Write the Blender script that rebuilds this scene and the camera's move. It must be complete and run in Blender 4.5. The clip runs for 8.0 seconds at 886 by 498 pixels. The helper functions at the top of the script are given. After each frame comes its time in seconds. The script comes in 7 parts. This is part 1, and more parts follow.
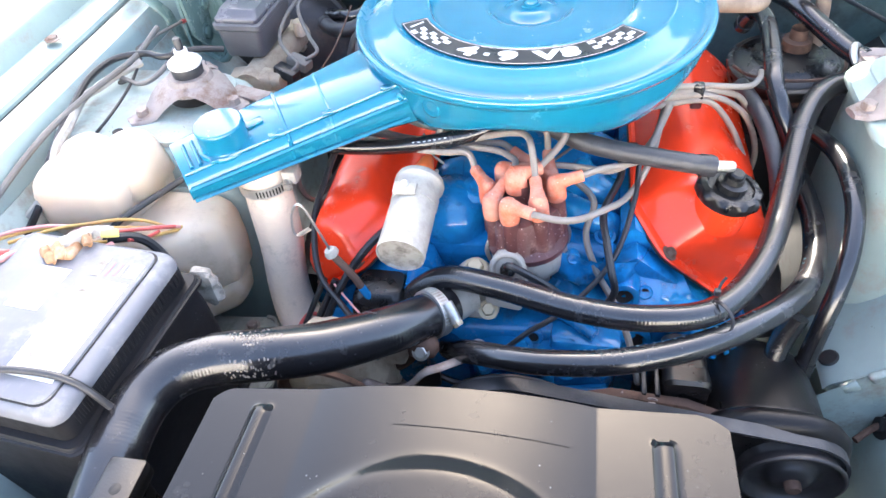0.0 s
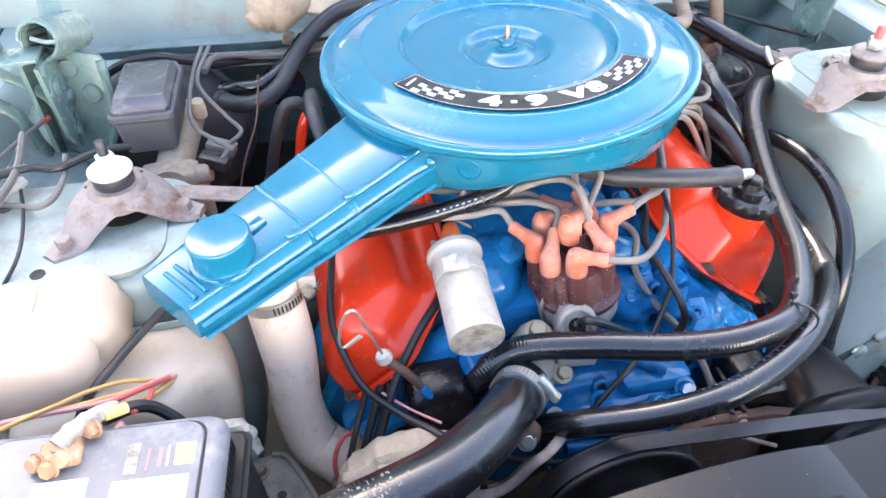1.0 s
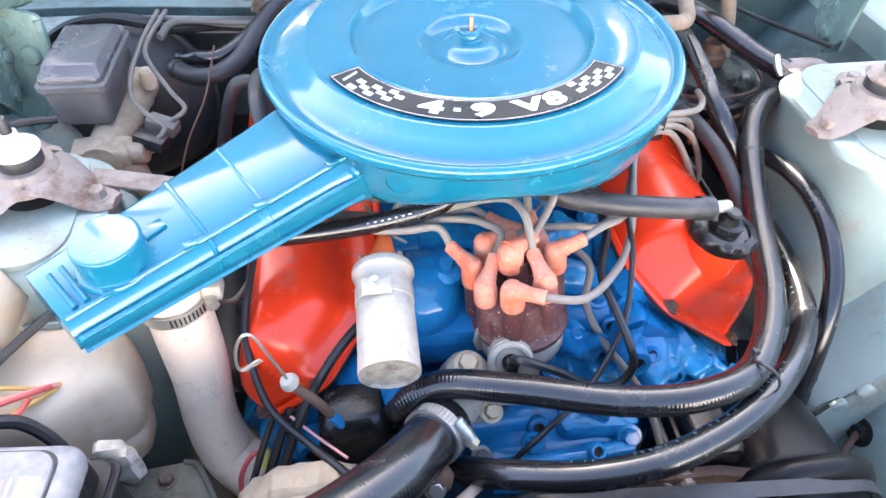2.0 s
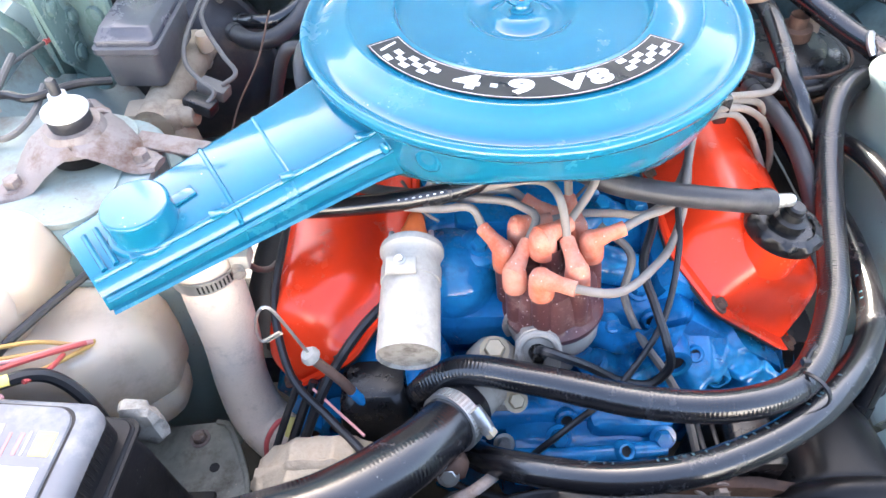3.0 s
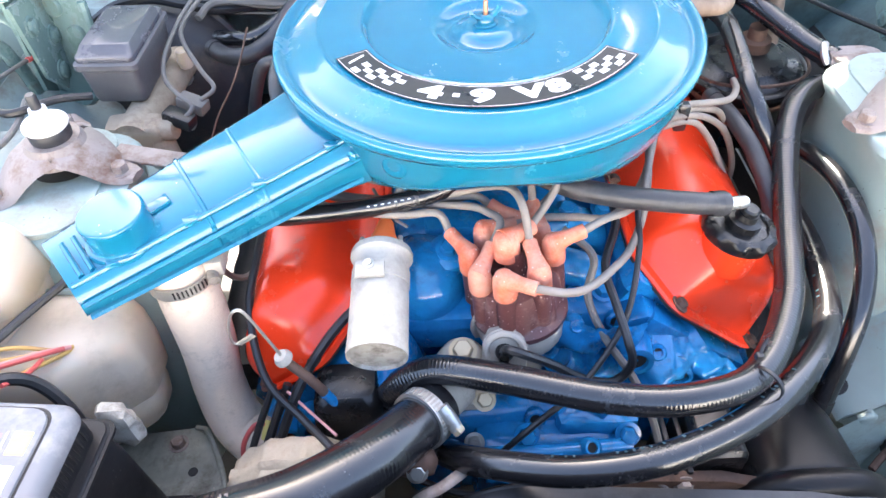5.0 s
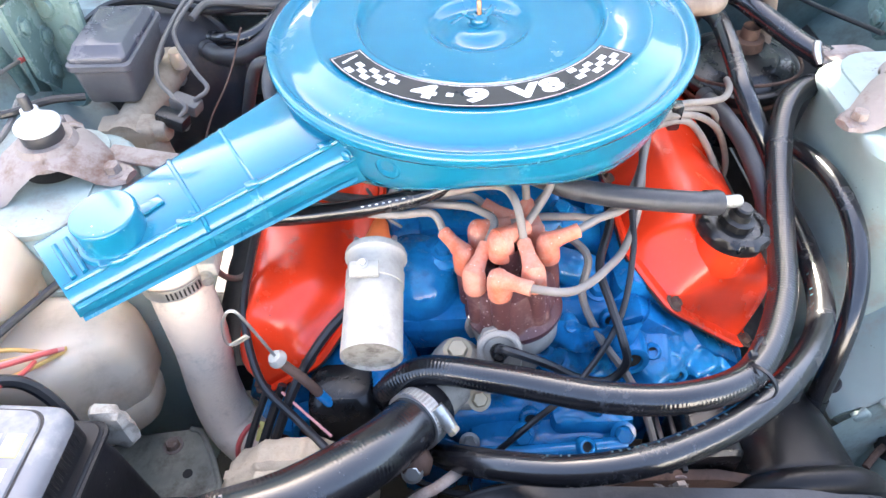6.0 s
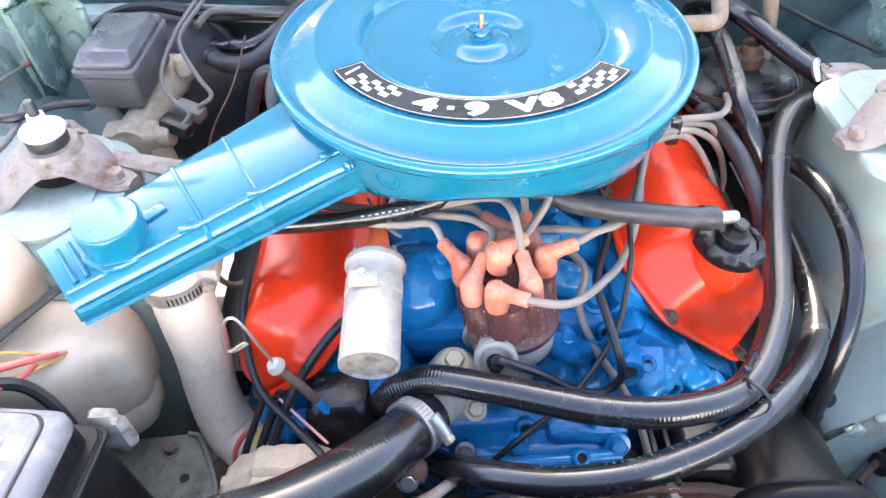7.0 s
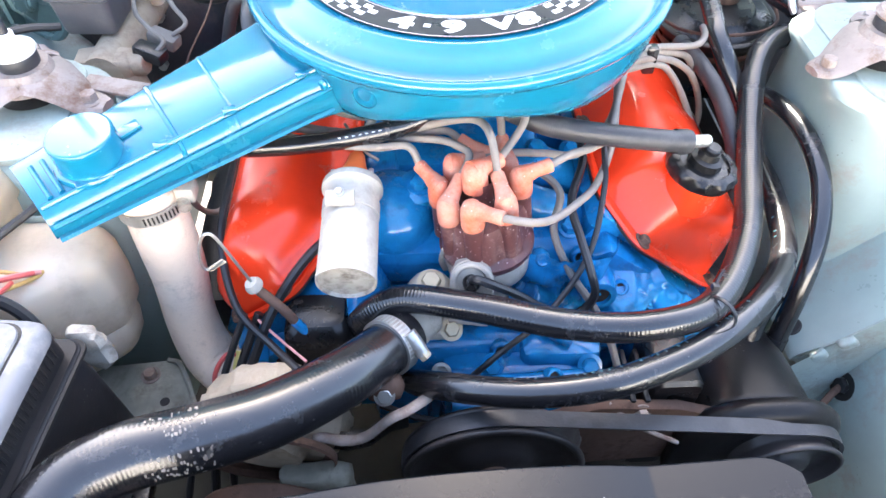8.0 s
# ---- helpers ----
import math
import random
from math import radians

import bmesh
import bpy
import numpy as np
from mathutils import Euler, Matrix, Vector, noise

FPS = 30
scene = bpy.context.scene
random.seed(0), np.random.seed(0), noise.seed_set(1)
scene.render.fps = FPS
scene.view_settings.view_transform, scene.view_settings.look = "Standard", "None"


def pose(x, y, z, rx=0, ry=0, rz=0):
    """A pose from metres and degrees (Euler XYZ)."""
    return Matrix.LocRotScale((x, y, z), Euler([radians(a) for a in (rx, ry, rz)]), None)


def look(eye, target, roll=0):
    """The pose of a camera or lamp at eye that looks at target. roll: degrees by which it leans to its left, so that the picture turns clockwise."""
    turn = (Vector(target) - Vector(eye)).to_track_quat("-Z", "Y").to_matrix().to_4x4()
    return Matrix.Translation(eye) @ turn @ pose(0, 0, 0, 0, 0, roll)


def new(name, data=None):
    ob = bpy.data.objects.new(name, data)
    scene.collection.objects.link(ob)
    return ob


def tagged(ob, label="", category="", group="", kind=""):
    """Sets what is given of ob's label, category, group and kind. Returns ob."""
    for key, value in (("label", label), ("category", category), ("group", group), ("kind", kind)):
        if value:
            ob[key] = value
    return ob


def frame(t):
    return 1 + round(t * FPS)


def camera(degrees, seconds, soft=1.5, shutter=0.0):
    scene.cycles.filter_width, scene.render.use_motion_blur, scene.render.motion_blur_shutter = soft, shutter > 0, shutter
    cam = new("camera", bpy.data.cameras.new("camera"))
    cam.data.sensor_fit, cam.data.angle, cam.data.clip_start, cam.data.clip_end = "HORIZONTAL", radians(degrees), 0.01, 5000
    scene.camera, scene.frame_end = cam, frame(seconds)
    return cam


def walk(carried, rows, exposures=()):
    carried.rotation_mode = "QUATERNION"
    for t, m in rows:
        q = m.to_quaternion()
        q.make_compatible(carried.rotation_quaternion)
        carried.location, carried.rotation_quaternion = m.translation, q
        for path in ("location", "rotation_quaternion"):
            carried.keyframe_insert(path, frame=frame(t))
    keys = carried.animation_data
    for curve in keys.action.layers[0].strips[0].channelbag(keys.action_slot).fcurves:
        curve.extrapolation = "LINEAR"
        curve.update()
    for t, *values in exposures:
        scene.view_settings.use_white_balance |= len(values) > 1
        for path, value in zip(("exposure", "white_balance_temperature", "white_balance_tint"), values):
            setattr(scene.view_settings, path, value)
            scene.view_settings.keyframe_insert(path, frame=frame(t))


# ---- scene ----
cam = camera(66.1, 8.0, soft=1.5)
# seconds, eye in metres, turn in degrees
PATH = [
    (0, 0.0499, -0.7756, 1.3516, 45.01, 3.78, 9.50),
    (0.2, 0.0251, -0.7878, 1.3753, 47.71, 3.35, 6.86),
    (0.4, -0.0208, -0.7755, 1.3853, 49.73, 2.37, 3.87),
    (0.5, -0.0408, -0.7596, 1.3811, 50.50, 2.11, 2.68),
    (0.6, -0.0961, -0.7357, 1.3750, 51.08, -0.21, -1.02),
    (0.8, -0.1765, -0.6903, 1.3497, 50.52, 0.97, -9.10),
    (1, -0.2353, -0.6831, 1.3223, 48.04, 0.35, -13.15),
    (1.5, -0.2493, -0.6569, 1.3344, 45.41, -0.26, -14.34),
    (1.7, -0.1914, -0.6376, 1.3239, 45.46, -1.09, -12.36),
    (2.8, -0.0858, -0.5898, 1.3127, 41.42, 1.93, -1.20),
    (3, -0.0812, -0.5935, 1.3115, 41.76, 1.19, -1.24),
    (3.5, -0.0709, -0.6029, 1.3158, 42.02, 0.91, -2.14),
    (4, -0.0718, -0.6092, 1.3191, 42.55, 1.43, -1.28),
    (4.5, -0.0667, -0.6123, 1.3221, 42.87, 1.39, -1.45),
    (5.8, -0.0518, -0.6227, 1.3138, 43.39, 1.08, -3.07),
    (6, -0.0576, -0.6171, 1.3187, 43.16, 1.13, -2.56),
    (6.5, -0.0578, -0.6161, 1.3188, 43.25, 0.61, -2.06),
    (7, -0.0558, -0.6182, 1.3263, 43.65, 0.54, -1.86),
    (7.5, -0.0473, -0.6295, 1.3266, 43.92, 0.22, -1.91),
    (7.8, -0.0451, -0.6487, 1.3105, 42.46, -0.05, -1.90),
    (8, -0.0522, -0.6517, 1.3047, 40.62, -0.68, -2.78),
]
EXPOSURES = [(0.0, 3.40, 6900, 11), (0.35, 3.22, 6900, 11), (0.6, 3.08, 6950, 12), (1.0, 3.22, 7000, 13), (3.0, 3.36, 7000, 12), (7.4, 3.38, 7000, 12), (8.0, 3.55, 6900, 11)]
walk(cam, [(t, pose(x, y, z, rx, ry, rz)) for t, x, y, z, rx, ry, rz in PATH], EXPOSURES)

# ---- light ----
SUN_EL, SUN_ROT = radians(38), radians(-2)
world = bpy.data.worlds.new("sky")
world.use_nodes = True
scene.world = world
wn = world.node_tree
sky = wn.nodes.new("ShaderNodeTexSky")
sky.sky_type = "NISHITA"
sky.sun_disc = False
sky.sun_elevation, sky.sun_rotation = SUN_EL, SUN_ROT
sky.dust_density, sky.air_density, sky.ozone_density = 3.2, 0.85, 0.9
wn.links.new(sky.outputs["Color"], wn.nodes["Background"].inputs["Color"])
wn.nodes["Background"].inputs["Strength"].default_value = 0.15
sun = new("sun", bpy.data.lights.new("sun", "SUN"))
sun.data.energy, sun.data.angle, sun.data.color = 4.0, radians(0.5), (1.0, 0.95, 0.88)
sun.matrix_world = look((0, 0, 0), (-math.sin(SUN_ROT) * math.cos(SUN_EL), -math.cos(SUN_ROT) * math.cos(SUN_EL), -math.sin(SUN_EL)))


# ---- materials ----
def mat(name, base, rough=0.5, metal=0.0, var=0.18, scale=18.0, bump=0.15, bscale=220.0, dirt=None, amount=0.3, dscale=35.0,
        coat=0.0, specks=None, transmission=0.0, rvar=0.12, sss=0.0, spec=0.5, gate_at=0.61):
    """A worn surface: base colour that varies at two scales, dirt in patches, specks of dust, fine relief."""
    m = bpy.data.materials.new(name)
    m.use_nodes = True
    nt = m.node_tree
    n, l = nt.nodes, nt.links
    b = n["Principled BSDF"]
    co = n.new("ShaderNodeTexCoord")

    def noise_at(s, detail=4.0, rough_=0.6):
        t = n.new("ShaderNodeTexNoise")
        t.inputs["Scale"].default_value, t.inputs["Detail"].default_value, t.inputs["Roughness"].default_value = s, detail, rough_
        l.new(co.outputs["Object"], t.inputs["Vector"])
        return t.outputs["Fac"]

    def ramp(src, lo, hi, out_lo=0.0, out_hi=1.0):
        r = n.new("ShaderNodeMapRange")
        r.inputs["From Min"].default_value, r.inputs["From Max"].default_value = lo, hi
        r.inputs["To Min"].default_value, r.inputs["To Max"].default_value = out_lo, out_hi
        l.new(src, r.inputs["Value"])
        return r.outputs["Result"]

    def mix(fac, a, c):
        x = n.new("ShaderNodeMix")
        x.data_type = "RGBA"
        l.new(fac, x.inputs["Factor"])
        for sock, v in ((x.inputs["A"], a), (x.inputs["B"], c)):
            if isinstance(v, tuple):
                sock.default_value = (*v, 1.0)
            else:
                l.new(v, sock)
        return x.outputs["Result"]

    dark = tuple(c * (1 - var) for c in base)
    lite = tuple(min(1.0, c * (1 + var * 0.7)) for c in base)
    col = mix(ramp(noise_at(scale), 0.3, 0.7), dark, lite)
    col = mix(ramp(noise_at(scale * 7, 3.0), 0.35, 0.75, 0.0, 0.35), col, dark)
    big = noise_at(scale * 0.8 + 3, 5.0, 0.7)
    rgh = ramp(big, 0.3, 0.7, max(0.02, rough - rvar), min(1.0, rough + rvar))
    if dirt:
        mask = ramp(noise_at(dscale, 6.0, 0.72), 0.62 - amount * 0.35, 0.78 - amount * 0.2, 0.0, 0.85)
        col = mix(mask, col, dirt)
        add = n.new("ShaderNodeMath")
        add.operation, add.use_clamp = "MULTIPLY_ADD", True
        l.new(mask, add.inputs[0])
        add.inputs[1].default_value = 0.35
        l.new(rgh, add.inputs[2])
        rgh = add.outputs[0]
    if specks:
        v = n.new("ShaderNodeTexVoronoi")
        v.inputs["Scale"].default_value = 190.0
        l.new(co.outputs["Object"], v.inputs["Vector"])
        near = ramp(v.outputs["Distance"], 0.10, 0.16, 1.0, 0.0)
        gate = ramp(noise_at(26.0, 4.0), gate_at, gate_at + 0.07)
        k = n.new("ShaderNodeMath")
        k.operation = "MULTIPLY"
        l.new(near, k.inputs[0])
        l.new(gate, k.inputs[1])
        col = mix(k.outputs[0], col, specks)
    l.new(col, b.inputs["Base Color"])
    l.new(rgh, b.inputs["Roughness"])
    b.inputs["Metallic"].default_value = metal
    b.inputs["Coat Weight"].default_value = coat
    b.inputs["Specular IOR Level"].default_value = spec
    b.inputs["Coat Roughness"].default_value = 0.06
    b.inputs["Transmission Weight"].default_value = transmission
    if sss:
        b.inputs["Subsurface Weight"].default_value = sss
        b.inputs["Subsurface Radius"].default_value = (1.0, 0.8, 0.55)
        b.inputs["Subsurface Scale"].default_value = 0.03
    if bump:
        bp = n.new("ShaderNodeBump")
        bp.inputs["Strength"].default_value, bp.inputs["Distance"].default_value = bump, 0.0015
        h = n.new("ShaderNodeMath")
        h.operation = "ADD"
        l.new(noise_at(bscale, 4.0), h.inputs[0])
        l.new(big, h.inputs[1])
        l.new(h.outputs[0], bp.inputs["Height"])
        l.new(bp.outputs["Normal"], b.inputs["Normal"])
    return m


BLUE_LID = mat("blue_enamel", (0.002, 0.144, 0.238), 0.17, var=0.10, scale=9, bump=0.04, bscale=45, rvar=0.06, coat=0.35, dirt=(0.012, 0.165, 0.255), amount=0.16, dscale=13, specks=(0.35, 0.52, 0.62))
# The dark patches are grime and also painted shade for the casting's hollows.
BLUE_CAST = mat("blue_cast_paint", (0.003, 0.215, 0.50), 0.17, spec=0.5, var=0.30, scale=25, bump=0.30, bscale=90, dirt=(0.004, 0.022, 0.055), amount=0.30, dscale=26, coat=0.25)
RED = mat("orange_red_enamel", (0.88, 0.050, 0.014), 0.24, var=0.10, scale=12, bump=0.05, bscale=70, dirt=(0.22, 0.03, 0.012), amount=0.07, dscale=22, coat=0.15, rvar=0.05, specks=(0.16, 0.025, 0.012), gate_at=0.60)
RUBBER = mat("black_rubber", (0.0135, 0.013, 0.0145), 0.20, spec=0.80, var=0.3, rvar=0.05, bump=0.05, bscale=300, dirt=(0.05, 0.05, 0.052), amount=0.10, specks=(0.10, 0.10, 0.10))
RUBBER_GREY = mat("faded_rubber", (0.036, 0.036, 0.039), 0.42, var=0.3, bump=0.2, bscale=260, dirt=(0.08, 0.08, 0.082), amount=0.2)
RUBBER_TAN = mat("dusty_tan_rubber", (0.20, 0.14, 0.10), 0.7, var=0.3, bump=0.2, dirt=(0.30, 0.24, 0.19), amount=0.3)
PLASTIC_BLACK = mat("black_plastic", (0.012, 0.0125, 0.014), 0.36, var=0.25, bump=0.2, bscale=500, dirt=(0.035, 0.034, 0.033), amount=0.2, dscale=14, specks=(0.12, 0.12, 0.12))
GLOSS_BLACK = mat("gloss_black_steel", (0.010, 0.0092, 0.0092), 0.32, spec=0.24, var=0.3, rvar=0.06, bump=0.06, dirt=(0.022, 0.020, 0.019), amount=0.15, dscale=20, specks=(0.16, 0.16, 0.16))
SHROUD = mat("dusty_shroud_plastic", (0.0065, 0.007, 0.0085), 0.17, spec=0.25, var=0.2, rvar=0.04, bump=0.04, bscale=90, dirt=(0.030, 0.030, 0.032), amount=0.12, dscale=9, specks=(0.16, 0.16, 0.16))
RES_LID = mat("dark_reservoir_lid", (0.085, 0.085, 0.098), 0.26, var=0.2, bump=0.10, bscale=200, dirt=(0.14, 0.135, 0.13), amount=0.18, dscale=22)
BOOSTER_GREY = mat("dusty_booster_paint", (0.040, 0.036, 0.038), 0.5, var=0.3, bump=0.2, dirt=(0.14, 0.11, 0.09), amount=0.3, dscale=16)
RES_GREY = mat("grey_reservoir_plastic", (0.105, 0.102, 0.108), 0.42, var=0.2, bump=0.12, bscale=200, dirt=(0.16, 0.15, 0.14), amount=0.22, dscale=22)
BATTERY_GREY = mat("battery_grey_plastic", (0.15, 0.155, 0.175), 0.45, var=0.15, bump=0.12, dirt=(0.30, 0.29, 0.28), amount=0.3, dscale=18)
BATTERY_BLACK = mat("battery_black_plastic", (0.014, 0.014, 0.016), 0.48, spec=0.22, var=0.3, bump=0.12, specks=(0.12, 0.115, 0.11))
BODY = mat("pale_green_body_paint", (0.285, 0.362, 0.340), 0.38, var=0.12, scale=9, bump=0.1, bscale=60, dirt=(0.28, 0.235, 0.19), amount=0.24, dscale=12, coat=0.15, specks=(0.07, 0.06, 0.05), gate_at=0.60)
BODY_DIRTY = mat("grimy_green_body_paint", (0.33, 0.395, 0.36), 0.5, var=0.2, scale=10, bump=0.2, dirt=(0.22, 0.165, 0.125), amount=0.36, dscale=14, specks=(0.10, 0.055, 0.03), gate_at=0.58)
TRAY_GREEN = mat("oily_tray_green", (0.24, 0.235, 0.19), 0.5, var=0.4, scale=20, bump=0.3, dirt=(0.09, 0.065, 0.045), amount=0.36, dscale=30, specks=(0.42, 0.36, 0.28))
# Dirty body green, darkened to paint in the shade behind the engine.
BODY_SHADE = mat("shaded_dirty_green", (0.058, 0.100, 0.098), 0.5, var=0.35, scale=8, bump=0.2, dirt=(0.02, 0.018, 0.016), amount=0.4, dscale=10)
HINGE_GREEN = mat("hinge_green_paint", (0.155, 0.235, 0.215), 0.26, var=0.2, bump=0.15, dirt=(0.12, 0.09, 0.06), amount=0.2)
RUSTY = mat("rusty_steel_bracket", (0.30, 0.25, 0.225), 0.62, metal=0.25, var=0.25, bump=0.3, dirt=(0.16, 0.075, 0.04), amount=0.4, dscale=28)
BROWN_GRIME = mat("brown_greasy_steel", (0.125, 0.072, 0.052), 0.72, var=0.4, bump=0.35, dirt=(0.03, 0.02, 0.016), amount=0.3, spec=0.25)
PULLEY_DARK = mat("dark_pulley_steel", (0.034, 0.030, 0.030), 0.42, var=0.3, bump=0.12, dirt=(0.06, 0.042, 0.034), amount=0.25, dscale=20)
BLACK_STEEL = mat("black_painted_steel", (0.010, 0.0095, 0.0098), 0.30, metal=0.1, var=0.3, bump=0.2, dirt=(0.022, 0.022, 0.024), amount=0.15, dscale=20, specks=(0.18, 0.18, 0.18))
# Near-black for greasy parts, and for shade painted into holes, seams and low panels.
GREASE_AND_SHADE = mat("grease_and_shade", (0.013, 0.012, 0.0115), 0.6, var=0.4, bump=0.3)
STEEL = mat("zinc_steel", (0.55, 0.54, 0.51), 0.38, metal=0.85, var=0.2, bump=0.15, dirt=(0.25, 0.19, 0.13), amount=0.25)
BRASS_ZINC = mat("yellow_zinc_bolt", (0.52, 0.42, 0.28), 0.42, metal=0.25, var=0.2, bump=0.15, dirt=(0.30, 0.22, 0.13), amount=0.2)
COPPER = mat("copper_stud", (0.62, 0.30, 0.16), 0.4, metal=0.6, var=0.2)
CAST_ALU = mat("dusty_cast_aluminium", (0.47, 0.385, 0.285), 0.8, metal=0.0, var=0.22, bump=0.9, bscale=140, dirt=(0.30, 0.23, 0.16), amount=0.35)
CAST_GREY = mat("grey_cast_aluminium", (0.47, 0.41, 0.335), 0.6, metal=0.08, var=0.2, bump=0.45, bscale=160, dirt=(0.26, 0.22, 0.18), amount=0.3)
TAN_IRON = mat("tan_dusty_casting", (0.40, 0.315, 0.225), 0.75, var=0.2, bump=0.4, dirt=(0.22, 0.16, 0.12), amount=0.35)
COIL_WHITE = mat("worn_grey_white_can", (0.43, 0.40, 0.35), 0.55, metal=0.05, var=0.12, bump=0.15, dirt=(0.27, 0.255, 0.23), amount=0.5, dscale=26)
COIL_END = mat("dirty_can_base", (0.40, 0.37, 0.32), 0.6, metal=0.1, var=0.2, bump=0.25, dirt=(0.12, 0.10, 0.08), amount=0.45, dscale=60)
BOOT = mat("salmon_rubber_boot", (0.64, 0.135, 0.060), 0.6, var=0.18, bump=0.12, dirt=(0.62, 0.335, 0.25), amount=0.62, dscale=24, specks=(0.75, 0.6, 0.55), gate_at=0.46)
BOOT_ORANGE = mat("orange_rubber_boot", (0.80, 0.16, 0.04), 0.45, var=0.12, bump=0.12)
DIST_BODY = mat("dusty_light_casting", (0.42, 0.37, 0.315), 0.6, var=0.15, bump=0.3, dirt=(0.28, 0.23, 0.19), amount=0.3, dscale=40)
LEAD = mat("grey_ignition_lead", (0.22, 0.19, 0.165), 0.55, var=0.18, bump=0.1, dirt=(0.16, 0.13, 0.11), amount=0.25)
CAP_BROWN = mat("brown_bakelite", (0.105, 0.036, 0.034), 0.42, var=0.25, bump=0.15, dirt=(0.27, 0.18, 0.16), amount=0.22, dscale=40, specks=(0.65, 0.55, 0.52), gate_at=0.44)
CREAM = mat("cream_polythene", (0.65, 0.525, 0.40), 0.45, var=0.07, scale=7, bump=0.08, bscale=60, dirt=(0.43, 0.32, 0.215), amount=0.24, dscale=9, sss=0.6)
DUCT = mat("off_white_duct_cloth", (0.72, 0.575, 0.455), 0.7, var=0.10, bump=0.35, bscale=160, dirt=(0.33, 0.26, 0.20), amount=0.28, dscale=22)
WHITE_PLASTIC = mat("white_plastic", (0.66, 0.65, 0.63), 0.45, var=0.08, bump=0.08)
STICKER_PAPER = mat("faded_sticker_paper", (0.50, 0.52, 0.51), 0.6, var=0.08, bump=0.05)
FADED_RED = mat("faded_red_print", (0.42, 0.20, 0.19), 0.6, var=0.15, bump=0.0)
PAPER = mat("white_paper_label", (0.80, 0.79, 0.77), 0.6, var=0.06, bump=0.05)
YELLOW_PRINT = mat("yellow_print", (0.62, 0.52, 0.16), 0.5, var=0.2, bump=0.0)
HOSE_PRINT = mat("worn_hose_print", (0.04, 0.10, 0.12), 0.5, var=0.3, bump=0.0)
DECAL_BLACK = mat("black_decal", (0.012, 0.013, 0.018), 0.32, var=0.15, bump=0.03)
DECAL_WHITE = mat("white_decal", (0.78, 0.78, 0.76), 0.35, var=0.05, bump=0.02)
WIRE_RED = mat("red_wire", (0.60, 0.10, 0.09), 0.45, var=0.15, bump=0.05)
WIRE_YELLOW = mat("yellow_wire", (0.60, 0.37, 0.11), 0.5, var=0.25, bump=0.05, dirt=(0.42, 0.22, 0.12), amount=0.4)
WIRE_PINK = mat("pink_wire", (0.66, 0.30, 0.28), 0.45, var=0.15, bump=0.05)
WIRE_GREEN = mat("green_wire", (0.10, 0.28, 0.12), 0.45, var=0.2, bump=0.05)
WIRE_BLUE = mat("blue_plug", (0.05, 0.25, 0.55), 0.45, var=0.15, bump=0.05)
WIRE_BLACK = mat("black_wire", (0.016, 0.016, 0.018), 0.4, var=0.2, bump=0.05)
WIRE_GREY = mat("dusty_grey_cable", (0.16, 0.145, 0.13), 0.6, var=0.25, bump=0.1)
TAPE = mat("grey_tape", (0.40, 0.37, 0.33), 0.6, var=0.25, bump=0.2, dirt=(0.22, 0.18, 0.13), amount=0.35)
CORRODED = mat("corroded_orange_clamp", (0.44, 0.25, 0.135), 0.65, metal=0.2, var=0.3, bump=0.4, dirt=(0.62, 0.52, 0.42), amount=0.35)
CONCRETE = mat("pale_concrete", (0.36, 0.355, 0.34), 0.85, var=0.12, scale=2.0, bump=0.3, bscale=40, dirt=(0.45, 0.43, 0.40), amount=0.25, dscale=3)
BOUNCE_WALL = mat("pale_bounce", (0.66, 0.655, 0.64), 0.9, var=0.06, scale=1.5, bump=0.3, bscale=60, dirt=(0.33, 0.32, 0.30), amount=0.15, dscale=2)
HOOD_PAINT = mat("bonnet_underside", (0.22, 0.30, 0.28), 0.5, var=0.15, scale=5, bump=0.1, dirt=(0.15, 0.12, 0.10), amount=0.25, dscale=6)


# ---- mesh helpers ----
def thing(name, label, category, group="", at=(0, 0, 0), kind=""):
    ob = new(name)
    ob.location = at
    ob.empty_display_size = 0.02
    return tagged(ob, label, category, group, kind)


def finish(name, bm, material, smooth=40):
    bmesh.ops.recalc_face_normals(bm, faces=bm.faces)
    me = bpy.data.meshes.new(name)
    bm.to_mesh(me)
    bm.free()
    me.materials.append(material)
    me.polygons.foreach_set("use_smooth", [True] * len(me.polygons))
    if smooth < 180:
        me.set_sharp_from_angle(angle=radians(smooth))
    return me


def part(name, bm, material, parent, label="", smooth=40):
    ob = new(name, finish(name, bm, material, smooth))
    ob.parent = parent
    p, off = parent, Vector((0, 0, 0))
    while p:
        off += p.location
        p = p.parent
    ob.data.transform(Matrix.Translation(-off))
    if label:
        tagged(ob, label)
    return ob


def single(name, bm, material, label, category, group="", kind="", smooth=40):
    ob = new(name, finish(name, bm, material, smooth))
    return tagged(ob, label, category, group, kind)


def box(lo, hi, bevel=0.0, seg=2, m=None, bm=None):
    bm = bm or bmesh.new()
    c = [(a + b) / 2 for a, b in zip(lo, hi)]
    s = [abs(b - a) for a, b in zip(lo, hi)]
    made = bmesh.ops.create_cube(bm, size=1.0, matrix=(m or Matrix()) @ Matrix.Translation(c) @ Matrix.Diagonal((*s, 1)))
    if bevel:
        es = {e for v in made["verts"] for e in v.link_edges}
        bmesh.ops.bevel(bm, geom=list(es), offset=bevel, segments=seg, profile=0.5, affect="EDGES")
    return bm


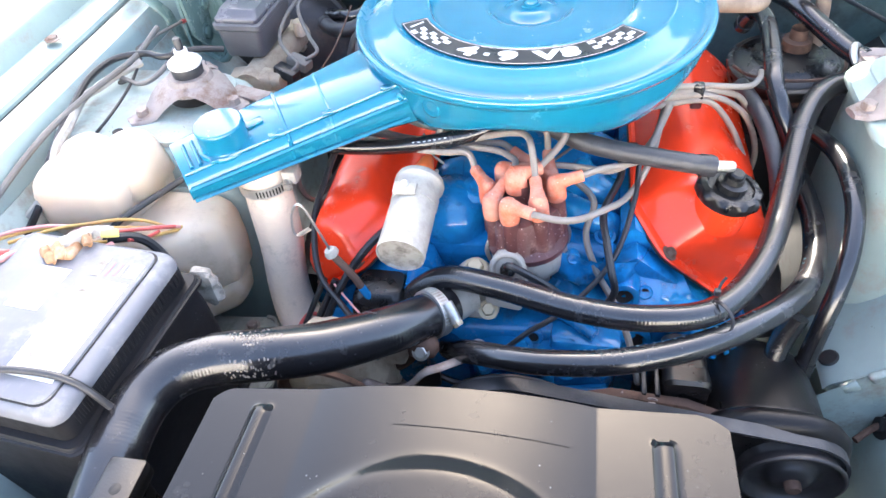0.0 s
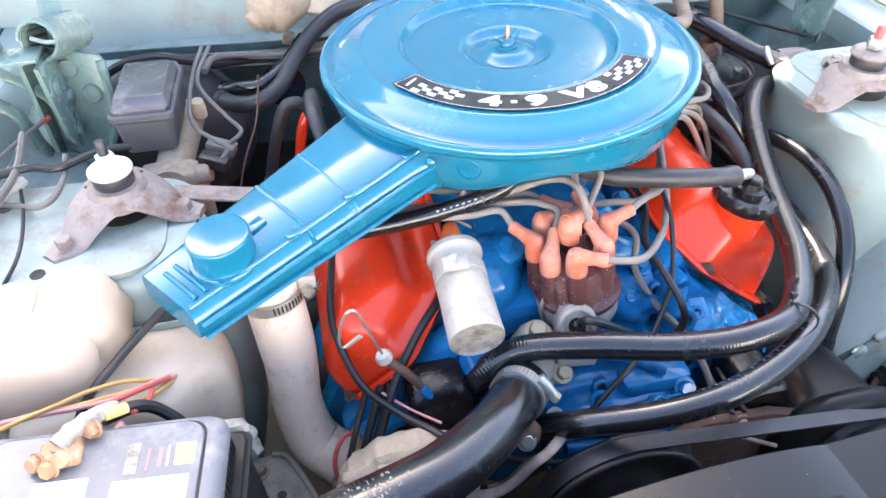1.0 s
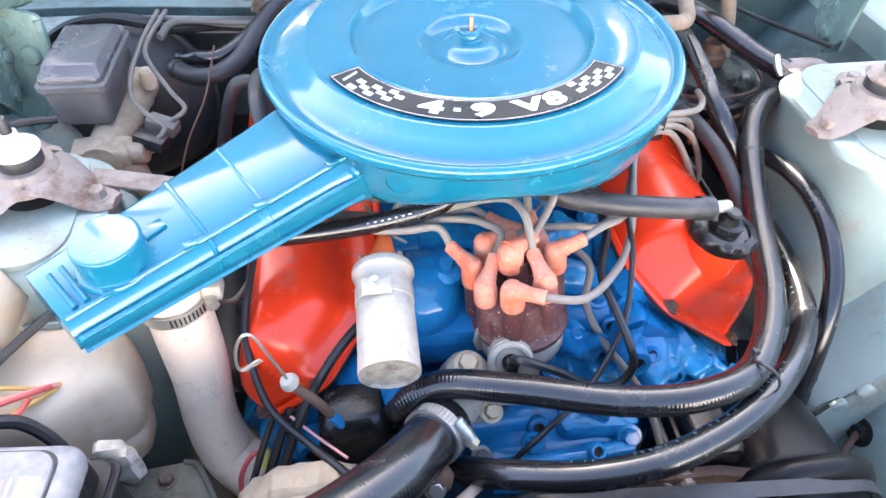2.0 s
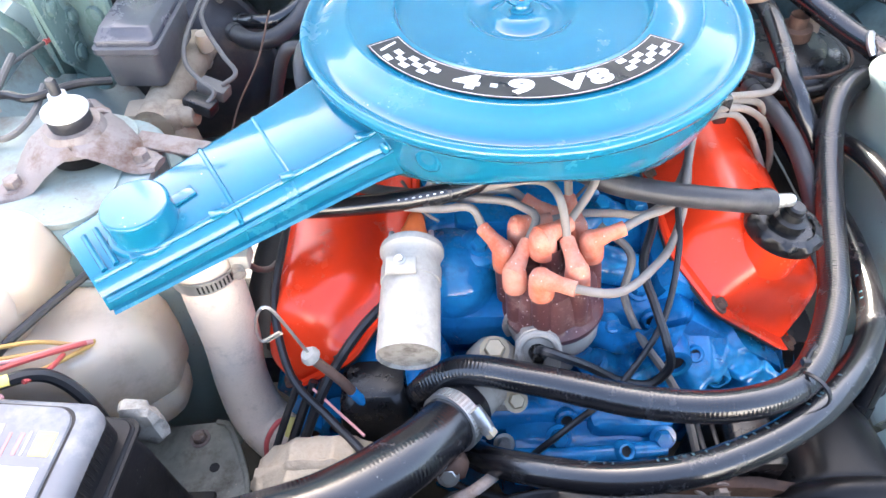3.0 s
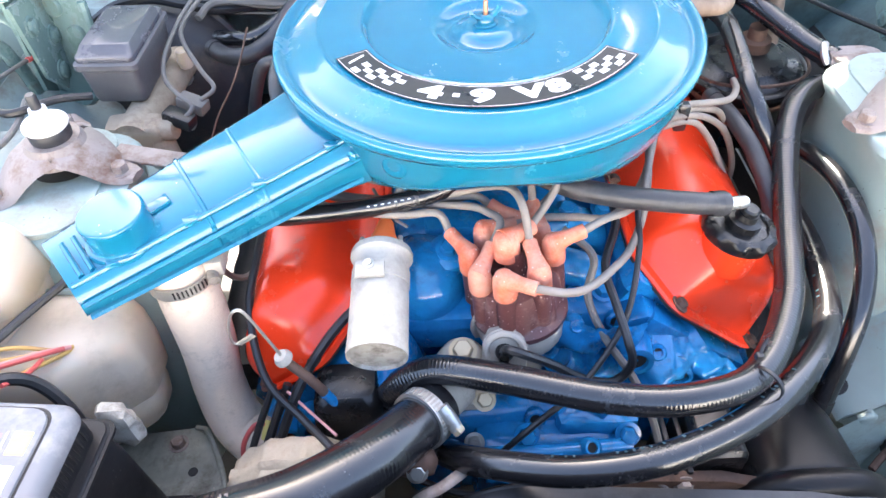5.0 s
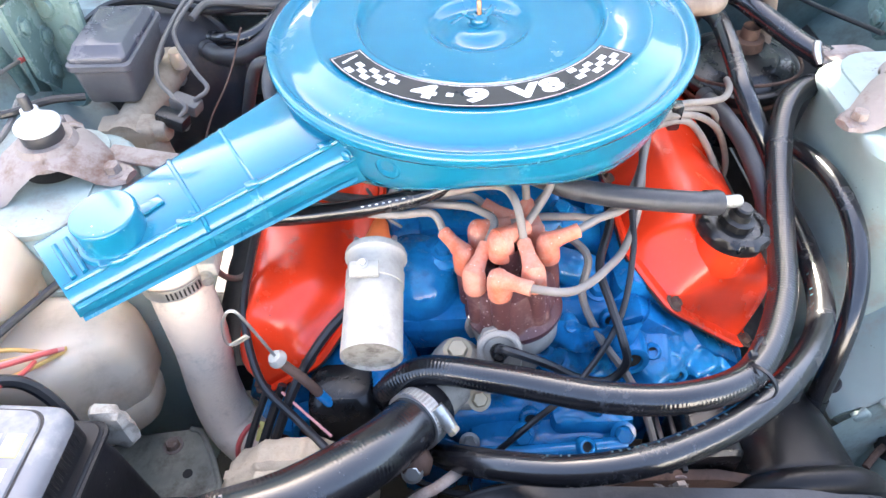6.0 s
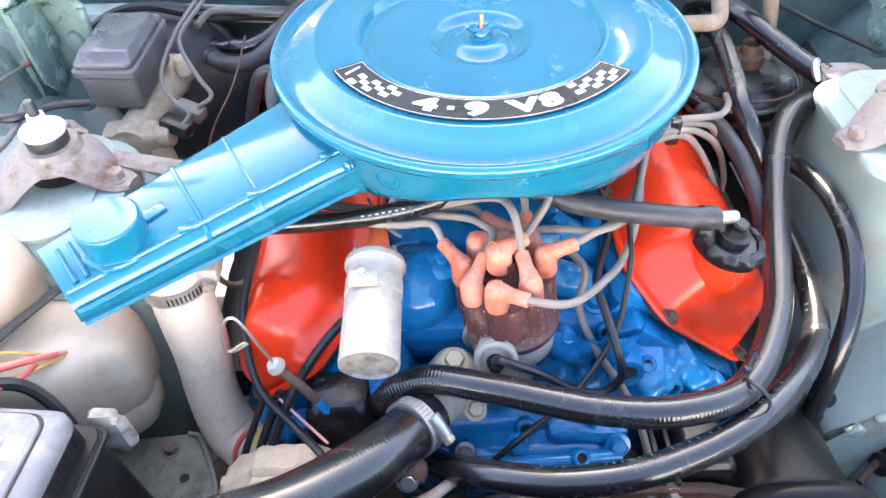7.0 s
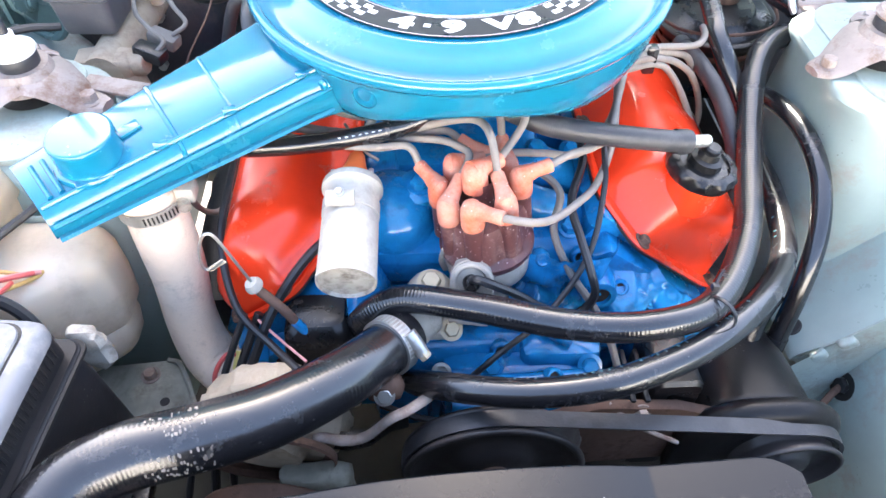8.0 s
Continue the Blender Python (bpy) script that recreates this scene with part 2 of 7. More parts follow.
def frame_at(origin, axis, ref=(0, 0, 1)):
    """A pose at origin whose z runs along axis."""
    z = Vector(axis).normalized()
    r = Vector(ref)
    if abs(z.dot(r.normalized())) > 0.95:
        r = Vector((0, 1, 0))
    x = r.cross(z).normalized()
    y = z.cross(x)
    m = Matrix((x, y, z)).transposed().to_4x4()
    m.translation = origin
    return m


def lathe(profile, m=None, seg=32, bm=None, wobble=None):
    """Turns (radius, height) pairs about z, then sets the result at the pose m."""
    bm = bm or bmesh.new()
    m = m or Matrix()
    rings = []
    for r, h in profile:
        if r < 1e-6:
            rings.append([bm.verts.new(m @ Vector((0, 0, h)))])
        else:
            ring = []
            for k in range(seg):
                a = 2 * math.pi * k / seg
                rr = r * (wobble(a, h) if wobble else 1.0)
                ring.append(bm.verts.new(m @ Vector((rr * math.cos(a), rr * math.sin(a), h))))
            rings.append(ring)
    for a, b in zip(rings, rings[1:]):
        for k in range(seg):
            j = (k + 1) % seg
            if len(a) == 1 and len(b) == 1:
                continue
            if len(a) == 1:
                bm.faces.new((a[0], b[k], b[j]))
            elif len(b) == 1:
                bm.faces.new((a[k], a[j], b[0]))
            else:
                bm.faces.new((a[k], a[j], b[j], b[k]))
    return bm


def spline(pts, per=8):
    P = [Vector(p) for p in pts]
    if len(P) == 2:
        return [P[0].lerp(P[1], k / per) for k in range(per + 1)]
    Q = [2 * P[0] - P[1], *P, 2 * P[-1] - P[-2]]
    out = []
    for i in range(len(P) - 1):
        a, b, c, d = Q[i:i + 4]
        for k in range(per):
            s = k / per
            out.append(0.5 * (2 * b + (c - a) * s + (2 * a - 5 * b + 4 * c - d) * s * s + (3 * b - a - 3 * c + d) * s ** 3))
    out.append(P[-1])
    return out


def tube(pts, radius, seg=12, per=8, ribs=0.0, pitch=0.004, bm=None, open_end=False, flat=1.0):
    """A round bar or hose along a smooth line. radius: a number or a function of 0..1; ribs: height of the rings round it."""
    bm = bm or bmesh.new()
    line = spline(pts, per)
    if ribs:
        total = sum((b - a).length for a, b in zip(line, line[1:]))
        count = max(8, int(total / pitch * 4))
        acc, dense = [0.0], []
        for a, b in zip(line, line[1:]):
            acc.append(acc[-1] + (b - a).length)
        for k in range(count + 1):
            d = total * k / count
            i = min(len(acc) - 2, max(j for j in range(len(acc)) if acc[j] <= d + 1e-9))
            f = (d - acc[i]) / max(1e-9, acc[i + 1] - acc[i])
            dense.append(line[i].lerp(line[i + 1], f))
        line = dense
    n = len(line)
    t0 = (line[1] - line[0]).normalized()
    up = Vector((0, 0, 1)) if abs(t0.z) < 0.9 else Vector((0, 1, 0))
    x = up.cross(t0).normalized()
    rings = []
    for i, p in enumerate(line):
        t = (line[min(n - 1, i + 1)] - line[max(0, i - 1)]).normalized()
        x = (x - t * x.dot(t)).normalized()
        y = t.cross(x)
        r = radius(i / (n - 1)) if callable(radius) else radius
        if ribs:
            r += ribs * (0.0, 0.5, 1.0, 0.5)[i % 4]
        rings.append([bm.verts.new(p + r * (math.cos(2 * math.pi * k / seg) * x + flat * math.sin(2 * math.pi * k / seg) * y)) for k in range(seg)])
    for a, b in zip(rings, rings[1:]):
        for k in range(seg):
            j = (k + 1) % seg
            bm.faces.new((a[k], a[j], b[j], b[k]))
    if not open_end:
        bm.faces.new(list(reversed(rings[0])))
        bm.faces.new(rings[-1])
    return bm


def loft(sections, bm=None, caps=True):
    """Skins closed rings of the same number of points."""
    bm = bm or bmesh.new()
    rings = [[bm.verts.new(p) for p in s] for s in sections]
    for a, b in zip(rings, rings[1:]):
        for k in range(len(a)):
            j = (k + 1) % len(a)
            bm.faces.new((a[k], a[j], b[j], b[k]))
    if caps:
        bm.faces.new(list(reversed(rings[0])))
        bm.faces.new(rings[-1])
    return bm


def rrect(cx, cy, hx, hy, r, seg=5):
    """A rounded rectangle's outline as (x, y) pairs."""
    out = []
    for sx, sy, a0 in ((1, 1, 0), (-1, 1, 90), (-1, -1, 180), (1, -1, 270)):
        for k in range(seg + 1):
            a = radians(a0 + 90 * k / seg)
            out.append((cx + sx * (hx - r) + r * math.cos(a), cy + sy * (hy - r) + r * math.sin(a)))
    return out


def rpoly(points, r, seg=5):
    """An outline with rounded corners."""
    out = []
    n = len(points)
    for i in range(n):
        p, a, c = Vector(points[i]), Vector(points[i - 1]), Vector(points[(i + 1) % n])
        u, v = (a - p).normalized(), (c - p).normalized()
        d = min(r / max(0.2, math.tan(u.angle(v) / 2)), (a - p).length * 0.45, (c - p).length * 0.45)
        for k in range(seg + 1):
            t = k / seg
            q = (p + u * d) * (1 - t) ** 2 + p * 2 * t * (1 - t) + (p + v * d) * t * t
            out.append((q.x, q.y))
    return out


def prism(outline, lo, hi, m=None, bevel=0.0, bm=None):
    """Extrudes an (x, y) outline from z = lo to hi, then sets it at the pose m."""
    m = m or Matrix()
    own = bmesh.new()
    loft([[m @ Vector((x, y, lo)) for x, y in outline], [m @ Vector((x, y, hi)) for x, y in outline]], own)
    if bevel:
        rim = [e for e in own.edges if any(len(f.verts) > 4 for f in e.link_faces)]
        bmesh.ops.bevel(own, geom=rim, offset=bevel, segments=2, profile=0.5, affect="EDGES")
    if bm is None:
        return own
    me = bpy.data.meshes.new("tmp")
    own.to_mesh(me)
    own.free()
    bm.from_mesh(me)
    bpy.data.meshes.remove(me)
    return bm


def sheet(grid, thick=0.0):
    """A surface through rows of points."""
    bm = bmesh.new()
    v = [[bm.verts.new(p) for p in row] for row in grid]
    for a, b in zip(v, v[1:]):
        for k in range(len(a) - 1):
            bm.faces.new((a[k], a[k + 1], b[k + 1], b[k]))
    if thick:
        bmesh.ops.recalc_face_normals(bm, faces=bm.faces)
        bmesh.ops.solidify(bm, geom=list(bm.faces), thickness=thick)
    return bm


def hexbolt(at, axis, r=0.008, h=0.006, washer=0.0115, bm=None):
    m = frame_at(at, axis)
    bm = bm or bmesh.new()
    if washer:
        lathe([(0, 0), (washer, 0), (washer, 0.0016), (r, 0.002)], m, 20, bm)
    lathe([(r, 0.0), (r, h * 0.85), (r * 0.86, h), (0, h)], m, 6, bm)
    return bm


def roughen(bm, amount, scale, seed=0.0):
    """Uneven casting: moves points along their normals by noise."""
    bm.normal_update()
    for v in bm.verts:
        v.co += v.normal * amount * noise.noise(v.co * scale + Vector((seed, seed, seed)))
    return bm


def glyph_mesh(text, height, depth, wide=1.0, bold=0.0):
    """A word in the built-in font as a bmesh, centred, lying in x and y."""
    cu = bpy.data.curves.new("word", "FONT")
    cu.body, cu.align_x, cu.align_y, cu.size, cu.extrude, cu.offset = text, "CENTER", "CENTER", height / 0.7, depth, bold
    cu.resolution_u = 3
    ob = bpy.data.objects.new("word", cu)
    scene.collection.objects.link(ob)
    dg = bpy.context.evaluated_depsgraph_get()
    me = bpy.data.meshes.new_from_object(ob.evaluated_get(dg))
    bpy.data.objects.remove(ob)
    bpy.data.curves.remove(cu)
    bm = bmesh.new()
    bm.from_mesh(me)
    bpy.data.meshes.remove(me)
    bmesh.ops.scale(bm, vec=(wide, 1, 1), verts=bm.verts)
    return bm


# ---- the setting: ground and the car's body shell ----
single("ground", sheet([[(x, y, 0.0) for x in (-60, -8, -2, 2, 8, 60)] for y in (-60, -8, -2, 2, 8, 60)]), CONCRETE,
       "pale sunlit concrete ground", "ground", kind="structure")


def along_y(profile, y0, y1, n=14, thick=0.004, sag=0.0):
    """A pressed sheet: an x-z profile carried along y."""
    rows = []
    for k in range(n + 1):
        y = y0 + (y1 - y0) * k / n
        rows.append([(x, y, z + sag * math.sin(math.pi * k / n)) for x, z in profile])
    return sheet(rows, thick)


# left wing with its gutter, and the inner guard below
wing = thing("fender_left", "pale green front wing with a gutter and seam along the engine bay", "car wing", kind="structure")
part("gutter", along_y([(-0.600, 0.842), (-0.607, 0.880), (-0.616, 0.889), (-0.630, 0.890), (-0.638, 0.895), (-0.648, 0.897), (-0.650, 0.884)], -1.05, 0.62), BODY, wing)
part("flange", along_y([(-0.6545, 0.884), (-0.6545, 0.899), (-0.658, 0.903), (-0.694, 0.905), (-0.700, 0.909), (-0.706, 0.936), (-0.711, 0.941), (-0.722, 0.944)], -1.05, 0.62), BODY, wing)
part("skin", along_y([(-0.7225, 0.9440), (-0.745, 0.945), (-0.79, 0.930), (-0.825, 0.89), (-0.84, 0.82), (-0.845, 0.55)], -1.05, 0.62), BODY, wing)
# Black strip laid in the gap to paint the seam's shade.
part("seam_shade", box((-0.6538, -1.05, 0.886), (-0.6504, 0.62, 0.8952)), GREASE_AND_SHADE, wing, "black strip painted as the seam's shade")
for y in (-0.30, 0.02, 0.34):
    part("bolt", hexbolt((-0.682, y, 0.911), (0, 0, 1), 0.007, 0.005), RUSTY, wing)

wing2 = thing("fender_right", "pale green front wing along the engine bay", "car wing", kind="structure")
part("gutter", along_y([(0.600, 0.842), (0.607, 0.880), (0.618, 0.886), (0.640, 0.888), (0.650, 0.896)], -1.05, 0.62), BODY, wing2)
part("skin", along_y([(0.654, 0.90), (0.70, 0.91), (0.745, 0.94), (0.79, 0.928), (0.825, 0.89), (0.845, 0.55)], -1.05, 0.62), BODY, wing2)

guard = thing("inner_guard_left", "grimy pale green inner guard panel beside the engine", "inner guard", kind="structure")
part("apron", along_y([(-0.600, 0.845), (-0.585, 0.82), (-0.55, 0.80), (-0.50, 0.76), (-0.455, 0.66), (-0.44, 0.42)], -1.05, 0.45), BODY_DIRTY, guard)
guard2 = thing("inner_guard_right", "pale green inner guard panel with bolts and holes", "inner guard", kind="structure")
part("apron", along_y([(0.600, 0.845), (0.56, 0.81), (0.50, 0.765), (0.458, 0.720), (0.424, 0.676), (0.400, 0.652), (0.382, 0.639), (0.378, 0.632)], -0.256, -0.150), BODY, guard2)
part("upper_apron", along_y([(0.600, 0.845), (0.56, 0.81), (0.50, 0.765), (0.458, 0.720)], -0.1495, 0.06), BODY, guard2)
# Rear guard pieces are coloured darker to stand for shade behind the tower.
part("rear_apron", along_y([(0.600, 0.845), (0.56, 0.81), (0.53, 0.785)], 0.06, 0.45), BODY_SHADE, guard2)
part("lower_apron", along_y([(0.53, 0.784), (0.50, 0.76), (0.455, 0.70), (0.440, 0.62), (0.437, 0.565)], 0.06, 0.45), GREASE_AND_SHADE, guard2, "lower panel blackened for deep shade")
part("return_lip", along_y([(0.3785, 0.631), (0.390, 0.624), (0.424, 0.617), (0.440, 0.612)], -0.256, -0.150), BODY_DIRTY, guard2)
part("rail", along_y([(0.4405, 0.611), (0.446, 0.600), (0.448, 0.54), (0.446, 0.45), (0.44, 0.36)], -0.256, 0.45), BODY_DIRTY, guard2)
FRONT_SKIN = [(0.600, 0.845), (0.565, 0.798), (0.528, 0.742), (0.498, 0.690), (0.474, 0.640), (0.458, 0.592), (0.450, 0.55), (0.446, 0.45), (0.44, 0.36)]
REAR_SKIN = [(0.600, 0.845), (0.56, 0.81), (0.50, 0.765), (0.458, 0.720), (0.424, 0.676), (0.400, 0.652), (0.378, 0.632), (0.424, 0.617), (0.440, 0.612)]
part("front_apron", along_y(FRONT_SKIN, -1.05, -0.245), BODY, guard2)
part("step", sheet([[(a[0] + (b[0] - a[0]) * k / 4, -0.2585 - 0.003 * math.sin(math.pi * k / 4), a[1] + (b[1] - a[1]) * k / 4) for a, b in zip(REAR_SKIN, FRONT_SKIN)] for k in range(5)], 0.003), BODY_DIRTY, guard2, "pressed step between the panels")
for q in ((0.400, -0.262, 0.646), (0.424, -0.262, 0.669)):
    part("weld_lump", roughen(box((-0.010, -0.005, -0.008), (0.010, 0.005, 0.008), 0.004, 3, Matrix.Translation(q) @ pose(0, 0, 0, 0, -42, 0)), 0.002, 80), BODY_DIRTY, guard2)


def shock_tower(name, s, cx, cy, top, label, short=1.0):
    """A pressed tower: a rounded box with a domed top plate, set against the guard. s: +1 on the car's right in the picture."""
    t = thing(name, label, "shock tower", kind="structure")
    secs = []
    for z, hx, hy, r in ((0.40, 0.118, 0.130, 0.06), (0.62, 0.110, 0.126, 0.06), (top - 0.09, 0.104, 0.120, 0.060), (top - 0.03, 0.096, 0.112, 0.058),
                         (top - 0.010, 0.088, 0.102, 0.054), (top - 0.002, 0.078, 0.092, 0.05), (top, 0.066, 0.08, 0.045)):
        shift = s * (hx - 0.088) + (s * 0.014 if z < top - 0.02 else 0)
        secs.append([Vector((x, y, z)) for x, y in rrect(cx + shift, cy, hx, hy * short, r, 6)])
    part("tower", loft(secs), BODY, t)
    part("top_plate", prism(rrect(cx + s * 0.045, cy, 0.105, 0.098 * short, 0.04, 6), top - 0.004, top + 0.0025, bevel=0.001), BODY_DIRTY, t, "stained top plate")
    for dx, dy in ((0.055, -0.065), (0.11, 0.05), (0.04, -0.088)):
        part("hole", lathe([(0, 0.0026), (0.006, 0.0026), (0.007, 0.0032), (0.0072, 0.0)], Matrix.Translation((cx + s * dx, cy + dy, top)), 16), GREASE_AND_SHADE, t)
    return t


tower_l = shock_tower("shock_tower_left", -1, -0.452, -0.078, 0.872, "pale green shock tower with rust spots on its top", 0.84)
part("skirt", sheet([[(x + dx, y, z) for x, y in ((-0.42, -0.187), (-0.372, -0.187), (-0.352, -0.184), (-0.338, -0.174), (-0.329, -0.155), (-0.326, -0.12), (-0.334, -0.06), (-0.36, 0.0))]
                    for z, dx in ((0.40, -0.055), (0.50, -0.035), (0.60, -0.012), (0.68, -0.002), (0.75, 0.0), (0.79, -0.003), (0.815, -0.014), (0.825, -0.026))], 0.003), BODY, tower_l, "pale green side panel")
shock_tower("shock_tower_right", 1, 0.466, -0.040, 0.893, "pale green shock tower with scuffed rounded corner")

# firewall, its ledge, and the cowl above
fw = thing("firewall", "dirty green firewall behind the engine, darkened for shade", "firewall", kind="structure")
# The panel's shade is in its colour: body green made darker.
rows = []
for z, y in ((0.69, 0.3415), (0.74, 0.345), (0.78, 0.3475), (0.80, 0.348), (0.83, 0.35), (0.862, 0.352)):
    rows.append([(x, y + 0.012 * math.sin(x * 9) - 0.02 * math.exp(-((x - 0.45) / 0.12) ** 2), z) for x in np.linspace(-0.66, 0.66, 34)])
part("panel", sheet(rows, 0.004), BODY_SHADE, fw)
# Lowest strip is near-black, painted in place of the deep shade.
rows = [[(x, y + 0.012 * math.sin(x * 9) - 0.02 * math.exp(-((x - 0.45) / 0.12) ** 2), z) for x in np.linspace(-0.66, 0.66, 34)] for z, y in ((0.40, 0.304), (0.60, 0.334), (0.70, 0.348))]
part("lower_panel", sheet(rows, 0.004), GREASE_AND_SHADE, fw, "lower panel blackened for deep shade")
part("ledge", sheet([[(x, y + (0.040 / (1 + math.exp((x + 0.115) * 60)) if y > 0.36 else 0), z - 0.024 / (1 + math.exp((x + 0.115) * 60))) for x in np.linspace(-0.66, 0.66, 34)] for y, z in ((0.325, 0.858), (0.322, 0.866), (0.328, 0.874), (0.37, 0.878))], 0.003), BODY_DIRTY, fw)
part("seal", tube([(-0.10, 0.338, 0.880), (0.15, 0.335, 0.880), (0.33, 0.338, 0.881), (0.52, 0.345, 0.882)], lambda t: 0.006 + 0.002 * math.sin(t * 17), 10, flat=0.6), RUBBER_GREY, fw, "torn black sealing strip")
cowl = thing("cowl_panel", "pale green cowl panel under the windscreen with paper labels", "cowl panel", kind="structure")
rows = []
for z, y in ((0.862, 0.370), (0.90, 0.378), (0.94, 0.384), (0.975, 0.392), (0.990, 0.402), (0.998, 0.425), (1.0, 0.60)):
    rows.append([(x, y + 0.03 * (1 / (1 + math.exp((x + 0.115) * 60)) if z < 0.985 else 0), z - 0.012 / (1 + math.exp((x + 0.115) * 60))) for x in np.linspace(-0.70, 0.70, 44)])
part("panel", sheet(rows, 0.004), BODY, cowl)
part("top_lip", sheet([[(x, y, z) for x in np.linspace(-0.72, 0.72, 12)] for y, z in ((0.43, 1.001), (0.45, 1.02), (0.47, 1.022), (0.80, 1.05))], 0.004), BODY, cowl)

# a black floor added for the shade below, radiator panel and the open bonnet, which close the bay
single("bay_floor", box((-0.62, -0.95, 0.30), (0.62, 0.40, 0.33)), GREASE_AND_SHADE, "black floor added for the shade below the engine", "underside", kind="structure")
rad = thing("radiator_support", "black radiator panel at the front of the bay", "radiator panel", kind="structure")
part("panel", box((-0.60, -0.72, 0.33), (0.60, -0.66, 0.80), 0.008), BLACK_STEEL, rad)

# an unseen pale wall in front of the car, added to bounce sunlight into the bay
single("bounce_wall", box((-9.0, -4.2, 0.0), (9.0, -4.0, 2.4), 0.02), BOUNCE_WALL, "unseen pale wall added in front of the car to bounce light", "wall", kind="structure")


# ---- air cleaner ----
air = thing("air_cleaner", "sky blue painted round air cleaner with a long snorkel", "air cleaner", at=(0, 0, 0.92))
Z = Matrix.Translation((0, 0.0135, 0.9835)) @ Matrix.Rotation(radians(-1.5), 4, "Y")
lid_profile = [(0.2095, -0.0200), (0.2122, -0.0185), (0.2136, -0.0145), (0.2133, -0.0100), (0.2108, -0.0070), (0.2078, -0.0070), (0.2048, -0.0095),
               (0.2023, -0.0120), (0.1993, -0.0120), (0.1938, -0.0088), (0.1818, -0.0035), (0.1725, 0.0000), (0.1690, 0.0022), (0.1670, 0.0030), (0.1650, 0.0026),
               (0.1630, 0.0016), (0.1420, 0.0020), (0.1268, 0.0026), (0.1250, 0.0034), (0.1232, 0.0032), (0.1216, 0.0014), (0.1197, -0.0045), (0.1175, -0.0068), (0.1140, -0.0077), (0.1095, -0.0080),
               (0.0800, -0.0082), (0.0575, -0.0084), (0.0535, -0.0090), (0.0500, -0.0112), (0.0450, -0.0155), (0.0395, -0.0172), (0.0330, -0.0160), (0.0260, -0.0118),
               (0.0215, -0.0092), (0.0170, -0.0086), (0, -0.0086)]
part("lid", lathe(lid_profile, Z, 128), BLUE_LID, air, smooth=180)


def pan(m, seg=120):
    """The pan below the lid: its lower edge hangs in two lobes at the front and is higher between them."""
    prof = [(0.2095, -0.0200, 0.0), (0.2070, -0.0215, 0.0), (0.2058, -0.0260, 0.0), (0.2048, -0.0380, 0.1), (0.2030, -0.0460, 0.45), (0.1990, -0.0530, 0.85), (0.1920, -0.0575, 1.0), (0.1800, -0.0590, 1.0), (0.120, -0.0600, 0.3)]
    rings = []
    for r, h, k in prof:
        ring = []
        for q in range(seg):
            a = 360 * q / seg
            drop = 0.017 * math.exp(-((a - 236) / 17) ** 2) + 0.015 * math.exp(-((a - 304) / 20) ** 2) - 0.004 * math.exp(-((a - 270) / 12) ** 2)
            ring.append(m @ Vector((r * math.cos(radians(a)), r * math.sin(radians(a)), h - k * drop)))
        rings.append(ring)
    return loft(rings)


part("body", pan(Z), BLUE_LID, air, smooth=60)
for a, h, r in ((243, -0.036, 0.013), (226, -0.040, 0.017)):
    p = Z @ Vector((0.2035 * math.cos(radians(a)), 0.2035 * math.sin(radians(a)), h))
    part("dimple", lathe([(r, -0.0025), (r * 0.92, 0.0012), (r * 0.7, 0.0026), (r * 0.35, 0.0008), (0, 0.0002)], frame_at(p, (math.cos(radians(a)), math.sin(radians(a)), 0.0)), 28), BLUE_LID, air, smooth=180)

# snorkel: its corners at the body and at the mouth
TB0, TF0 = Vector((-0.150, -0.028, 0.961)), Vector((-0.098, -0.135, 0.961))
TB1, TF1 = Vector((-0.398, -0.201, 0.900)), Vector((-0.354, -0.256, 0.896))


def snork_section(t, grow=0.0, drop=None):
    flare = 0.012 * max(0.0, 1 - t * 4) ** 2
    a, b = TB0.lerp(TB1, t), TF0.lerp(TF1, t)
    w = (b - a).normalized()
    a, b = a - w * (flare + grow), b + w * (flare + grow)
    d = drop if drop is not None else 0.047 + (0.030 - 0.047) * t
    up = Vector((0, 0, 1))
    r = 0.007
    a, b = a - w * 0.005 + up * 0.003, b + up * 0.001
    pts = [a + w * r + up * grow, a + w * r * 0.3 + up * (grow - r * 0.3), a - up * r, a - up * (d - 0.003), a + w * 0.003 - up * (d + grow),
           b - w * 0.003 - up * (d + grow), b - up * (d - 0.003), b - up * 0.016, b - w * (0.0035 - grow) - up * (0.0065 - grow), b - w * 0.013 + up * grow]
    return pts


snorkel = part("snorkel", loft([snork_section(t) for t in (-0.06, 0.0, 0.06, 0.12, 0.18, 0.3, 0.45, 0.6, 0.75, 0.9, 0.985, 1.0)]), BLUE_LID, air, "box snorkel with welded seams", smooth=50)
part("seam", loft([snork_section(0.566, 0.0003), snork_section(0.570, 0.0012), snork_section(0.577, 0.0012), snork_section(0.581, 0.0003)]), BLUE_LID, snorkel)
part("seam", loft([snork_section(0.392, 0.0002), snork_section(0.396, 0.0006), snork_section(0.400, 0.0006), snork_section(0.404, 0.0002)]), BLUE_LID, snorkel)
dirn = (TF1 - TF0).normalized()
side = (TF1 - TB1).normalized()
# rolled bead along the front top edge and the flange below it
bead = [TF0.lerp(TF1, t) + Vector((0, 0, 0.0004)) - side * 0.011 for t in (0.12, 0.3, 0.45, 0.6, 0.8, 0.99)]
part("bead", tube(bead, 0.0026, 8, 4), BLUE_LID, snorkel)
low = [TF0.lerp(TF1, t) + side * 0.0025 + Vector((0, 0, -0.037 + 0.011 * t)) for t in (0.10, 0.3, 0.5, 0.7, 0.86, 0.99)]
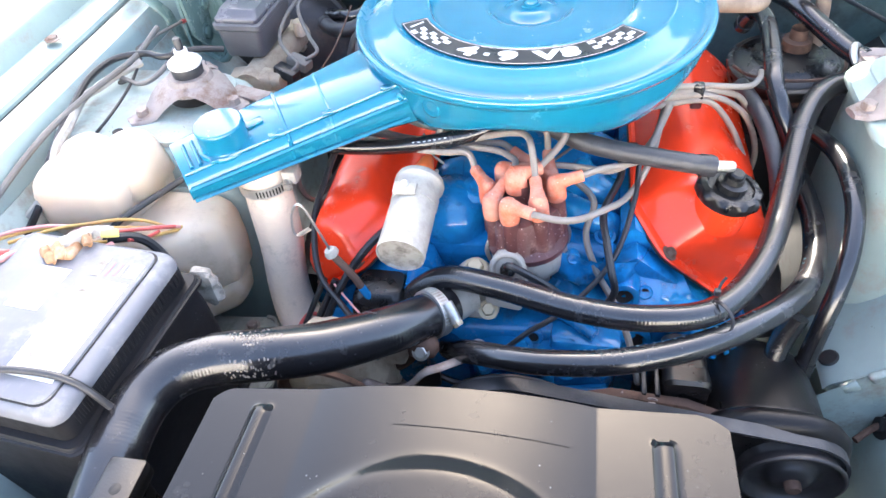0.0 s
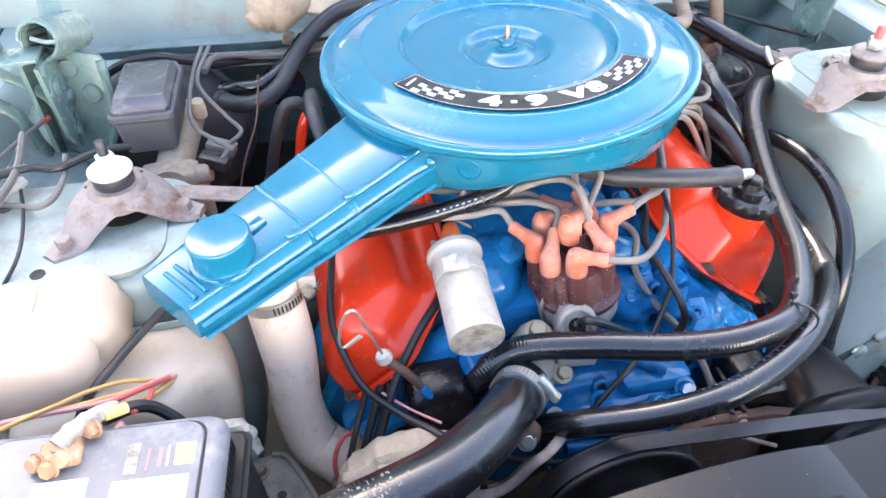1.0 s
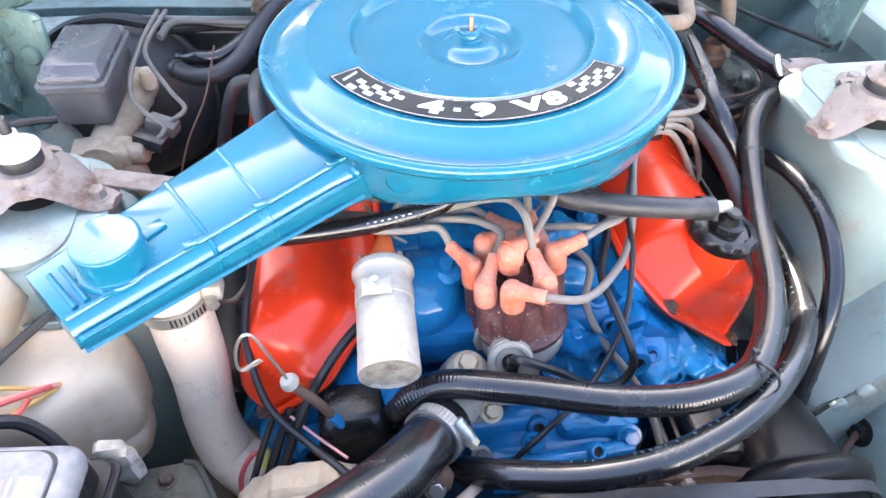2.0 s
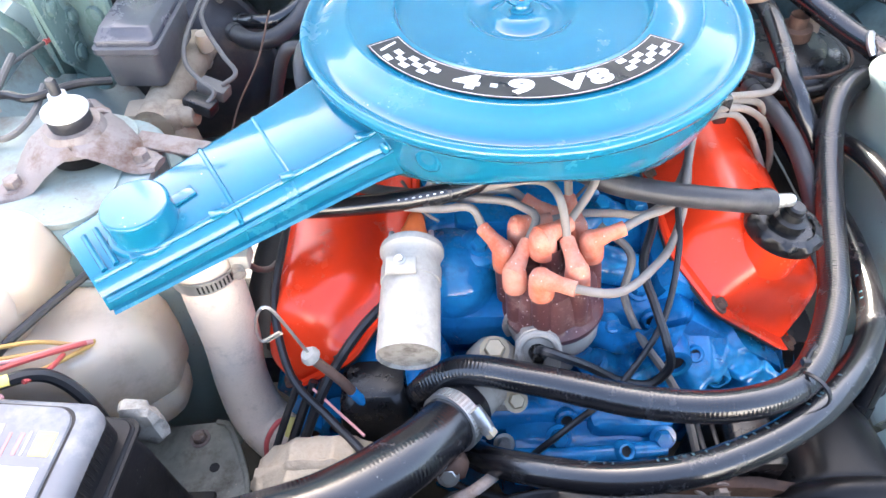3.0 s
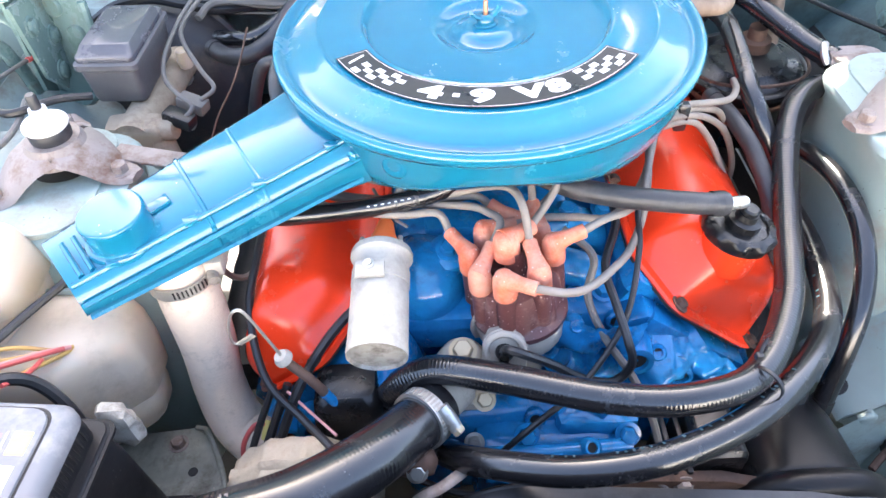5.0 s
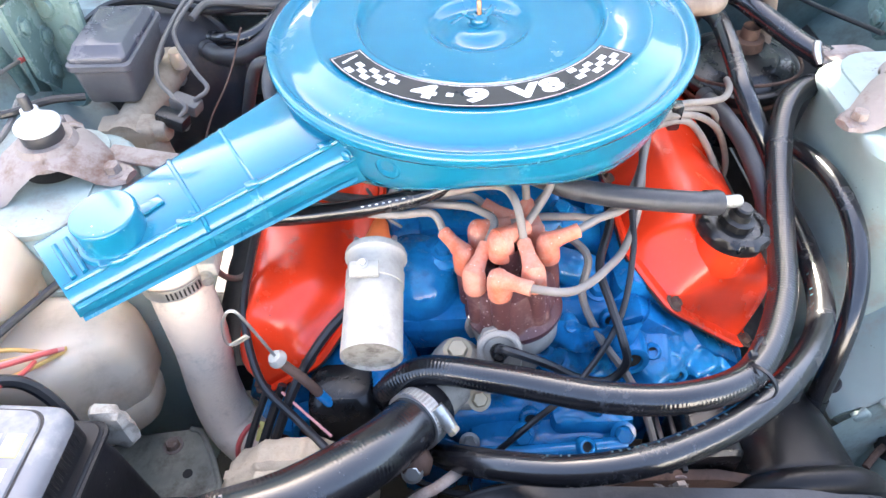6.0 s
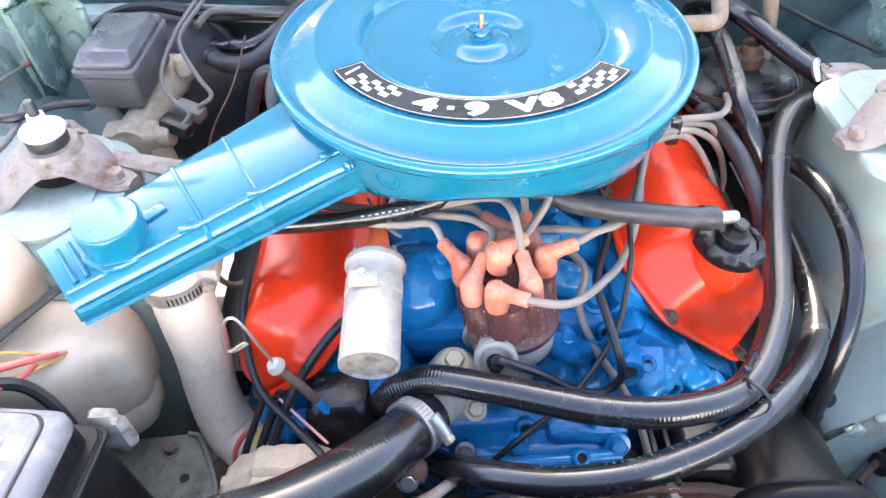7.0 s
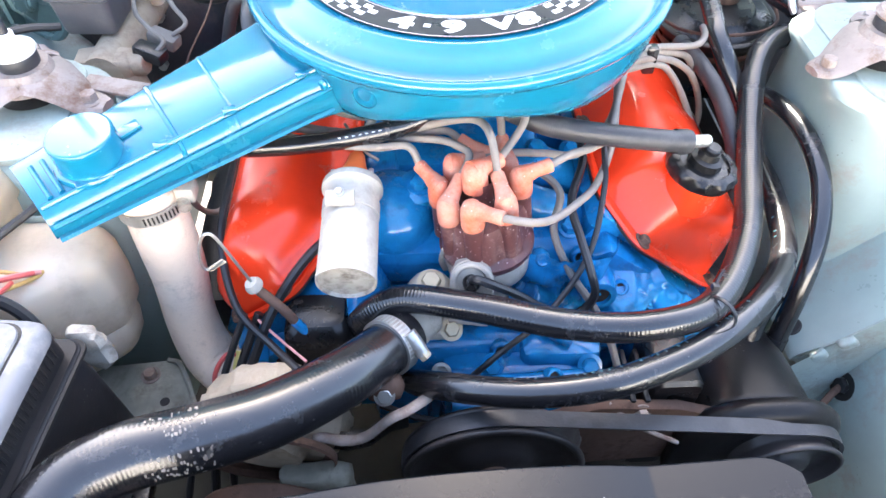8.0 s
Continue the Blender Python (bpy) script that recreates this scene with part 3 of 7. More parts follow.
part("flange", tube(low, 0.0042, 6, 4, flat=0.6), BLUE_LID, snorkel)
mid = [TF0.lerp(TF1, t) + side * 0.0030 + Vector((0, 0, -0.013 + 0.002 * t)) for t in (0.10, 0.3, 0.5, 0.7, 0.86, 0.99)]
part("step", tube(mid, 0.0030, 10, 4, flat=0.55), BLUE_LID, snorkel)
# Small raised blocks that stand in for bright glints along the edge.
for t in (0.16, 0.40, 0.62, 0.86):
    p = TF0.lerp(TF1, t) - side * 0.012 + Vector((0, 0, 0.001))
    part("clip", box((-0.006, -0.004, -0.001), (0.006, 0.004, 0.0028), 0.0010, 2, frame_at(p, (0, 0, 1)) @ pose(0, 0, 0, 0, 0, math.degrees(math.atan2(dirn.y, dirn.x)))), BLUE_LID, snorkel)
for t in (0.92, 0.955):
    a, b = TB0.lerp(TB1, t), TF0.lerp(TF1, t)
    part("slot_rib", tube([a.lerp(b, 0.18) + Vector((0, 0, 0.0015)), a.lerp(b, 0.5) + Vector((0, 0, 0.002)), a.lerp(b, 0.80) + Vector((0, 0, 0.0015))], 0.0028, 8, 4), BLUE_LID, snorkel)
# vacuum motor on top
vm = frame_at((-0.325, -0.199, 0.903), (-0.06, -0.06, 1)) @ Matrix.Diagonal((1.06, 1.06, 1.0, 1.0))
motor = part("vacuum_motor", lathe([(0.031, 0.0), (0.0315, 0.006), (0.030, 0.0085), (0.0275, 0.009), (0.0265, 0.012), (0.0265, 0.030), (0.0263, 0.0330), (0.0255, 0.0342), (0.0250, 0.0345), (0.0240, 0.0346), (0, 0.0347)], vm, 48), BLUE_LID, air, "round blue vacuum motor can")
part("tab", box((0.018, -0.004, 0.010), (0.046, 0.007, 0.013), 0.001, 2, vm @ pose(0, 0, 0, 0, -8, 35)), BLUE_LID, motor)
part("hot_air_spigot", lathe([(0.026, -0.030), (0.0285, -0.028), (0.0285, 0.0), (0.026, 0.0)], frame_at((-0.297, -0.1925, 0.884), (0.05, 0.06, 1)), 32), DUCT, air)
# wing nut and stud
part("stud", lathe([(0, -0.012), (0.0024, -0.012), (0.0024, 0.0145), (0.0018, 0.0155), (0, 0.0155)], Z, 14), COPPER, air, "copper coloured threaded stud")
nut = lathe([(0.012, -0.0086), (0.012, -0.0066), (0.009, -0.0060), (0.0085, -0.0025), (0.006, 0.0010), (0.0036, 0.0018)], Z, 20)
for s in (-1, 1):
    tube([Z @ Vector(p) for p in ((s * 0.004, 0.0, -0.002), (s * 0.009, s * 0.003, 0.0002), (s * 0.0135, s * 0.005, 0.0038), (s * 0.0150, s * 0.006, 0.0065))], lambda t: 0.0044 * (1 - 0.2 * t), 10, 5, bm=nut, flat=0.55)
part("wing_nut", nut, BLUE_LID, air, "blue painted wing nut")
part("rivet", lathe([(0, 0), (0.005, 0), (0.005, 0.002), (0.003, 0.0035), (0, 0.004)], frame_at((-0.1265, -0.158, 0.951), (-0.62, -0.78, 0.1)), 14), BLUE_LID, air)

# decal: a black band with white letters and chequers
A0, A1, R0, R1 = 205.5, 324.5, 0.1283, 0.1600


def arc_band(a0, a1, r0, r1, h, n=48, lean=0.0):
    """A flat piece of a ring on the lid; lean: degrees by which its outer edge is turned on."""
    rows = []
    for k in range(n + 1):
        a = a0 + (a1 - a0) * k / n
        rows.append([Z @ Vector((r * math.cos(radians(b)), r * math.sin(radians(b)), h)) for r, b in ((r0, a), (r1, a + lean))])
    return sheet(rows)


HD = 0.0032
decal = part("decal", arc_band(A0, A1, R0, R1, HD), DECAL_BLACK, air, "black curved decal with white letters and chequers")
for r0, r1 in ((R0 + 0.0014, R0 + 0.0020), (R1 - 0.0020, R1 - 0.0014)):
    part("line", arc_band(A0 + 0.8, A1 - 0.8, r0, r1, HD + 0.0002), PAPER, decal)
for a in (A0 + 0.8, A1 - 1.05):
    part("line", arc_band(a, a + 0.25, R0 + 0.0020, R1 - 0.0020, HD + 0.0002, 2), PAPER, decal)
RM = (R0 + R1) / 2
for ch, a, wide, hgt in (("4", 246.4, 1.62, 0.0176), ("9", 264.4, 1.62, 0.0176), ("V", 281.0, 1.60, 0.0176), ("8", 290.8, 1.52, 0.0176)):
    g = glyph_mesh(ch, hgt, 0.0001, wide, 0.0013)
    ang = radians(a)
    g.transform(Z @ Matrix.Translation((RM * math.cos(ang), RM * math.sin(ang), HD + 0.0003)) @ Matrix.Rotation(ang + math.pi / 2, 4, "Z"))
    part("letter", g, DECAL_WHITE, decal)


def chequers(a0, flip):
    """A waving chequered flag of three rows and six columns, which drifts across the band."""
    da, dr = 3.55, 0.0059
    for i in range(6):
        for j in range(3):
            if (i + j) % 2:
                continue
            drift = (i - 2.5) * (0.0014 if flip else -0.0014)
            rr = RM - (j - 1) * dr + drift
            part("chequer", arc_band(a0 + i * da, a0 + i * da + da, rr - dr / 2, rr + dr / 2, HD + 0.0002, 3), DECAL_WHITE, decal)


chequers(214.0, False)
chequers(300.4, True)
part("dot", arc_band(254.2, 256.6, RM - 0.0026, RM + 0.0026, HD + 0.0003, 3), DECAL_WHITE, decal)
part("bar", arc_band(208.6, 209.7, RM - 0.0085, RM + 0.0085, HD + 0.0002, 2, 1.6), DECAL_WHITE, decal)

# hot-air duct with its clamp
duct = thing("hot_air_duct", "off-white cloth covered hot-air duct hanging below the snorkel", "duct", at=(-0.29, -0.2, 0.85))
duct_line = [(-0.296, -0.193, 0.868), (-0.293, -0.199, 0.838), (-0.290, -0.210, 0.770), (-0.292, -0.222, 0.705), (-0.282, -0.238, 0.660), (-0.255, -0.258, 0.640), (-0.222, -0.280, 0.630)]
part("hose", tube(duct_line, lambda t: 0.0268 + 0.0012 * math.sin(t * 9) + 0.001 * t, 28, 10, ribs=0.00026, pitch=0.0044), DUCT, duct, smooth=180)
cl = frame_at((-0.2945, -0.1955, 0.853), (0.06, -0.09, -1))
band = part("clamp_band", lathe([(0.0300, -0.006), (0.0315, -0.006), (0.0315, 0.006), (0.0300, 0.006)], cl, 40), STEEL, duct, "steel worm-drive clamp")
for k in range(9):
    a = radians(-150 + k * 7)
    part("slot", box((0.0312, -0.0008, -0.004), (0.0319, 0.0008, 0.004), 0, 1, cl @ Matrix.Rotation(a, 4, "Z")), GREASE_AND_SHADE, band)
part("screw", tube([(-0.266, -0.196, 0.860), (-0.262, -0.204, 0.860), (-0.258, -0.214, 0.860)], 0.0055, 10, 3), STEEL, band)
part("end_flap", box((-0.268, -0.205, 0.857), (-0.251, -0.185, 0.874), 0.002, 2), COIL_WHITE, band)


# ---- engine ----
eng = thing("engine", "blue painted V8 engine with orange-red valve covers", "engine", at=(0, 0, 0.55))


def castbox(lo, hi, bevel=0.008, cuts=5, amount=0.003, scale=30.0, seed=0.0, m=None):
    bm = box(lo, hi, bevel, 2, m)
    bmesh.ops.subdivide_edges(bm, edges=[e for e in bm.edges if e.calc_length() > 0.02], cuts=cuts, use_grid_fill=True)
    return roughen(bm, amount, scale, seed)


# block and heads: one V section along y
vee = [(-0.273, 0.640), (-0.235, 0.722), (-0.109, 0.818), (-0.100, 0.806), (-0.096, 0.770), (0.118, 0.770), (0.122, 0.806), (0.136, 0.818), (0.262, 0.722), (0.300, 0.640),
       (0.16, 0.45), (-0.16, 0.45)]
part("block", prism([(x, z) for x, z in vee], -0.26, 0.20, Matrix(((1, 0, 0, 0), (0, 0, -1, 0), (0, 1, 0, 0), (0, 0, 0, 1))), 0.006), BLUE_CAST, eng, "blue cast block and heads")
# intake manifold in the valley: a plenum, runners and a front water crossover
part("intake_plenum", castbox((-0.075, -0.135, 0.765), (0.085, 0.14, 0.835), 0.02, 5, 0.004, 25), BLUE_CAST, eng)
for s in (-1, 1):
    for y, w in ((-0.165, 0.020), (-0.105, 0.026), (-0.03, 0.026), (0.06, 0.026)):
        part("runner", tube([(s * 0.02, y * 0.8, 0.805), (s * 0.07, y, 0.806), (s * 0.10, y, 0.794), (s * 0.122, y, 0.775)], w, 16, 6, flat=0.85), BLUE_CAST, eng)
cross = castbox((-0.125, -0.215, 0.735), (0.13, -0.150, 0.788), 0.016, 8, 0.010, 38, 3.0)
part("water_crossover", cross, BLUE_CAST, eng)
part("manifold_hump", lathe([(0.048, 0.0), (0.046, 0.030), (0.038, 0.046), (0.022, 0.054), (0, 0.056)], frame_at((-0.075, -0.160, 0.775), (-0.05, -0.25, 1)), 28), BLUE_CAST, eng)
part("bolt_boss", lathe([(0.024, -0.03), (0.021, 0.0), (0.017, 0.003), (0, 0.003)], frame_at((-0.047, -0.160, 0.828), (0.0, -0.2, 1)), 24), BLUE_CAST, eng)
for at in ((-0.047, -0.161, 0.831), (-0.044, -0.133, 0.822), (-0.105, -0.205, 0.792), (0.105, -0.190, 0.793), (0.075, -0.120, 0.838), (0.118, -0.100, 0.818)):
    part("bolt", hexbolt(at, (0.05, -0.25, 1), 0.0085, 0.009, 0.0125), BLUE_CAST, eng)
# front faces of the heads, with bosses and dark core holes
for s in (1, -1):
    yf = -0.262 if s < 0 else -0.245
    off = 0.0 if s > 0 else 0.027
    face = [(s * x + off, z) for x, z in ((0.100, 0.730), (0.118, 0.788), (0.140, 0.800), (0.258, 0.708), (0.276, 0.672), (0.235, 0.610), (0.12, 0.62))]
    part("head_face", roughen(prism(face if s > 0 else face[::-1], yf * -1 - 0.050, yf * -1 - 0.016, Matrix(((1, 0, 0, 0), (0, 0, -1, 0), (0, 1, 0, 0), (0, 0, 0, 1))), 0.008), 0.003, 40, s), BLUE_CAST, eng)
    for x, z, r in ((0.128, 0.765, 0.011), (0.160, 0.728, 0.008), (0.178, 0.735, 0.0075), (0.215, 0.690, 0.012), (0.245, 0.682, 0.008), (0.15, 0.69, 0.012)):
        m = frame_at((s * x + off, yf - 0.010, z), (0, -1, 0.15))
        part("boss", lathe([(r * 1.9, -0.020), (r * 1.6, 0.003), (r * 1.25, 0.0045), (r, 0.004), (r * 0.95, -0.001)], m, 20), BLUE_CAST, eng)
        part("core_hole", lathe([(r * 0.97, 0.0), (0, -0.0005)], m, 16), GREASE_AND_SHADE, eng)
# timing cover and water pump body
for lo, hi, b, sd in (((-0.095, -0.285, 0.56), (0.135, -0.200, 0.722), 0.016, 1.0), ((-0.030, -0.315, 0.600), (0.125, -0.265, 0.708), 0.014, 2.0),
                      ((-0.100, -0.300, 0.58), (-0.040, -0.230, 0.690), 0.016, 5.0), ((0.050, -0.300, 0.690), (0.132, -0.250, 0.728), 0.010, 7.0)):
    part("timing_cover", castbox(lo, hi, b, 5, 0.005, 34, sd), BLUE_CAST, eng)
for a, b, c in (((-0.02, -0.318, 0.712), (0.05, -0.320, 0.716), (0.120, -0.312, 0.708)), ((-0.02, -0.322, 0.675), (0.05, -0.326, 0.668), (0.118, -0.318, 0.672)),
                ((0.045, -0.322, 0.72), (0.052, -0.324, 0.69), (0.05, -0.322, 0.65)), ((0.10, -0.29, 0.735), (0.06, -0.265, 0.738), (0.0, -0.25, 0.742))):
    part("rib", tube([a, b, c], 0.0075, 10, 5), BLUE_CAST, eng)
for at in ((-0.022, -0.318, 0.700), (0.072, -0.318, 0.705), (0.118, -0.305, 0.715), (0.105, -0.322, 0.660), (0.012, -0.325, 0.655), (0.02, -0.305, 0.722)):
    part("bolt", hexbolt(at, (0, -0.75, 0.65), 0.0085, 0.009, 0.0125), BLUE_CAST, eng)
part("bolt", hexbolt((-0.030, -0.305, 0.712), (0, -0.7, 0.7), 0.007, 0.008, 0.010), STEEL, eng, "bare steel bolt")


def valve_cover(s, dy, cap):
    """A pressed cover on one bank: flange with bolt ears, sloping front and flat top. s: side, dy: shift along the engine."""
    u, nrm = Vector((0.79 * s, 0, -0.613)), Vector((0.613 * s, 0, 0.79))
    o = Vector((0.132 if s > 0 else -0.105, dy, 0.823))
    Y = Vector((0, 1, 0))
    W, y0, y1 = (0.178, -0.222, 0.235) if s > 0 else (0.173, -0.226, 0.19)

    def ring(du0, du1, dy0, dy1, h, r, c=1.0):
        x0, x1, a, b = du0, W - du1, y0 + dy0, y1 - dy1
        kx, ky = (0.044, 0.050) if s > 0 else (0.080, 0.072)
        out = rpoly([(x1, a), (x1, b), (x0, b), (x0, a + ky * c), (x0 + kx * c, a)], r, 8)
        return [o + u * x + Y * y + nrm * h for x, y in out]

    def slant(x0, x1, fr, re, h0, h1, r, c):
        a, b = y0 + fr, y1 - re
        out = rpoly([(x1, a), (x1, b), (x0, b), (x0, a + 0.070 * c), (x0 + 0.075 * c, a)], r, 8)
        return [o + u * x + Y * y + nrm * (h0 + (h1 - h0) * (x - x0) / (x1 - x0)) for x, y in out]

    # insets of the inner, outer, front and rear sides, height, corner radius, corner cut
    secs = [(0.008, 0.010, 0.012, 0.010, 0.003, 0.022, 1.0), (0.010, 0.0105, 0.015, 0.012, 0.012, 0.024, 0.98), (0.014, 0.012, 0.021, 0.014, 0.028, 0.026, 0.92), (0.020, 0.0145, 0.028, 0.016, 0.044, 0.027, 0.85),
            (0.027, 0.019, 0.034, 0.020, 0.056, 0.027, 0.75), (0.033, 0.024, 0.039, 0.024, 0.0625, 0.026, 0.68), (0.041, 0.031, 0.0455, 0.030, 0.0672, 0.024, 0.6), (0.051, 0.041, 0.054, 0.038, 0.0700, 0.021, 0.5), (0.066, 0.056, 0.068, 0.052, 0.0716, 0.014, 0.35)]
    rings = [ring(p, q, v, w, h, r, c) for p, q, v, w, h, r, c in secs]
    if s < 0:
        # a low shelf on the inner side, a level top and a long outer slope
        # inner and outer edge, insets at the front and rear, heights at both edges, corner radius, corner cut
        rings = [slant(*row) for row in ((0.006, 0.168, 0.006, 0.010, 0.003, 0.003, 0.026, 1.0), (0.008, 0.1690, 0.008, 0.012, 0.006, 0.012, 0.026, 1.0), (0.030, 0.1690, 0.012, 0.013, 0.008, 0.024, 0.028, 0.80), (0.040, 0.1675, 0.016, 0.014, 0.012, 0.032, 0.030, 0.68),
                                         (0.0445, 0.162, 0.020, 0.016, 0.022, 0.039, 0.032, 0.60), (0.0475, 0.150, 0.024, 0.018, 0.032, 0.048, 0.034, 0.55), (0.0515, 0.134, 0.029, 0.022, 0.0405, 0.058, 0.034, 0.50), (0.057, 0.120, 0.036, 0.028, 0.047, 0.066, 0.030, 0.46),
                                         (0.065, 0.109, 0.045, 0.036, 0.0535, 0.0705, 0.022, 0.40), (0.074, 0.101, 0.058, 0.050, 0.0585, 0.0720, 0.012, 0.3))]
    vc = part("valve_cover", loft(rings), RED, eng, "glossy orange-red pressed steel valve cover", smooth=75 if s > 0 else 180)
    # the front corner on the inner side is cut away
    part("flange", loft([ring(0.0, 0.0, 0.0, 0.0, -0.001, 0.035), ring(-0.001, -0.001, -0.001, 0.0, 0.001, 0.035), ring(0.001, 0.001, 0.001, 0.0, 0.0035, 0.034)]), RED, vc)
    part("gasket", loft([ring(0.001, 0.001, 0.001, 0.0, -0.0045, 0.034), ring(0.001, 0.001, 0.001, 0.0, -0.001, 0.034)]), GREASE_AND_SHADE, vc)
    for du, y in ((0.052 if s > 0 else 0.092, y0 + 0.010), (W - 0.012, y0 + 0.012), (W - 0.004, 0.0), (0.004, -0.06), (0.004, 0.12)):
        p = o + u * du + Y * y + nrm * 0.003
        part("bolt", hexbolt(p, nrm, 0.0062, 0.007, 0.0095), BROWN_GRIME, vc)
    if cap:
        # raised ridge and oil filler cap
        c = Vector((0.229, -0.168, 0.842))
        fm = frame_at(c, (0.16, -0.03, 1)) @ Matrix.Diagonal((1.14, 1.14, 1.0, 1.0))
        part("filler_collar", lathe([(0.027, -0.030), (0.026, 0.003), (0.020, 0.005)], fm, 36), RED, vc)
        cp = part("oil_cap", lathe([(0.0, 0.004), (0.0295, 0.004), (0.0305, 0.007), (0.0305, 0.0145), (0.0285, 0.018), (0.0225, 0.0190), (0.0215, 0.0165), (0.0145, 0.0165), (0.0140, 0.024), (0.0095, 0.0255),
                                    (0.0085, 0.032), (0, 0.0325)], fm, 72, wobble=lambda a, h: 1 + (0.045 * math.cos(a * 10) if 0.005 < h < 0.0175 else 0)), BLACK_STEEL, vc, "black scalloped oil filler cap")
        part("spigot", lathe([(0.0075, 0.030), (0.0075, 0.036), (0.006, 0.038), (0.0, 0.038)], fm, 20), BLACK_STEEL, cp)
    return vc


valve_cover(1, 0.0, True)
valve_cover(-1, -0.024, False)

# thermostat housing with bolts and the hose neck
th = thing("thermostat_housing", "grey cast thermostat housing with yellow zinc bolts", "thermostat housing", at=(-0.04, -0.26, 0.76))
part("body", roughen(lathe([(0.026, -0.075), (0.026, -0.02), (0.024, -0.010), (0.021, -0.002), (0.017, 0.002), (0, 0.003)], frame_at((-0.040, -0.258, 0.786), (-0.05, -0.30, 1)), 28), 0.002, 60), CAST_GREY, th)
part("ear", castbox((-0.066, -0.292, 0.744), (-0.008, -0.238, 0.760), 0.008, 2, 0.0015, 60), CAST_GREY, th)
part("neck", tube([(-0.045, -0.272, 0.765), (-0.060, -0.290, 0.768), (-0.078, -0.312, 0.772)], 0.0215, 24, 5), CAST_GREY, th)
part("bolt", hexbolt((-0.038, -0.252, 0.789), (-0.02, -0.28, 1), 0.0095, 0.009, 0.0135), BRASS_ZINC, th, "yellow zinc bolt")
part("bolt", hexbolt((-0.020, -0.286, 0.758), (0.1, -0.6, 1), 0.0075, 0.008, 0.0110), BRASS_ZINC, th, "yellow zinc bolt")

# dark fitting beside it
elbow = thing("fuel_pump", "black dusty fitting with a flat face beside the timing cover", "pump", at=(-0.14, -0.28, 0.73))
part("body", loft([[Vector((x, y, z)) for x, y in rrect(-0.148, -0.272 + dy, hx, hy, r, 5)] for z, hx, hy, r, dy in ((0.66, 0.036, 0.030, 0.010, 0.0), (0.735, 0.034, 0.027, 0.010, 0.002), (0.757, 0.032, 0.025, 0.012, 0.005), (0.766, 0.026, 0.019, 0.012, 0.008))]), BLACK_STEEL, elbow)
part("lug", lathe([(0.020, -0.03), (0.020, 0.010), (0.016, 0.014), (0, 0.014)], frame_at((-0.112, -0.296, 0.715), (0.1, -0.85, 0.5)), 24), BLACK_STEEL, elbow)
part("flange", lathe([(0.040, -0.004), (0.040, 0.004), (0.030, 0.006)], frame_at((-0.140, -0.290, 0.690), (0.0, -0.25, 1)), 28), BROWN_GRIME, elbow)
part("bolt", hexbolt((-0.124, -0.312, 0.722), (0.0, -0.7, 0.7), 0.0085, 0.010, 0.0125), RUSTY, elbow)

# ---- ignition ----
coil = thing("ignition_coil", "worn grey-white ignition coil with printed text, lying along the engine", "ignition coil", at=(-0.112, -0.23, 0.835))
CT, CB = Vector((-0.1099, -0.184, 0.8513)), Vector((-0.1130, -0.287, 0.8365))
cax = (CB - CT).normalized()
L = (CB - CT).length
cm = frame_at(CT, cax)
part("can", lathe([(0.0, -0.004), (0.0255, -0.004), (0.0280, -0.003), (0.0290, 0.0), (0.0290, 0.004), (0.0275, 0.0055), (0.0262, 0.008), (0.0258, 0.014), (0.0256, 0.040), (0.0262, 0.042), (0.0262, 0.044), (0.0266, L - 0.010),
                         (0.0270, L - 0.004), (0.0266, L)], cm, 48), COIL_WHITE, coil)
part("base", lathe([(0.0266, L), (0.0255, L - 0.0005), (0.0245, L - 0.003), (0.0, L - 0.0032)], cm, 40), COIL_END, coil, "dirty concave base")
strap = part("strap", lathe([(0.0256, 0.020), (0.0268, 0.0203), (0.0268, 0.0345), (0.0256, 0.035)], cm, 48), COIL_WHITE, coil, "mounting strap")
sm = frame_at(CT + cax * 0.026 + Vector((-0.006, -0.006, 0.0268)), (0, -0.15, 1))
part("clamp_tab", box((-0.014, -0.012, -0.002), (0.012, 0.004, 0.003), 0.0012, 2, sm), COIL_WHITE, strap)
part("clamp_screw", hexbolt(CT + cax * 0.028 + Vector((-0.008, -0.004, 0.0295)), (0, -0.15, 1), 0.0035, 0.004, 0.005), STEEL, strap)
part("tower", lathe([(0.012, 0.0), (0.0105, 0.012)], frame_at(CT, -cax), 20), BATTERY_BLACK, coil)
part("boot", lathe([(0.0125, 0.0), (0.0125, 0.016), (0.0105, 0.020), (0.0075, 0.032), (0.006, 0.034)], frame_at(CT - cax * 0.004, -cax + Vector((0.1, 0, 0.15))), 20), BOOT_ORANGE, coil, "orange rubber boot")
for dx in (-0.019, 0.017):
    p = CT - cax * 0.004 + Vector((dx, 0, 0.004))
    part("terminal", tube([p, p - cax * 0.008, p - cax * 0.014], 0.0026, 8, 3), STEEL, coil)
# the printed text on the can cannot be read: two grey bars
for off, wd in ((0.066, 0.021), (0.076, 0.012)):
    rows = []
    for k in range(7):
        a = radians(90) + (k - 3) / 3 * wd / 0.0268 / 2 - 0.12
        rows.append([cm @ Vector((0.02695 * math.cos(a), -0.02695 * math.sin(a), off + d)) for d in (0.0, 0.0042)])
    part("text_bar", sheet(rows), BATTERY_GREY, coil)

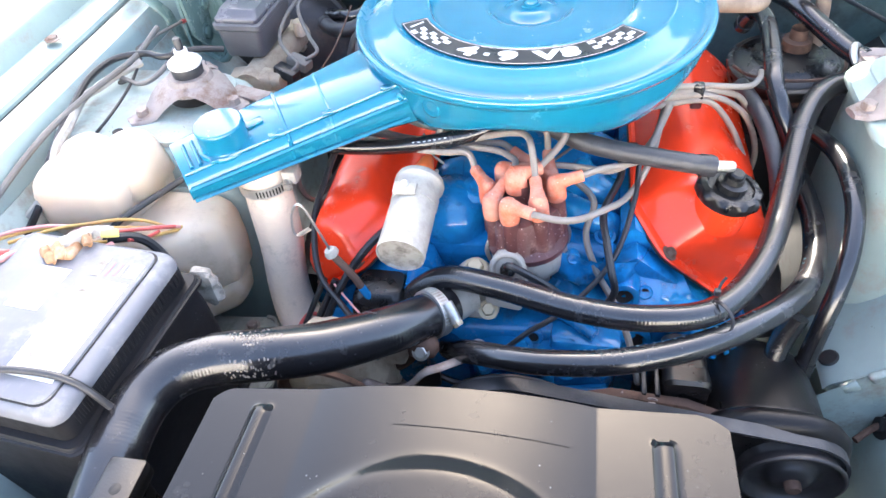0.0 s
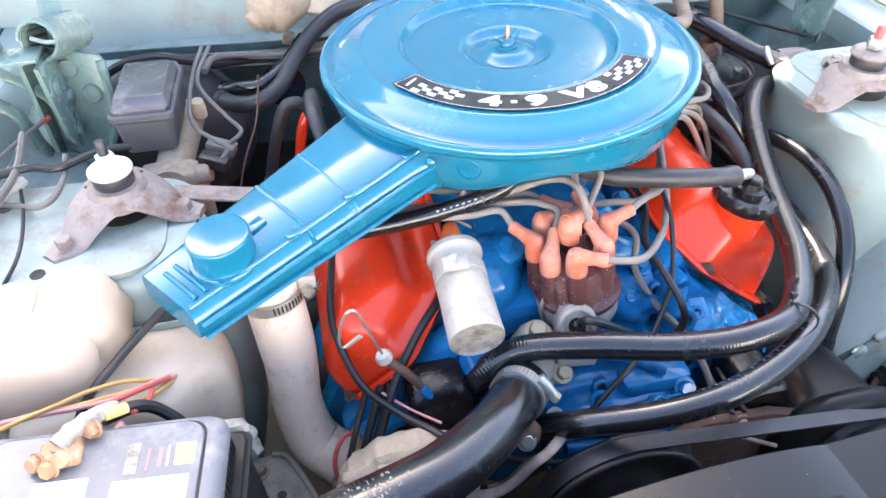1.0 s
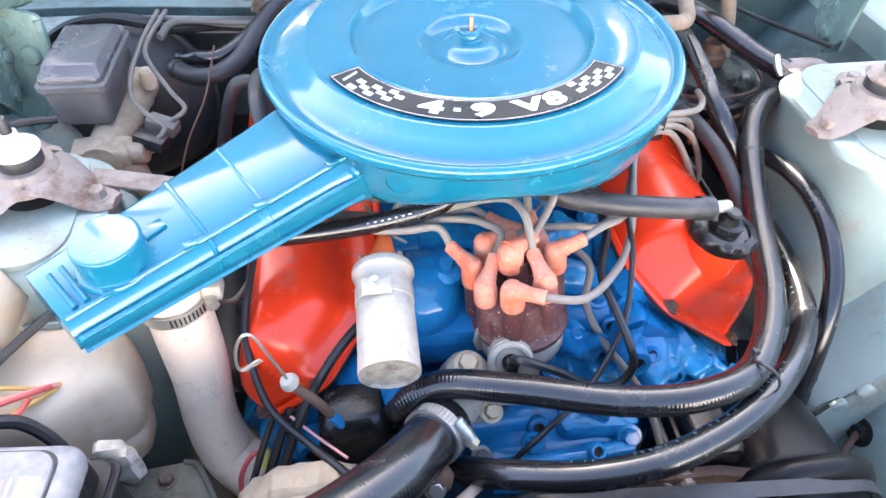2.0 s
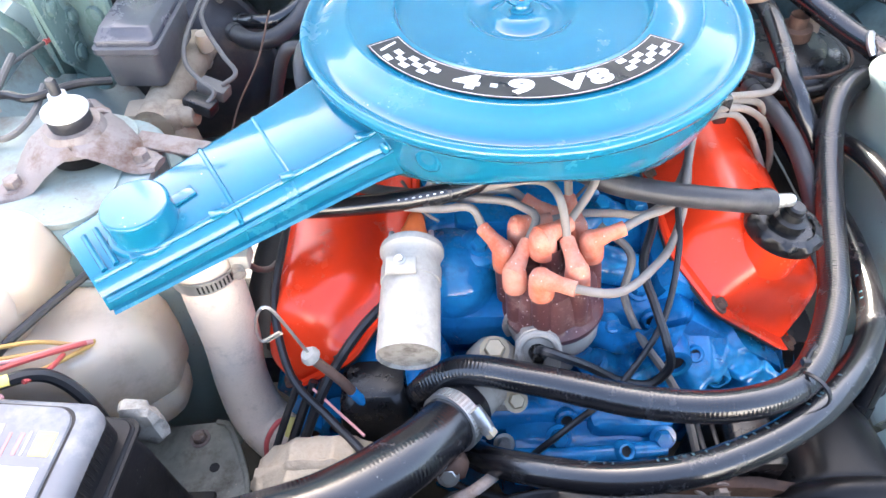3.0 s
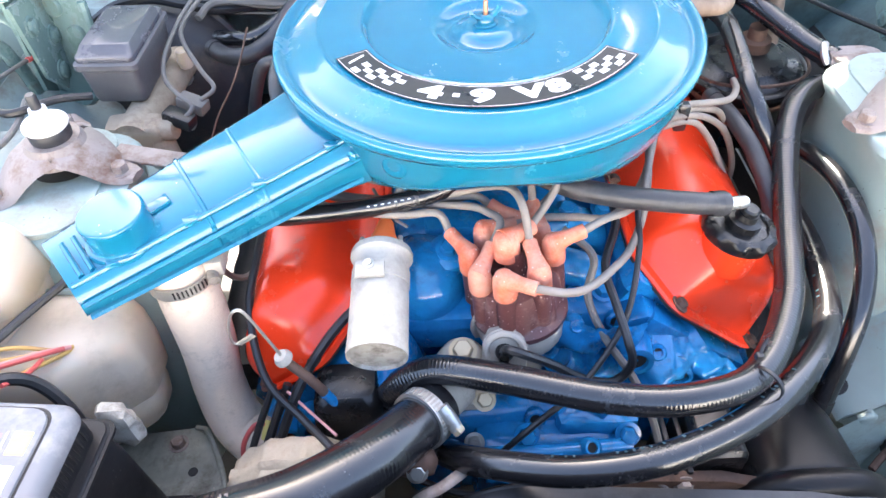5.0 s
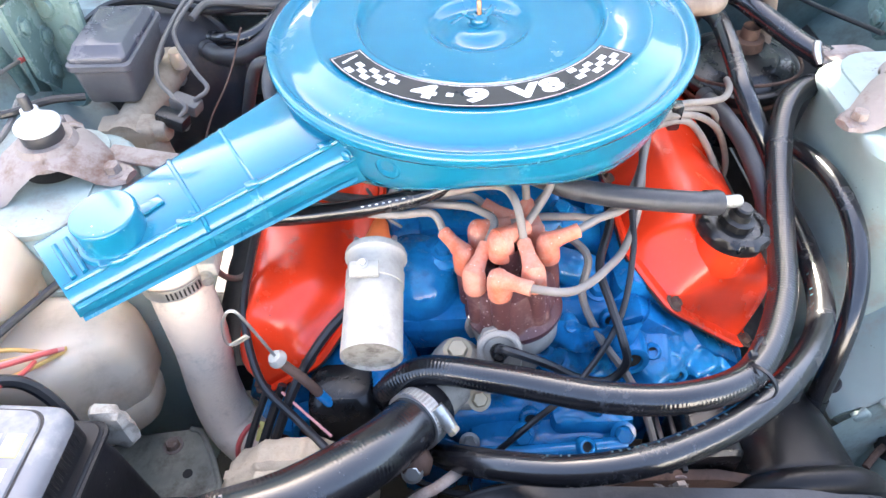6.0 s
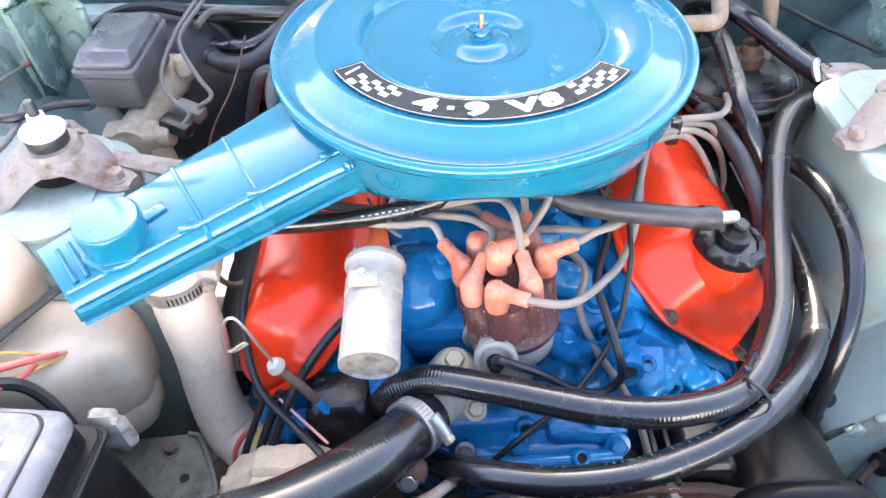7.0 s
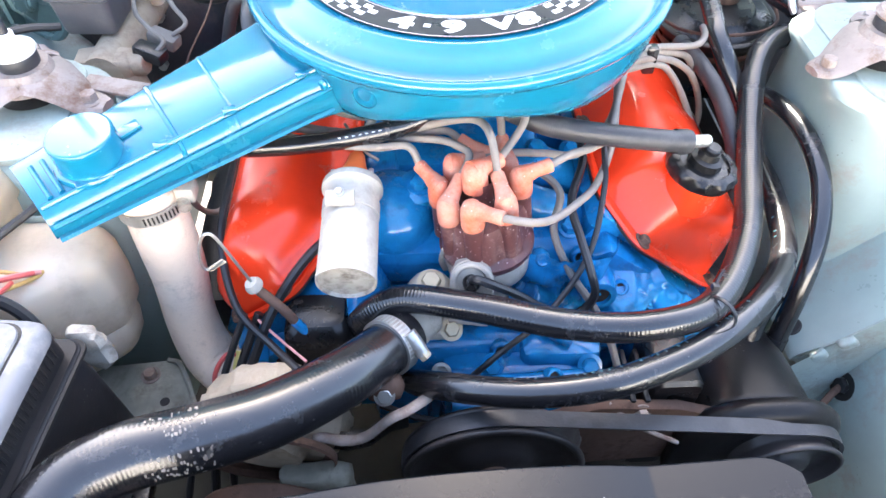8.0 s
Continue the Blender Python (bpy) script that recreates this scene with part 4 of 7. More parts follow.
dist = thing("distributor", "distributor with a brown cap and salmon rubber boots", "distributor", at=(0.02, -0.215, 0.74))
dax = Vector((-0.11, 0.07, 1)).normalized()
dm = frame_at((0.018, -0.214, 0.803), dax)
part("housing", lathe([(0.022, -0.080), (0.024, -0.045), (0.032, -0.034), (0.041, -0.028), (0.0435, -0.020), (0.0440, -0.006), (0.0425, 0.0)], dm, 40), DIST_BODY, dist)
part("cap", lathe([(0.0445, -0.003), (0.0462, 0.001), (0.0462, 0.005), (0.0435, 0.008), (0.0400, 0.011), (0.0378, 0.038), (0.0350, 0.046), (0.026, 0.050), (0.0, 0.051)], dm, 96, wobble=lambda a, h: 1 + (0.045 * math.cos(a * 8 + 0.3) if 0.010 < h < 0.047 else 0)), CAP_BROWN, dist, "brown dusty bakelite cap", smooth=40)
part("tower", lathe([(0.010, 0.0), (0.009, 0.026)], frame_at(dm @ Vector((0, 0, 0.052)), dax), 16), CAP_BROWN, dist)
for a in (200, 20):
    p = dm @ Vector((0.0455 * math.cos(radians(a)), 0.0455 * math.sin(radians(a)), -0.004))
    part("clip", tube([p - dax * 0.014, p + (p - dm.translation).normalized() * 0.003, p + dax * 0.012, p + dax * 0.016 - (p - dm.translation).normalized() * 0.004], 0.0028, 8, 4, flat=0.5), STEEL, dist, "steel spring clip")
vm2 = frame_at((0.000, -0.260, 0.799), (-0.12, -0.80, 0.45))
arch = [(-0.021, -0.045), (-0.021, 0.006), (-0.016, 0.018), (-0.006, 0.0235), (0.006, 0.0235), (0.016, 0.018), (0.021, 0.006), (0.021, -0.045)]
va = part("vacuum_advance", roughen(prism(rpoly(arch, 0.006, 3), -0.016, 0.004, vm2, 0.003), 0.0012, 70), DIST_BODY, dist, "grey cast vacuum advance housing")
part("rim", tube([vm2 @ Vector((0.017 * math.cos(a), 0.017 * math.sin(a) + 0.002, 0.005)) for a in [radians(k) for k in range(-20, 221, 20)]], 0.0034, 8, 3), DIST_BODY, va)
part("nipple", lathe([(0.009, 0.004), (0.007, 0.010), (0.0045, 0.012), (0.0045, 0.020)], vm2, 16), BLACK_STEEL, va)

# boots: a socket on the tower, then a neck that leans towards its lead
BOOTS = [  # elbow of each boot, direction of its neck
    ((-0.002, -0.2405, 0.876), (0.86, -0.46, 0.08)), ((-0.022, -0.2235, 0.866), (0.44, 0.82, 0.32)), ((-0.029, -0.1985, 0.865), (-0.56, 0.80, 0.12)), ((-0.014, -0.1755, 0.872), (0.97, 0.18, 0.02)),
    ((0.018, -0.161, 0.868), (-0.80, 0.50, 0.24)), ((0.037, -0.176, 0.871), (-0.10, 0.95, 0.20)), ((0.045, -0.2035, 0.880), (0.92, 0.22, 0.22)), ((0.0285, -0.2345, 0.879), (-0.16, 0.93, 0.16))]
boot_ends = []


def elbow_boot(q, d, k):
    """A rubber boot: a socket on the tower, a rounded elbow, a neck that tapers to its lead."""
    b = lathe([(0.0104 * k, -0.020), (0.0110 * k, -0.018), (0.0108 * k, -0.006), (0.0100 * k, 0.001), (0.0078 * k, 0.0062), (0.004 * k, 0.0085), (0.0, 0.009)], frame_at(q, dax), 22)
    tube([q - d * 0.003, q + d * 0.008, q + d * 0.016, q + d * 0.030], lambda t: (0.0096 - 0.0029 * min(1.0, t * 1.5)) * k, 16, 5, bm=b)
    return b


for p, d in BOOTS:
    q, d = Vector(p), Vector(d).normalized()
    part("boot", elbow_boot(q, d, 1.0), BOOT, dist, "salmon rubber boot")
    foot = (dm.inverted() @ q).z - 0.009
    part("tower", lathe([(0.0102, -foot), (0.0100, -foot + 0.004), (0.0094, -0.024), (0.0088, -0.016)], frame_at(q, dax), 20), CAP_BROWN, dist)
    boot_ends.append(q + d * 0.028)
q, d = Vector((0.002, -0.2065, 0.890)), Vector((0.84, 0.54, -0.06)).normalized()
part("boot", elbow_boot(q, d, 1.12), BOOT, dist, "salmon rubber boot")
centre_end = q + d * 0.028


def cable(name, pts, r, material, label, category, group="", seg=10, per=8):
    return single(name, tube(pts, r, seg, per), material, label, category, group)


G = "spark plug leads"
lab = "dusty grey spark plug lead from the distributor"
E_ = boot_ends
for pts in ([E_[0], (0.050, -0.258, 0.876), (0.072, -0.246, 0.868), (0.098, -0.220, 0.860), (0.124, -0.186, 0.852), (0.148, -0.135, 0.862), (0.165, -0.06, 0.885)],
            [E_[6], (0.095, -0.182, 0.886), (0.120, -0.166, 0.880), (0.143, -0.135, 0.874), (0.172, -0.05, 0.89)],
            [E_[3], (0.045, -0.163, 0.872), (0.075, -0.160, 0.868), (0.110, -0.158, 0.866), (0.148, -0.115, 0.872), (0.178, -0.04, 0.89)],
            [E_[7], (0.018, -0.190, 0.912), (0.010, -0.168, 0.914), (-0.008, -0.156, 0.908), (-0.040, -0.152, 0.898), (-0.073, -0.150, 0.888), (-0.12, -0.135, 0.878), (-0.20, -0.10, 0.86)],
            [E_[1], (0.000, -0.180, 0.885), (-0.010, -0.165, 0.884), (-0.03, -0.153, 0.882), (-0.09, -0.142, 0.878), (-0.15, -0.125, 0.872), (-0.21, -0.08, 0.86)],
            [E_[2], (-0.056, -0.162, 0.882), (-0.084, -0.160, 0.880), (-0.110, -0.155, 0.878), (-0.15, -0.138, 0.870), (-0.20, -0.10, 0.855)],
            [E_[5], (0.030, -0.140, 0.902), (0.015, -0.132, 0.904), (-0.03, -0.128, 0.898), (-0.10, -0.120, 0.885), (-0.19, -0.06, 0.870)],
            [E_[4], (-0.020, -0.138, 0.880), (-0.050, -0.138, 0.878), (-0.10, -0.132, 0.874), (-0.16, -0.112, 0.868), (-0.215, -0.07, 0.86)]):
    cable("spark_plug_lead", pts, 0.0038, LEAD, lab, "ignition lead", G)
cable("coil_lead", [centre_end, (0.044, -0.170, 0.900), (0.052, -0.158, 0.910), (0.046, -0.148, 0.918), (0.0, -0.132, 0.918), (-0.05, -0.132, 0.912), (-0.080, -0.136, 0.904), (-0.095, -0.144, 0.888), (-0.1035, -0.152, 0.872)], 0.0038, LEAD, "dusty grey lead from the coil to the distributor", "ignition lead")
# leads that come out beyond the air cleaner and drop to the plugs
for pts in ([(0.150, -0.05, 0.905), (0.185, -0.042, 0.903), (0.213, -0.030, 0.898), (0.266, 0.0, 0.880), (0.284, 0.022, 0.878), (0.292, 0.05, 0.872)],
            [(0.150, -0.055, 0.898), (0.185, -0.045, 0.897), (0.213, -0.030, 0.892), (0.250, -0.008, 0.874), (0.268, 0.004, 0.856), (0.286, 0.02, 0.82)],
            [(0.150, -0.06, 0.894), (0.180, -0.05, 0.894), (0.206, -0.040, 0.891), (0.241, -0.020, 0.872), (0.275, -0.004, 0.838), (0.298, 0.0, 0.787), (0.300, 0.0, 0.74)],
            [(0.150, -0.065, 0.888), (0.180, -0.053, 0.888), (0.208, -0.040, 0.884), (0.231, -0.030, 0.868), (0.262, -0.022, 0.824), (0.284, -0.030, 0.777), (0.288, -0.035, 0.73)]):
    cable("spark_plug_lead", pts, 0.0038, LEAD, "dusty grey spark plug lead beside the valve cover", "ignition lead", G)
part("lead_clip", roughen(box((0.196, -0.044, 0.872), (0.210, -0.030, 0.905), 0.003, 2), 0.001, 60), RUBBER, dist)
# rough casting relief on the front of the heads and below the distributor
def cast_relief(s, off, y_front, seed, x_in=0.045):
    """An uneven cast face: webs, hollows and lumps under the valve cover."""
    rows = []
    lumps = random.Random(seed)
    spots = [(lumps.uniform(x_in + 0.01, 0.27), lumps.uniform(0.64, 0.79), lumps.uniform(0.007, 0.020), lumps.choice((-0.030, -0.022, -0.014, 0.009, 0.012, 0.015))) for _ in range(44)]
    for i in range(45):
        f = i / 44
        row = []
        for j in range(65):
            x = x_in + (0.280 - x_in) * j / 64
            top = 0.806 - 0.70 * max(0.0, x - 0.135)
            z = 0.60 + (top - 0.60) * f
            p = Vector((x * 34, z * 34, seed))
            d = 0.009 * noise.noise(p) + 0.0055 * noise.noise(p * 2.3) + 0.0022 * noise.noise(p * 5)
            for a, b, r, h in spots:
                d += h * math.exp(-(((x - a) ** 2 + (z - b) ** 2) / r ** 2) ** 1.6)
            g = j / 64
            edge = max(0.0, 1 - min(f, g, 1 - g) / 0.09)
            row.append((s * x + off, y_front - d * (1 - 0.5 * edge) + 0.030 * edge * edge + 0.010 * f ** 6 - 0.012 * (1 - f), z))
        rows.append(row)
    return sheet(rows)


part("casting", cast_relief(1, 0.0, -0.250, 3), BLUE_CAST, eng, "rough blue casting with webs and hollows", smooth=180)
for x, y, z, r in ((0.083, -0.216, 0.762, 0.0065), (0.060, -0.232, 0.742, 0.010), (0.100, -0.236, 0.730, 0.0085), (0.045, -0.226, 0.755, 0.008)):
    m = frame_at((x, y, z), (0, -0.7, 0.7))
    part("boss", lathe([(r * 2.0, -0.012), (r * 1.8, 0.004), (r * 1.3, 0.006), (r, 0.005), (r * 0.95, -0.004)], m, 18), BLUE_CAST, eng)
    part("core_hole", lathe([(r * 0.97, -0.002), (0, -0.0025)], m, 14), GREASE_AND_SHADE, eng)

for at, n_, r in (((0.070, -0.237, 0.801), (0.1, -0.86, 0.5), 0.0042), ((0.152, -0.246, 0.763), (-0.1, -0.6, 0.8), 0.0048), ((0.114, -0.217, 0.779), (0, -0.9, 0.4), 0.0055), ((0.079, -0.322, 0.724), (0.1, -0.5, 0.9), 0.0050), ((0.032, -0.283, 0.712), (0, -0.85, 0.5), 0.0060), ((0.172, -0.252, 0.752), (0.2, -0.7, 0.6), 0.0060)):
    m = frame_at(at, n_)
    part("boss", lathe([(r * 2.1, -0.010), (r * 1.8, 0.001), (r * 1.4, 0.0028), (r, 0.0024), (r * 0.95, -0.004)], m, 18), BLUE_CAST, eng)
    part("bolt_hole", lathe([(r * 0.97, -0.001), (0, -0.0015)], m, 14), GREASE_AND_SHADE, eng)

# black lumps low on both banks, added to fill the dark void below the covers
for s, off in ((-1, 0.027), (1, 0.0)):
    ex = thing("shade_filler", "black lumps filling the shade below the valve cover", "exhaust manifold", "exhaust manifolds", at=(s * 0.30 + off, 0.0, 0.64))
    part("log", roughen(tube([(s * 0.315 + off, -0.17, 0.635), (s * 0.325 + off, -0.05, 0.640), (s * 0.325 + off, 0.08, 0.635), (s * 0.325 + off, 0.18, 0.60), (s * 0.33 + off, 0.22, 0.50)], 0.030, 16, 6), 0.004, 40), GREASE_AND_SHADE, ex)
    for y in (-0.15, -0.05, 0.05, 0.15):
        part("runner", tube([(s * 0.27 + off, y, 0.665), (s * 0.295 + off, y, 0.655), (s * 0.318 + off, y, 0.638)], 0.020, 12, 4), GREASE_AND_SHADE, ex)


# ---- hoses ----
def hose(name, pts, r, material, label, seg=20, per=10, ribs=0.0, pitch=0.003, category="hose", group="hoses", open_end=False):
    h = thing(name, label, category, group, at=pts[len(pts) // 2])
    part("hose", tube(pts, r, seg, per, ribs, pitch, open_end=open_end), material, h, smooth=180)
    for a, b in ((pts[0], pts[1]), (pts[-1], pts[-2])):
        a, b = Vector(a), Vector(b)
        part("end_cuff", tube([a, a.lerp(b, 0.12), a.lerp(b, 0.24)], r + 0.0012, seg, 3), material, h)
    return h


hose("heater_hose", [(-0.108, -0.270, 0.745), (-0.103, -0.275, 0.768), (-0.066, -0.276, 0.796), (-0.005, -0.298, 0.812), (0.078, -0.324, 0.817), (0.150, -0.330, 0.820), (0.215, -0.304, 0.814), (0.268, -0.230, 0.812),
                     (0.306, -0.126, 0.816), (0.334, -0.028, 0.842), (0.362, 0.025, 0.858), (0.400, 0.052, 0.858), (0.44, 0.06, 0.85)], 0.0135, RUBBER, "black ribbed heater hose across the front of the engine", ribs=0.00028, pitch=0.0034)
h2 = thing("heater_hose", "black heater hose with worn printing, tied to the one above", "hose", "hoses", at=(0.05, -0.378, 0.797))
h2_line = [(-0.068, -0.285, 0.690), (-0.060, -0.318, 0.722), (-0.025, -0.352, 0.766), (0.049, -0.378, 0.797), (0.133, -0.368, 0.802), (0.229, -0.322, 0.798), (0.318, -0.232, 0.776), (0.352, -0.125, 0.765), (0.352, -0.02, 0.765), (0.345, 0.10, 0.77)]
part("hose", tube(h2_line, 0.0130, 24, 12), RUBBER, h2, smooth=60)
mr = random.Random(12)
L2 = spline(h2_line, 24)
for lo_, hi_, n_ in ((66, 112, 26), (116, 128, 8), (148, 160, 7)):
    for k in range(n_):
        i = int(lo_ + (hi_ - lo_) * k / n_)
        p, t = L2[i], (L2[i + 1] - L2[i]).normalized()
        d = Vector((0.0, 0.62, 0.78)) if i < 130 else Vector((-0.8, 0.2, 0.55))
        d = (d - t * d.dot(t)).normalized()
        if mr.random() < 0.5:
            part("print_mark", box((-0.0016, -0.0010 * mr.uniform(0.4, 1.3), -0.0004), (0.0014, 0.0010, 0.0003), 0, 1, frame_at(p + d * 0.0130, d, t)), HOSE_PRINT, h2)
hose("heater_hose", [(0.352, 0.045, 0.800), (0.366, 0.0, 0.812), (0.374, -0.050, 0.824), (0.377, -0.100, 0.826), (0.376, -0.150, 0.813), (0.366, -0.200, 0.783), (0.352, -0.235, 0.735), (0.340, -0.262, 0.66)], 0.0105, RUBBER, "black hose looping down beside the shock tower")
rh = thing("radiator_hose", "thick black ribbed radiator hose with worn white printing", "hose", "hoses", at=(-0.08, -0.31, 0.77))
rad_line = [(-0.064, -0.297, 0.770), (-0.082, -0.319, 0.780), (-0.116, -0.358, 0.798), (-0.170, -0.398, 0.814), (-0.222, -0.418, 0.821), (-0.268, -0.431, 0.823), (-0.302, -0.450, 0.823), (-0.319, -0.479, 0.821), (-0.322, -0.511, 0.819), (-0.320, -0.545, 0.815), (-0.317, -0.60, 0.80), (-0.315, -0.68, 0.77)]
part("hose", tube(rad_line, lambda t: 0.0245 + 0.0015 * min(1, t * 3), 32, 12, ribs=0.00009, pitch=0.0036), RUBBER, rh, smooth=180)
hm = frame_at((-0.0775, -0.3135, 0.7775), (-0.62, -0.74, 0.30))
band = part("clamp_band", lathe([(0.0250, -0.0065), (0.0278, -0.0065), (0.0278, 0.0065), (0.0250, 0.0065)], hm, 40), STEEL, rh, "steel worm-drive hose clamp")
for k in range(16):
    part("slot", box((0.0274, -0.0010, -0.0048), (0.0283, 0.0010, 0.0048), 0, 1, hm @ Matrix.Rotation(radians(10 + k * 8), 4, "Z")), COIL_END, band)
part("screw", tube([(-0.060, -0.316, 0.800), (-0.053, -0.323, 0.793), (-0.048, -0.329, 0.785)], 0.0062, 12, 3), STEEL, band)
part("screw_head", hexbolt((-0.049, -0.328, 0.787), (0.6, -0.5, -0.5), 0.006, 0.007, 0.0), BRASS_ZINC, band)
# worn printing on the hose: rows of small broken marks
pr = random.Random(4)
L5 = spline(rad_line, 12)
for k in range(110):
    f = 0.355 + 0.055 * pr.random()
    i = int(f * (len(L5) - 2))
    p, t = L5[i], (L5[i + 1] - L5[i]).normalized()
    up = (Vector((0, -0.5, 0.85)) - t * Vector((0, -0.5, 0.85)).dot(t)).normalized()
    a = pr.choice((-0.9, -0.62, -0.34, 0.36, 0.64, 0.92)) + pr.uniform(-0.09, 0.09)
    d = Matrix.Rotation(a, 3, t) @ up
    part("print_mark", box((-0.0014 * pr.uniform(0.4, 1.4), -0.0006, -0.0004), (0.0008, 0.0007 * pr.uniform(0.5, 1.4), 0.0002), 0, 1, frame_at(p + t * pr.uniform(-0.012, 0.012) + d * 0.0263, d, t)), LEAD, rh)

hose("breather_hose", [(0.015, -0.120, 0.905), (0.066, -0.148, 0.897), (0.102, -0.164, 0.898), (0.143, -0.170, 0.895), (0.180, -0.172, 0.891), (0.208, -0.168, 0.885)], 0.0105, RUBBER_GREY, "faded black breather hose to the oil filler cap")
cf = thing("hose_ferrule", "bright metal end of the breather hose", "fitting", at=(0.22, -0.165, 0.885))
part("sleeve", lathe([(0.0118, -0.012), (0.0122, 0.0), (0.0110, 0.004)], frame_at((0.206, -0.168, 0.8853), (1, 0.1, -0.15)), 20), RUBBER_GREY, cf)
part("tip", lathe([(0.0062, 0.0), (0.0062, 0.020), (0.005, 0.022), (0, 0.022)], frame_at((0.209, -0.1675, 0.885), (1, 0.15, -0.1)), 16), STEEL, cf)
vh = thing("vacuum_hose", "black hose with broken white printing under the snorkel", "hose", "hoses", at=(-0.1, -0.14, 0.88))
vline = [(-0.26, -0.130, 0.862), (-0.217, -0.140, 0.866), (-0.161, -0.142, 0.870), (-0.106, -0.150, 0.884), (-0.057, -0.150, 0.898), (-0.01, -0.125, 0.905), (0.04, -0.09, 0.905)]
part("hose", tube(vline, 0.0095, 16, 8), RUBBER, vh)
for k in range(7):
    p = spline(vline, 8)[22 + k]
    part("print_mark", box((-0.0004, -0.0020, 0), (0.0004, 0.0016, 0.0003), 0, 1, frame_at(p + Vector((0, -0.0062, 0.0074)), (0, -0.64, 0.77), (1, 0, 0.2))), PAPER, vh)
hose("vacuum_hose", [(-0.20, 0.03, 0.80), (-0.215, 0.00, 0.87), (-0.225, 0.03, 0.905), (-0.225, 0.09, 0.90), (-0.22, 0.16, 0.85)], 0.0095, RUBBER_GREY, "black hose curving down behind the snorkel")
hose("heater_hose", [(0.296, 0.215, 0.850), (0.302, 0.192, 0.884), (0.308, 0.150, 0.893), (0.309, 0.090, 0.882), (0.306, 0.028, 0.868), (0.316, -0.002, 0.846), (0.333, -0.028, 0.808), (0.346, -0.060, 0.755)], 0.0115, RUBBER, "black hose running down from the firewall")
hose("heater_hose", [(0.320, 0.300, 0.83), (0.326, 0.262, 0.880), (0.348, 0.205, 0.895), (0.376, 0.150, 0.887), (0.398, 0.110, 0.880), (0.418, 0.075, 0.877)], 0.0130, RUBBER, "black hose running from the firewall to the shock tower")
hose("heater_hose", [(0.275, 0.060, 0.845), (0.283, 0.010, 0.850), (0.297, -0.040, 0.835), (0.308, -0.090, 0.80), (0.315, -0.13, 0.74)], 0.0095, RUBBER_GREY, "faded dark hose low beside the valve cover")
hose("pcv_hose", [(0.190, 0.09, 0.942), (0.258, 0.10, 0.936), (0.286, 0.115, 0.932), (0.294, 0.140, 0.940), (0.297, 0.168, 0.954), (0.318, 0.190, 0.962), (0.348, 0.20, 0.960), (0.374, 0.20, 0.938), (0.387, 0.19, 0.898), (0.387, 0.17, 0.84)],
     0.0095, RUBBER_TAN, "dusty tan rubber hose looping behind the air cleaner")
tie = thing("cable_tie", "grey cable tie round two heater hoses", "cable tie", at=(0.23, -0.31, 0.8))
tm = frame_at((0.214, -0.316, 0.804), (0.80, 0.60, 0.0))
part("strap", loft([[tm @ Vector((x, y, z)) for x, y in rrect(0, 0, 0.0165, 0.028, 0.0155, 6)] for z in (-0.0016, 0.0016)] + [[tm @ Vector((x, y, z)) for x, y in rrect(0, 0, 0.0150, 0.0265, 0.0145, 6)] for z in (0.0016, -0.0016)] +
                   [[tm @ Vector((x, y, -0.0016)) for x, y in rrect(0, 0, 0.0165, 0.028, 0.0155, 6)]], caps=False), WIRE_BLACK, tie)
part("lock", box((-0.003, -0.003, -0.003), (0.003, 0.003, 0.004), 0.001, 2, Matrix.Translation((0.209, -0.301, 0.833))), WIRE_BLACK, tie)
part("tail", tube([(0.209, -0.301, 0.835), (0.212, -0.296, 0.842), (0.216, -0.292, 0.846)], 0.0015, 6, 3), WIRE_BLACK, tie)

# ---- wires over the engine ----
def wire(pts, r, material, label, name="wire", group="wires"):
    return cable(name, pts, r, material, label, "wire", group, 8, 8)


wire([(0.118, -0.105, 0.85), (0.117, -0.150, 0.850), (0.100, -0.195, 0.836), (0.104, -0.235, 0.826), (0.110, -0.264, 0.813), (0.115, -0.275, 0.790), (0.100, -0.279, 0.768), (0.070, -0.279, 0.777), (0.042, -0.278, 0.799), (0.016, -0.279, 0.818), (0.003, -0.276, 0.822), (-0.001, -0.268, 0.812)],
     0.0042, WIRE_BLACK, "black rubber tube looping from the vacuum unit")
wire([(0.062, -0.165, 0.858), (0.088, -0.190, 0.845), (0.082, -0.215, 0.818), (0.096, -0.245, 0.792), (0.118, -0.275, 0.772), (0.135, -0.300, 0.745), (0.150, -0.325, 0.70)], 0.0038, WIRE_GREY, "dusty grey wire across the engine front")
wire([(0.135, -0.15, 0.868), (0.131, -0.190, 0.847), (0.113, -0.240, 0.808), (0.070, -0.285, 0.775), (0.025, -0.312, 0.755), (-0.010, -0.325, 0.722)], 0.0030, WIRE_BLACK, "thin black wire across the engine front")
wire([(-0.198, -0.085, 0.866), (-0.222, -0.115, 0.858), (-0.236, -0.160, 0.828), (-0.242, -0.205, 0.800), (-0.224, -0.262, 0.772), (-0.189, -0.296, 0.755), (-0.158, -0.330, 0.760), (-0.13, -0.36, 0.75)], 0.0040, WIRE_BLACK, "black wire running over the valve cover")
wire([(-0.100, -0.165, 0.800), (-0.128, -0.205, 0.815), (-0.160, -0.238, 0.805), (-0.190, -0.268, 0.772), (-0.215, -0.300, 0.725), (-0.235, -0.325, 0.68), (-0.245, -0.34, 0.62)], 0.0048, WIRE_BLACK, "taped black cable running down past the valve cover")
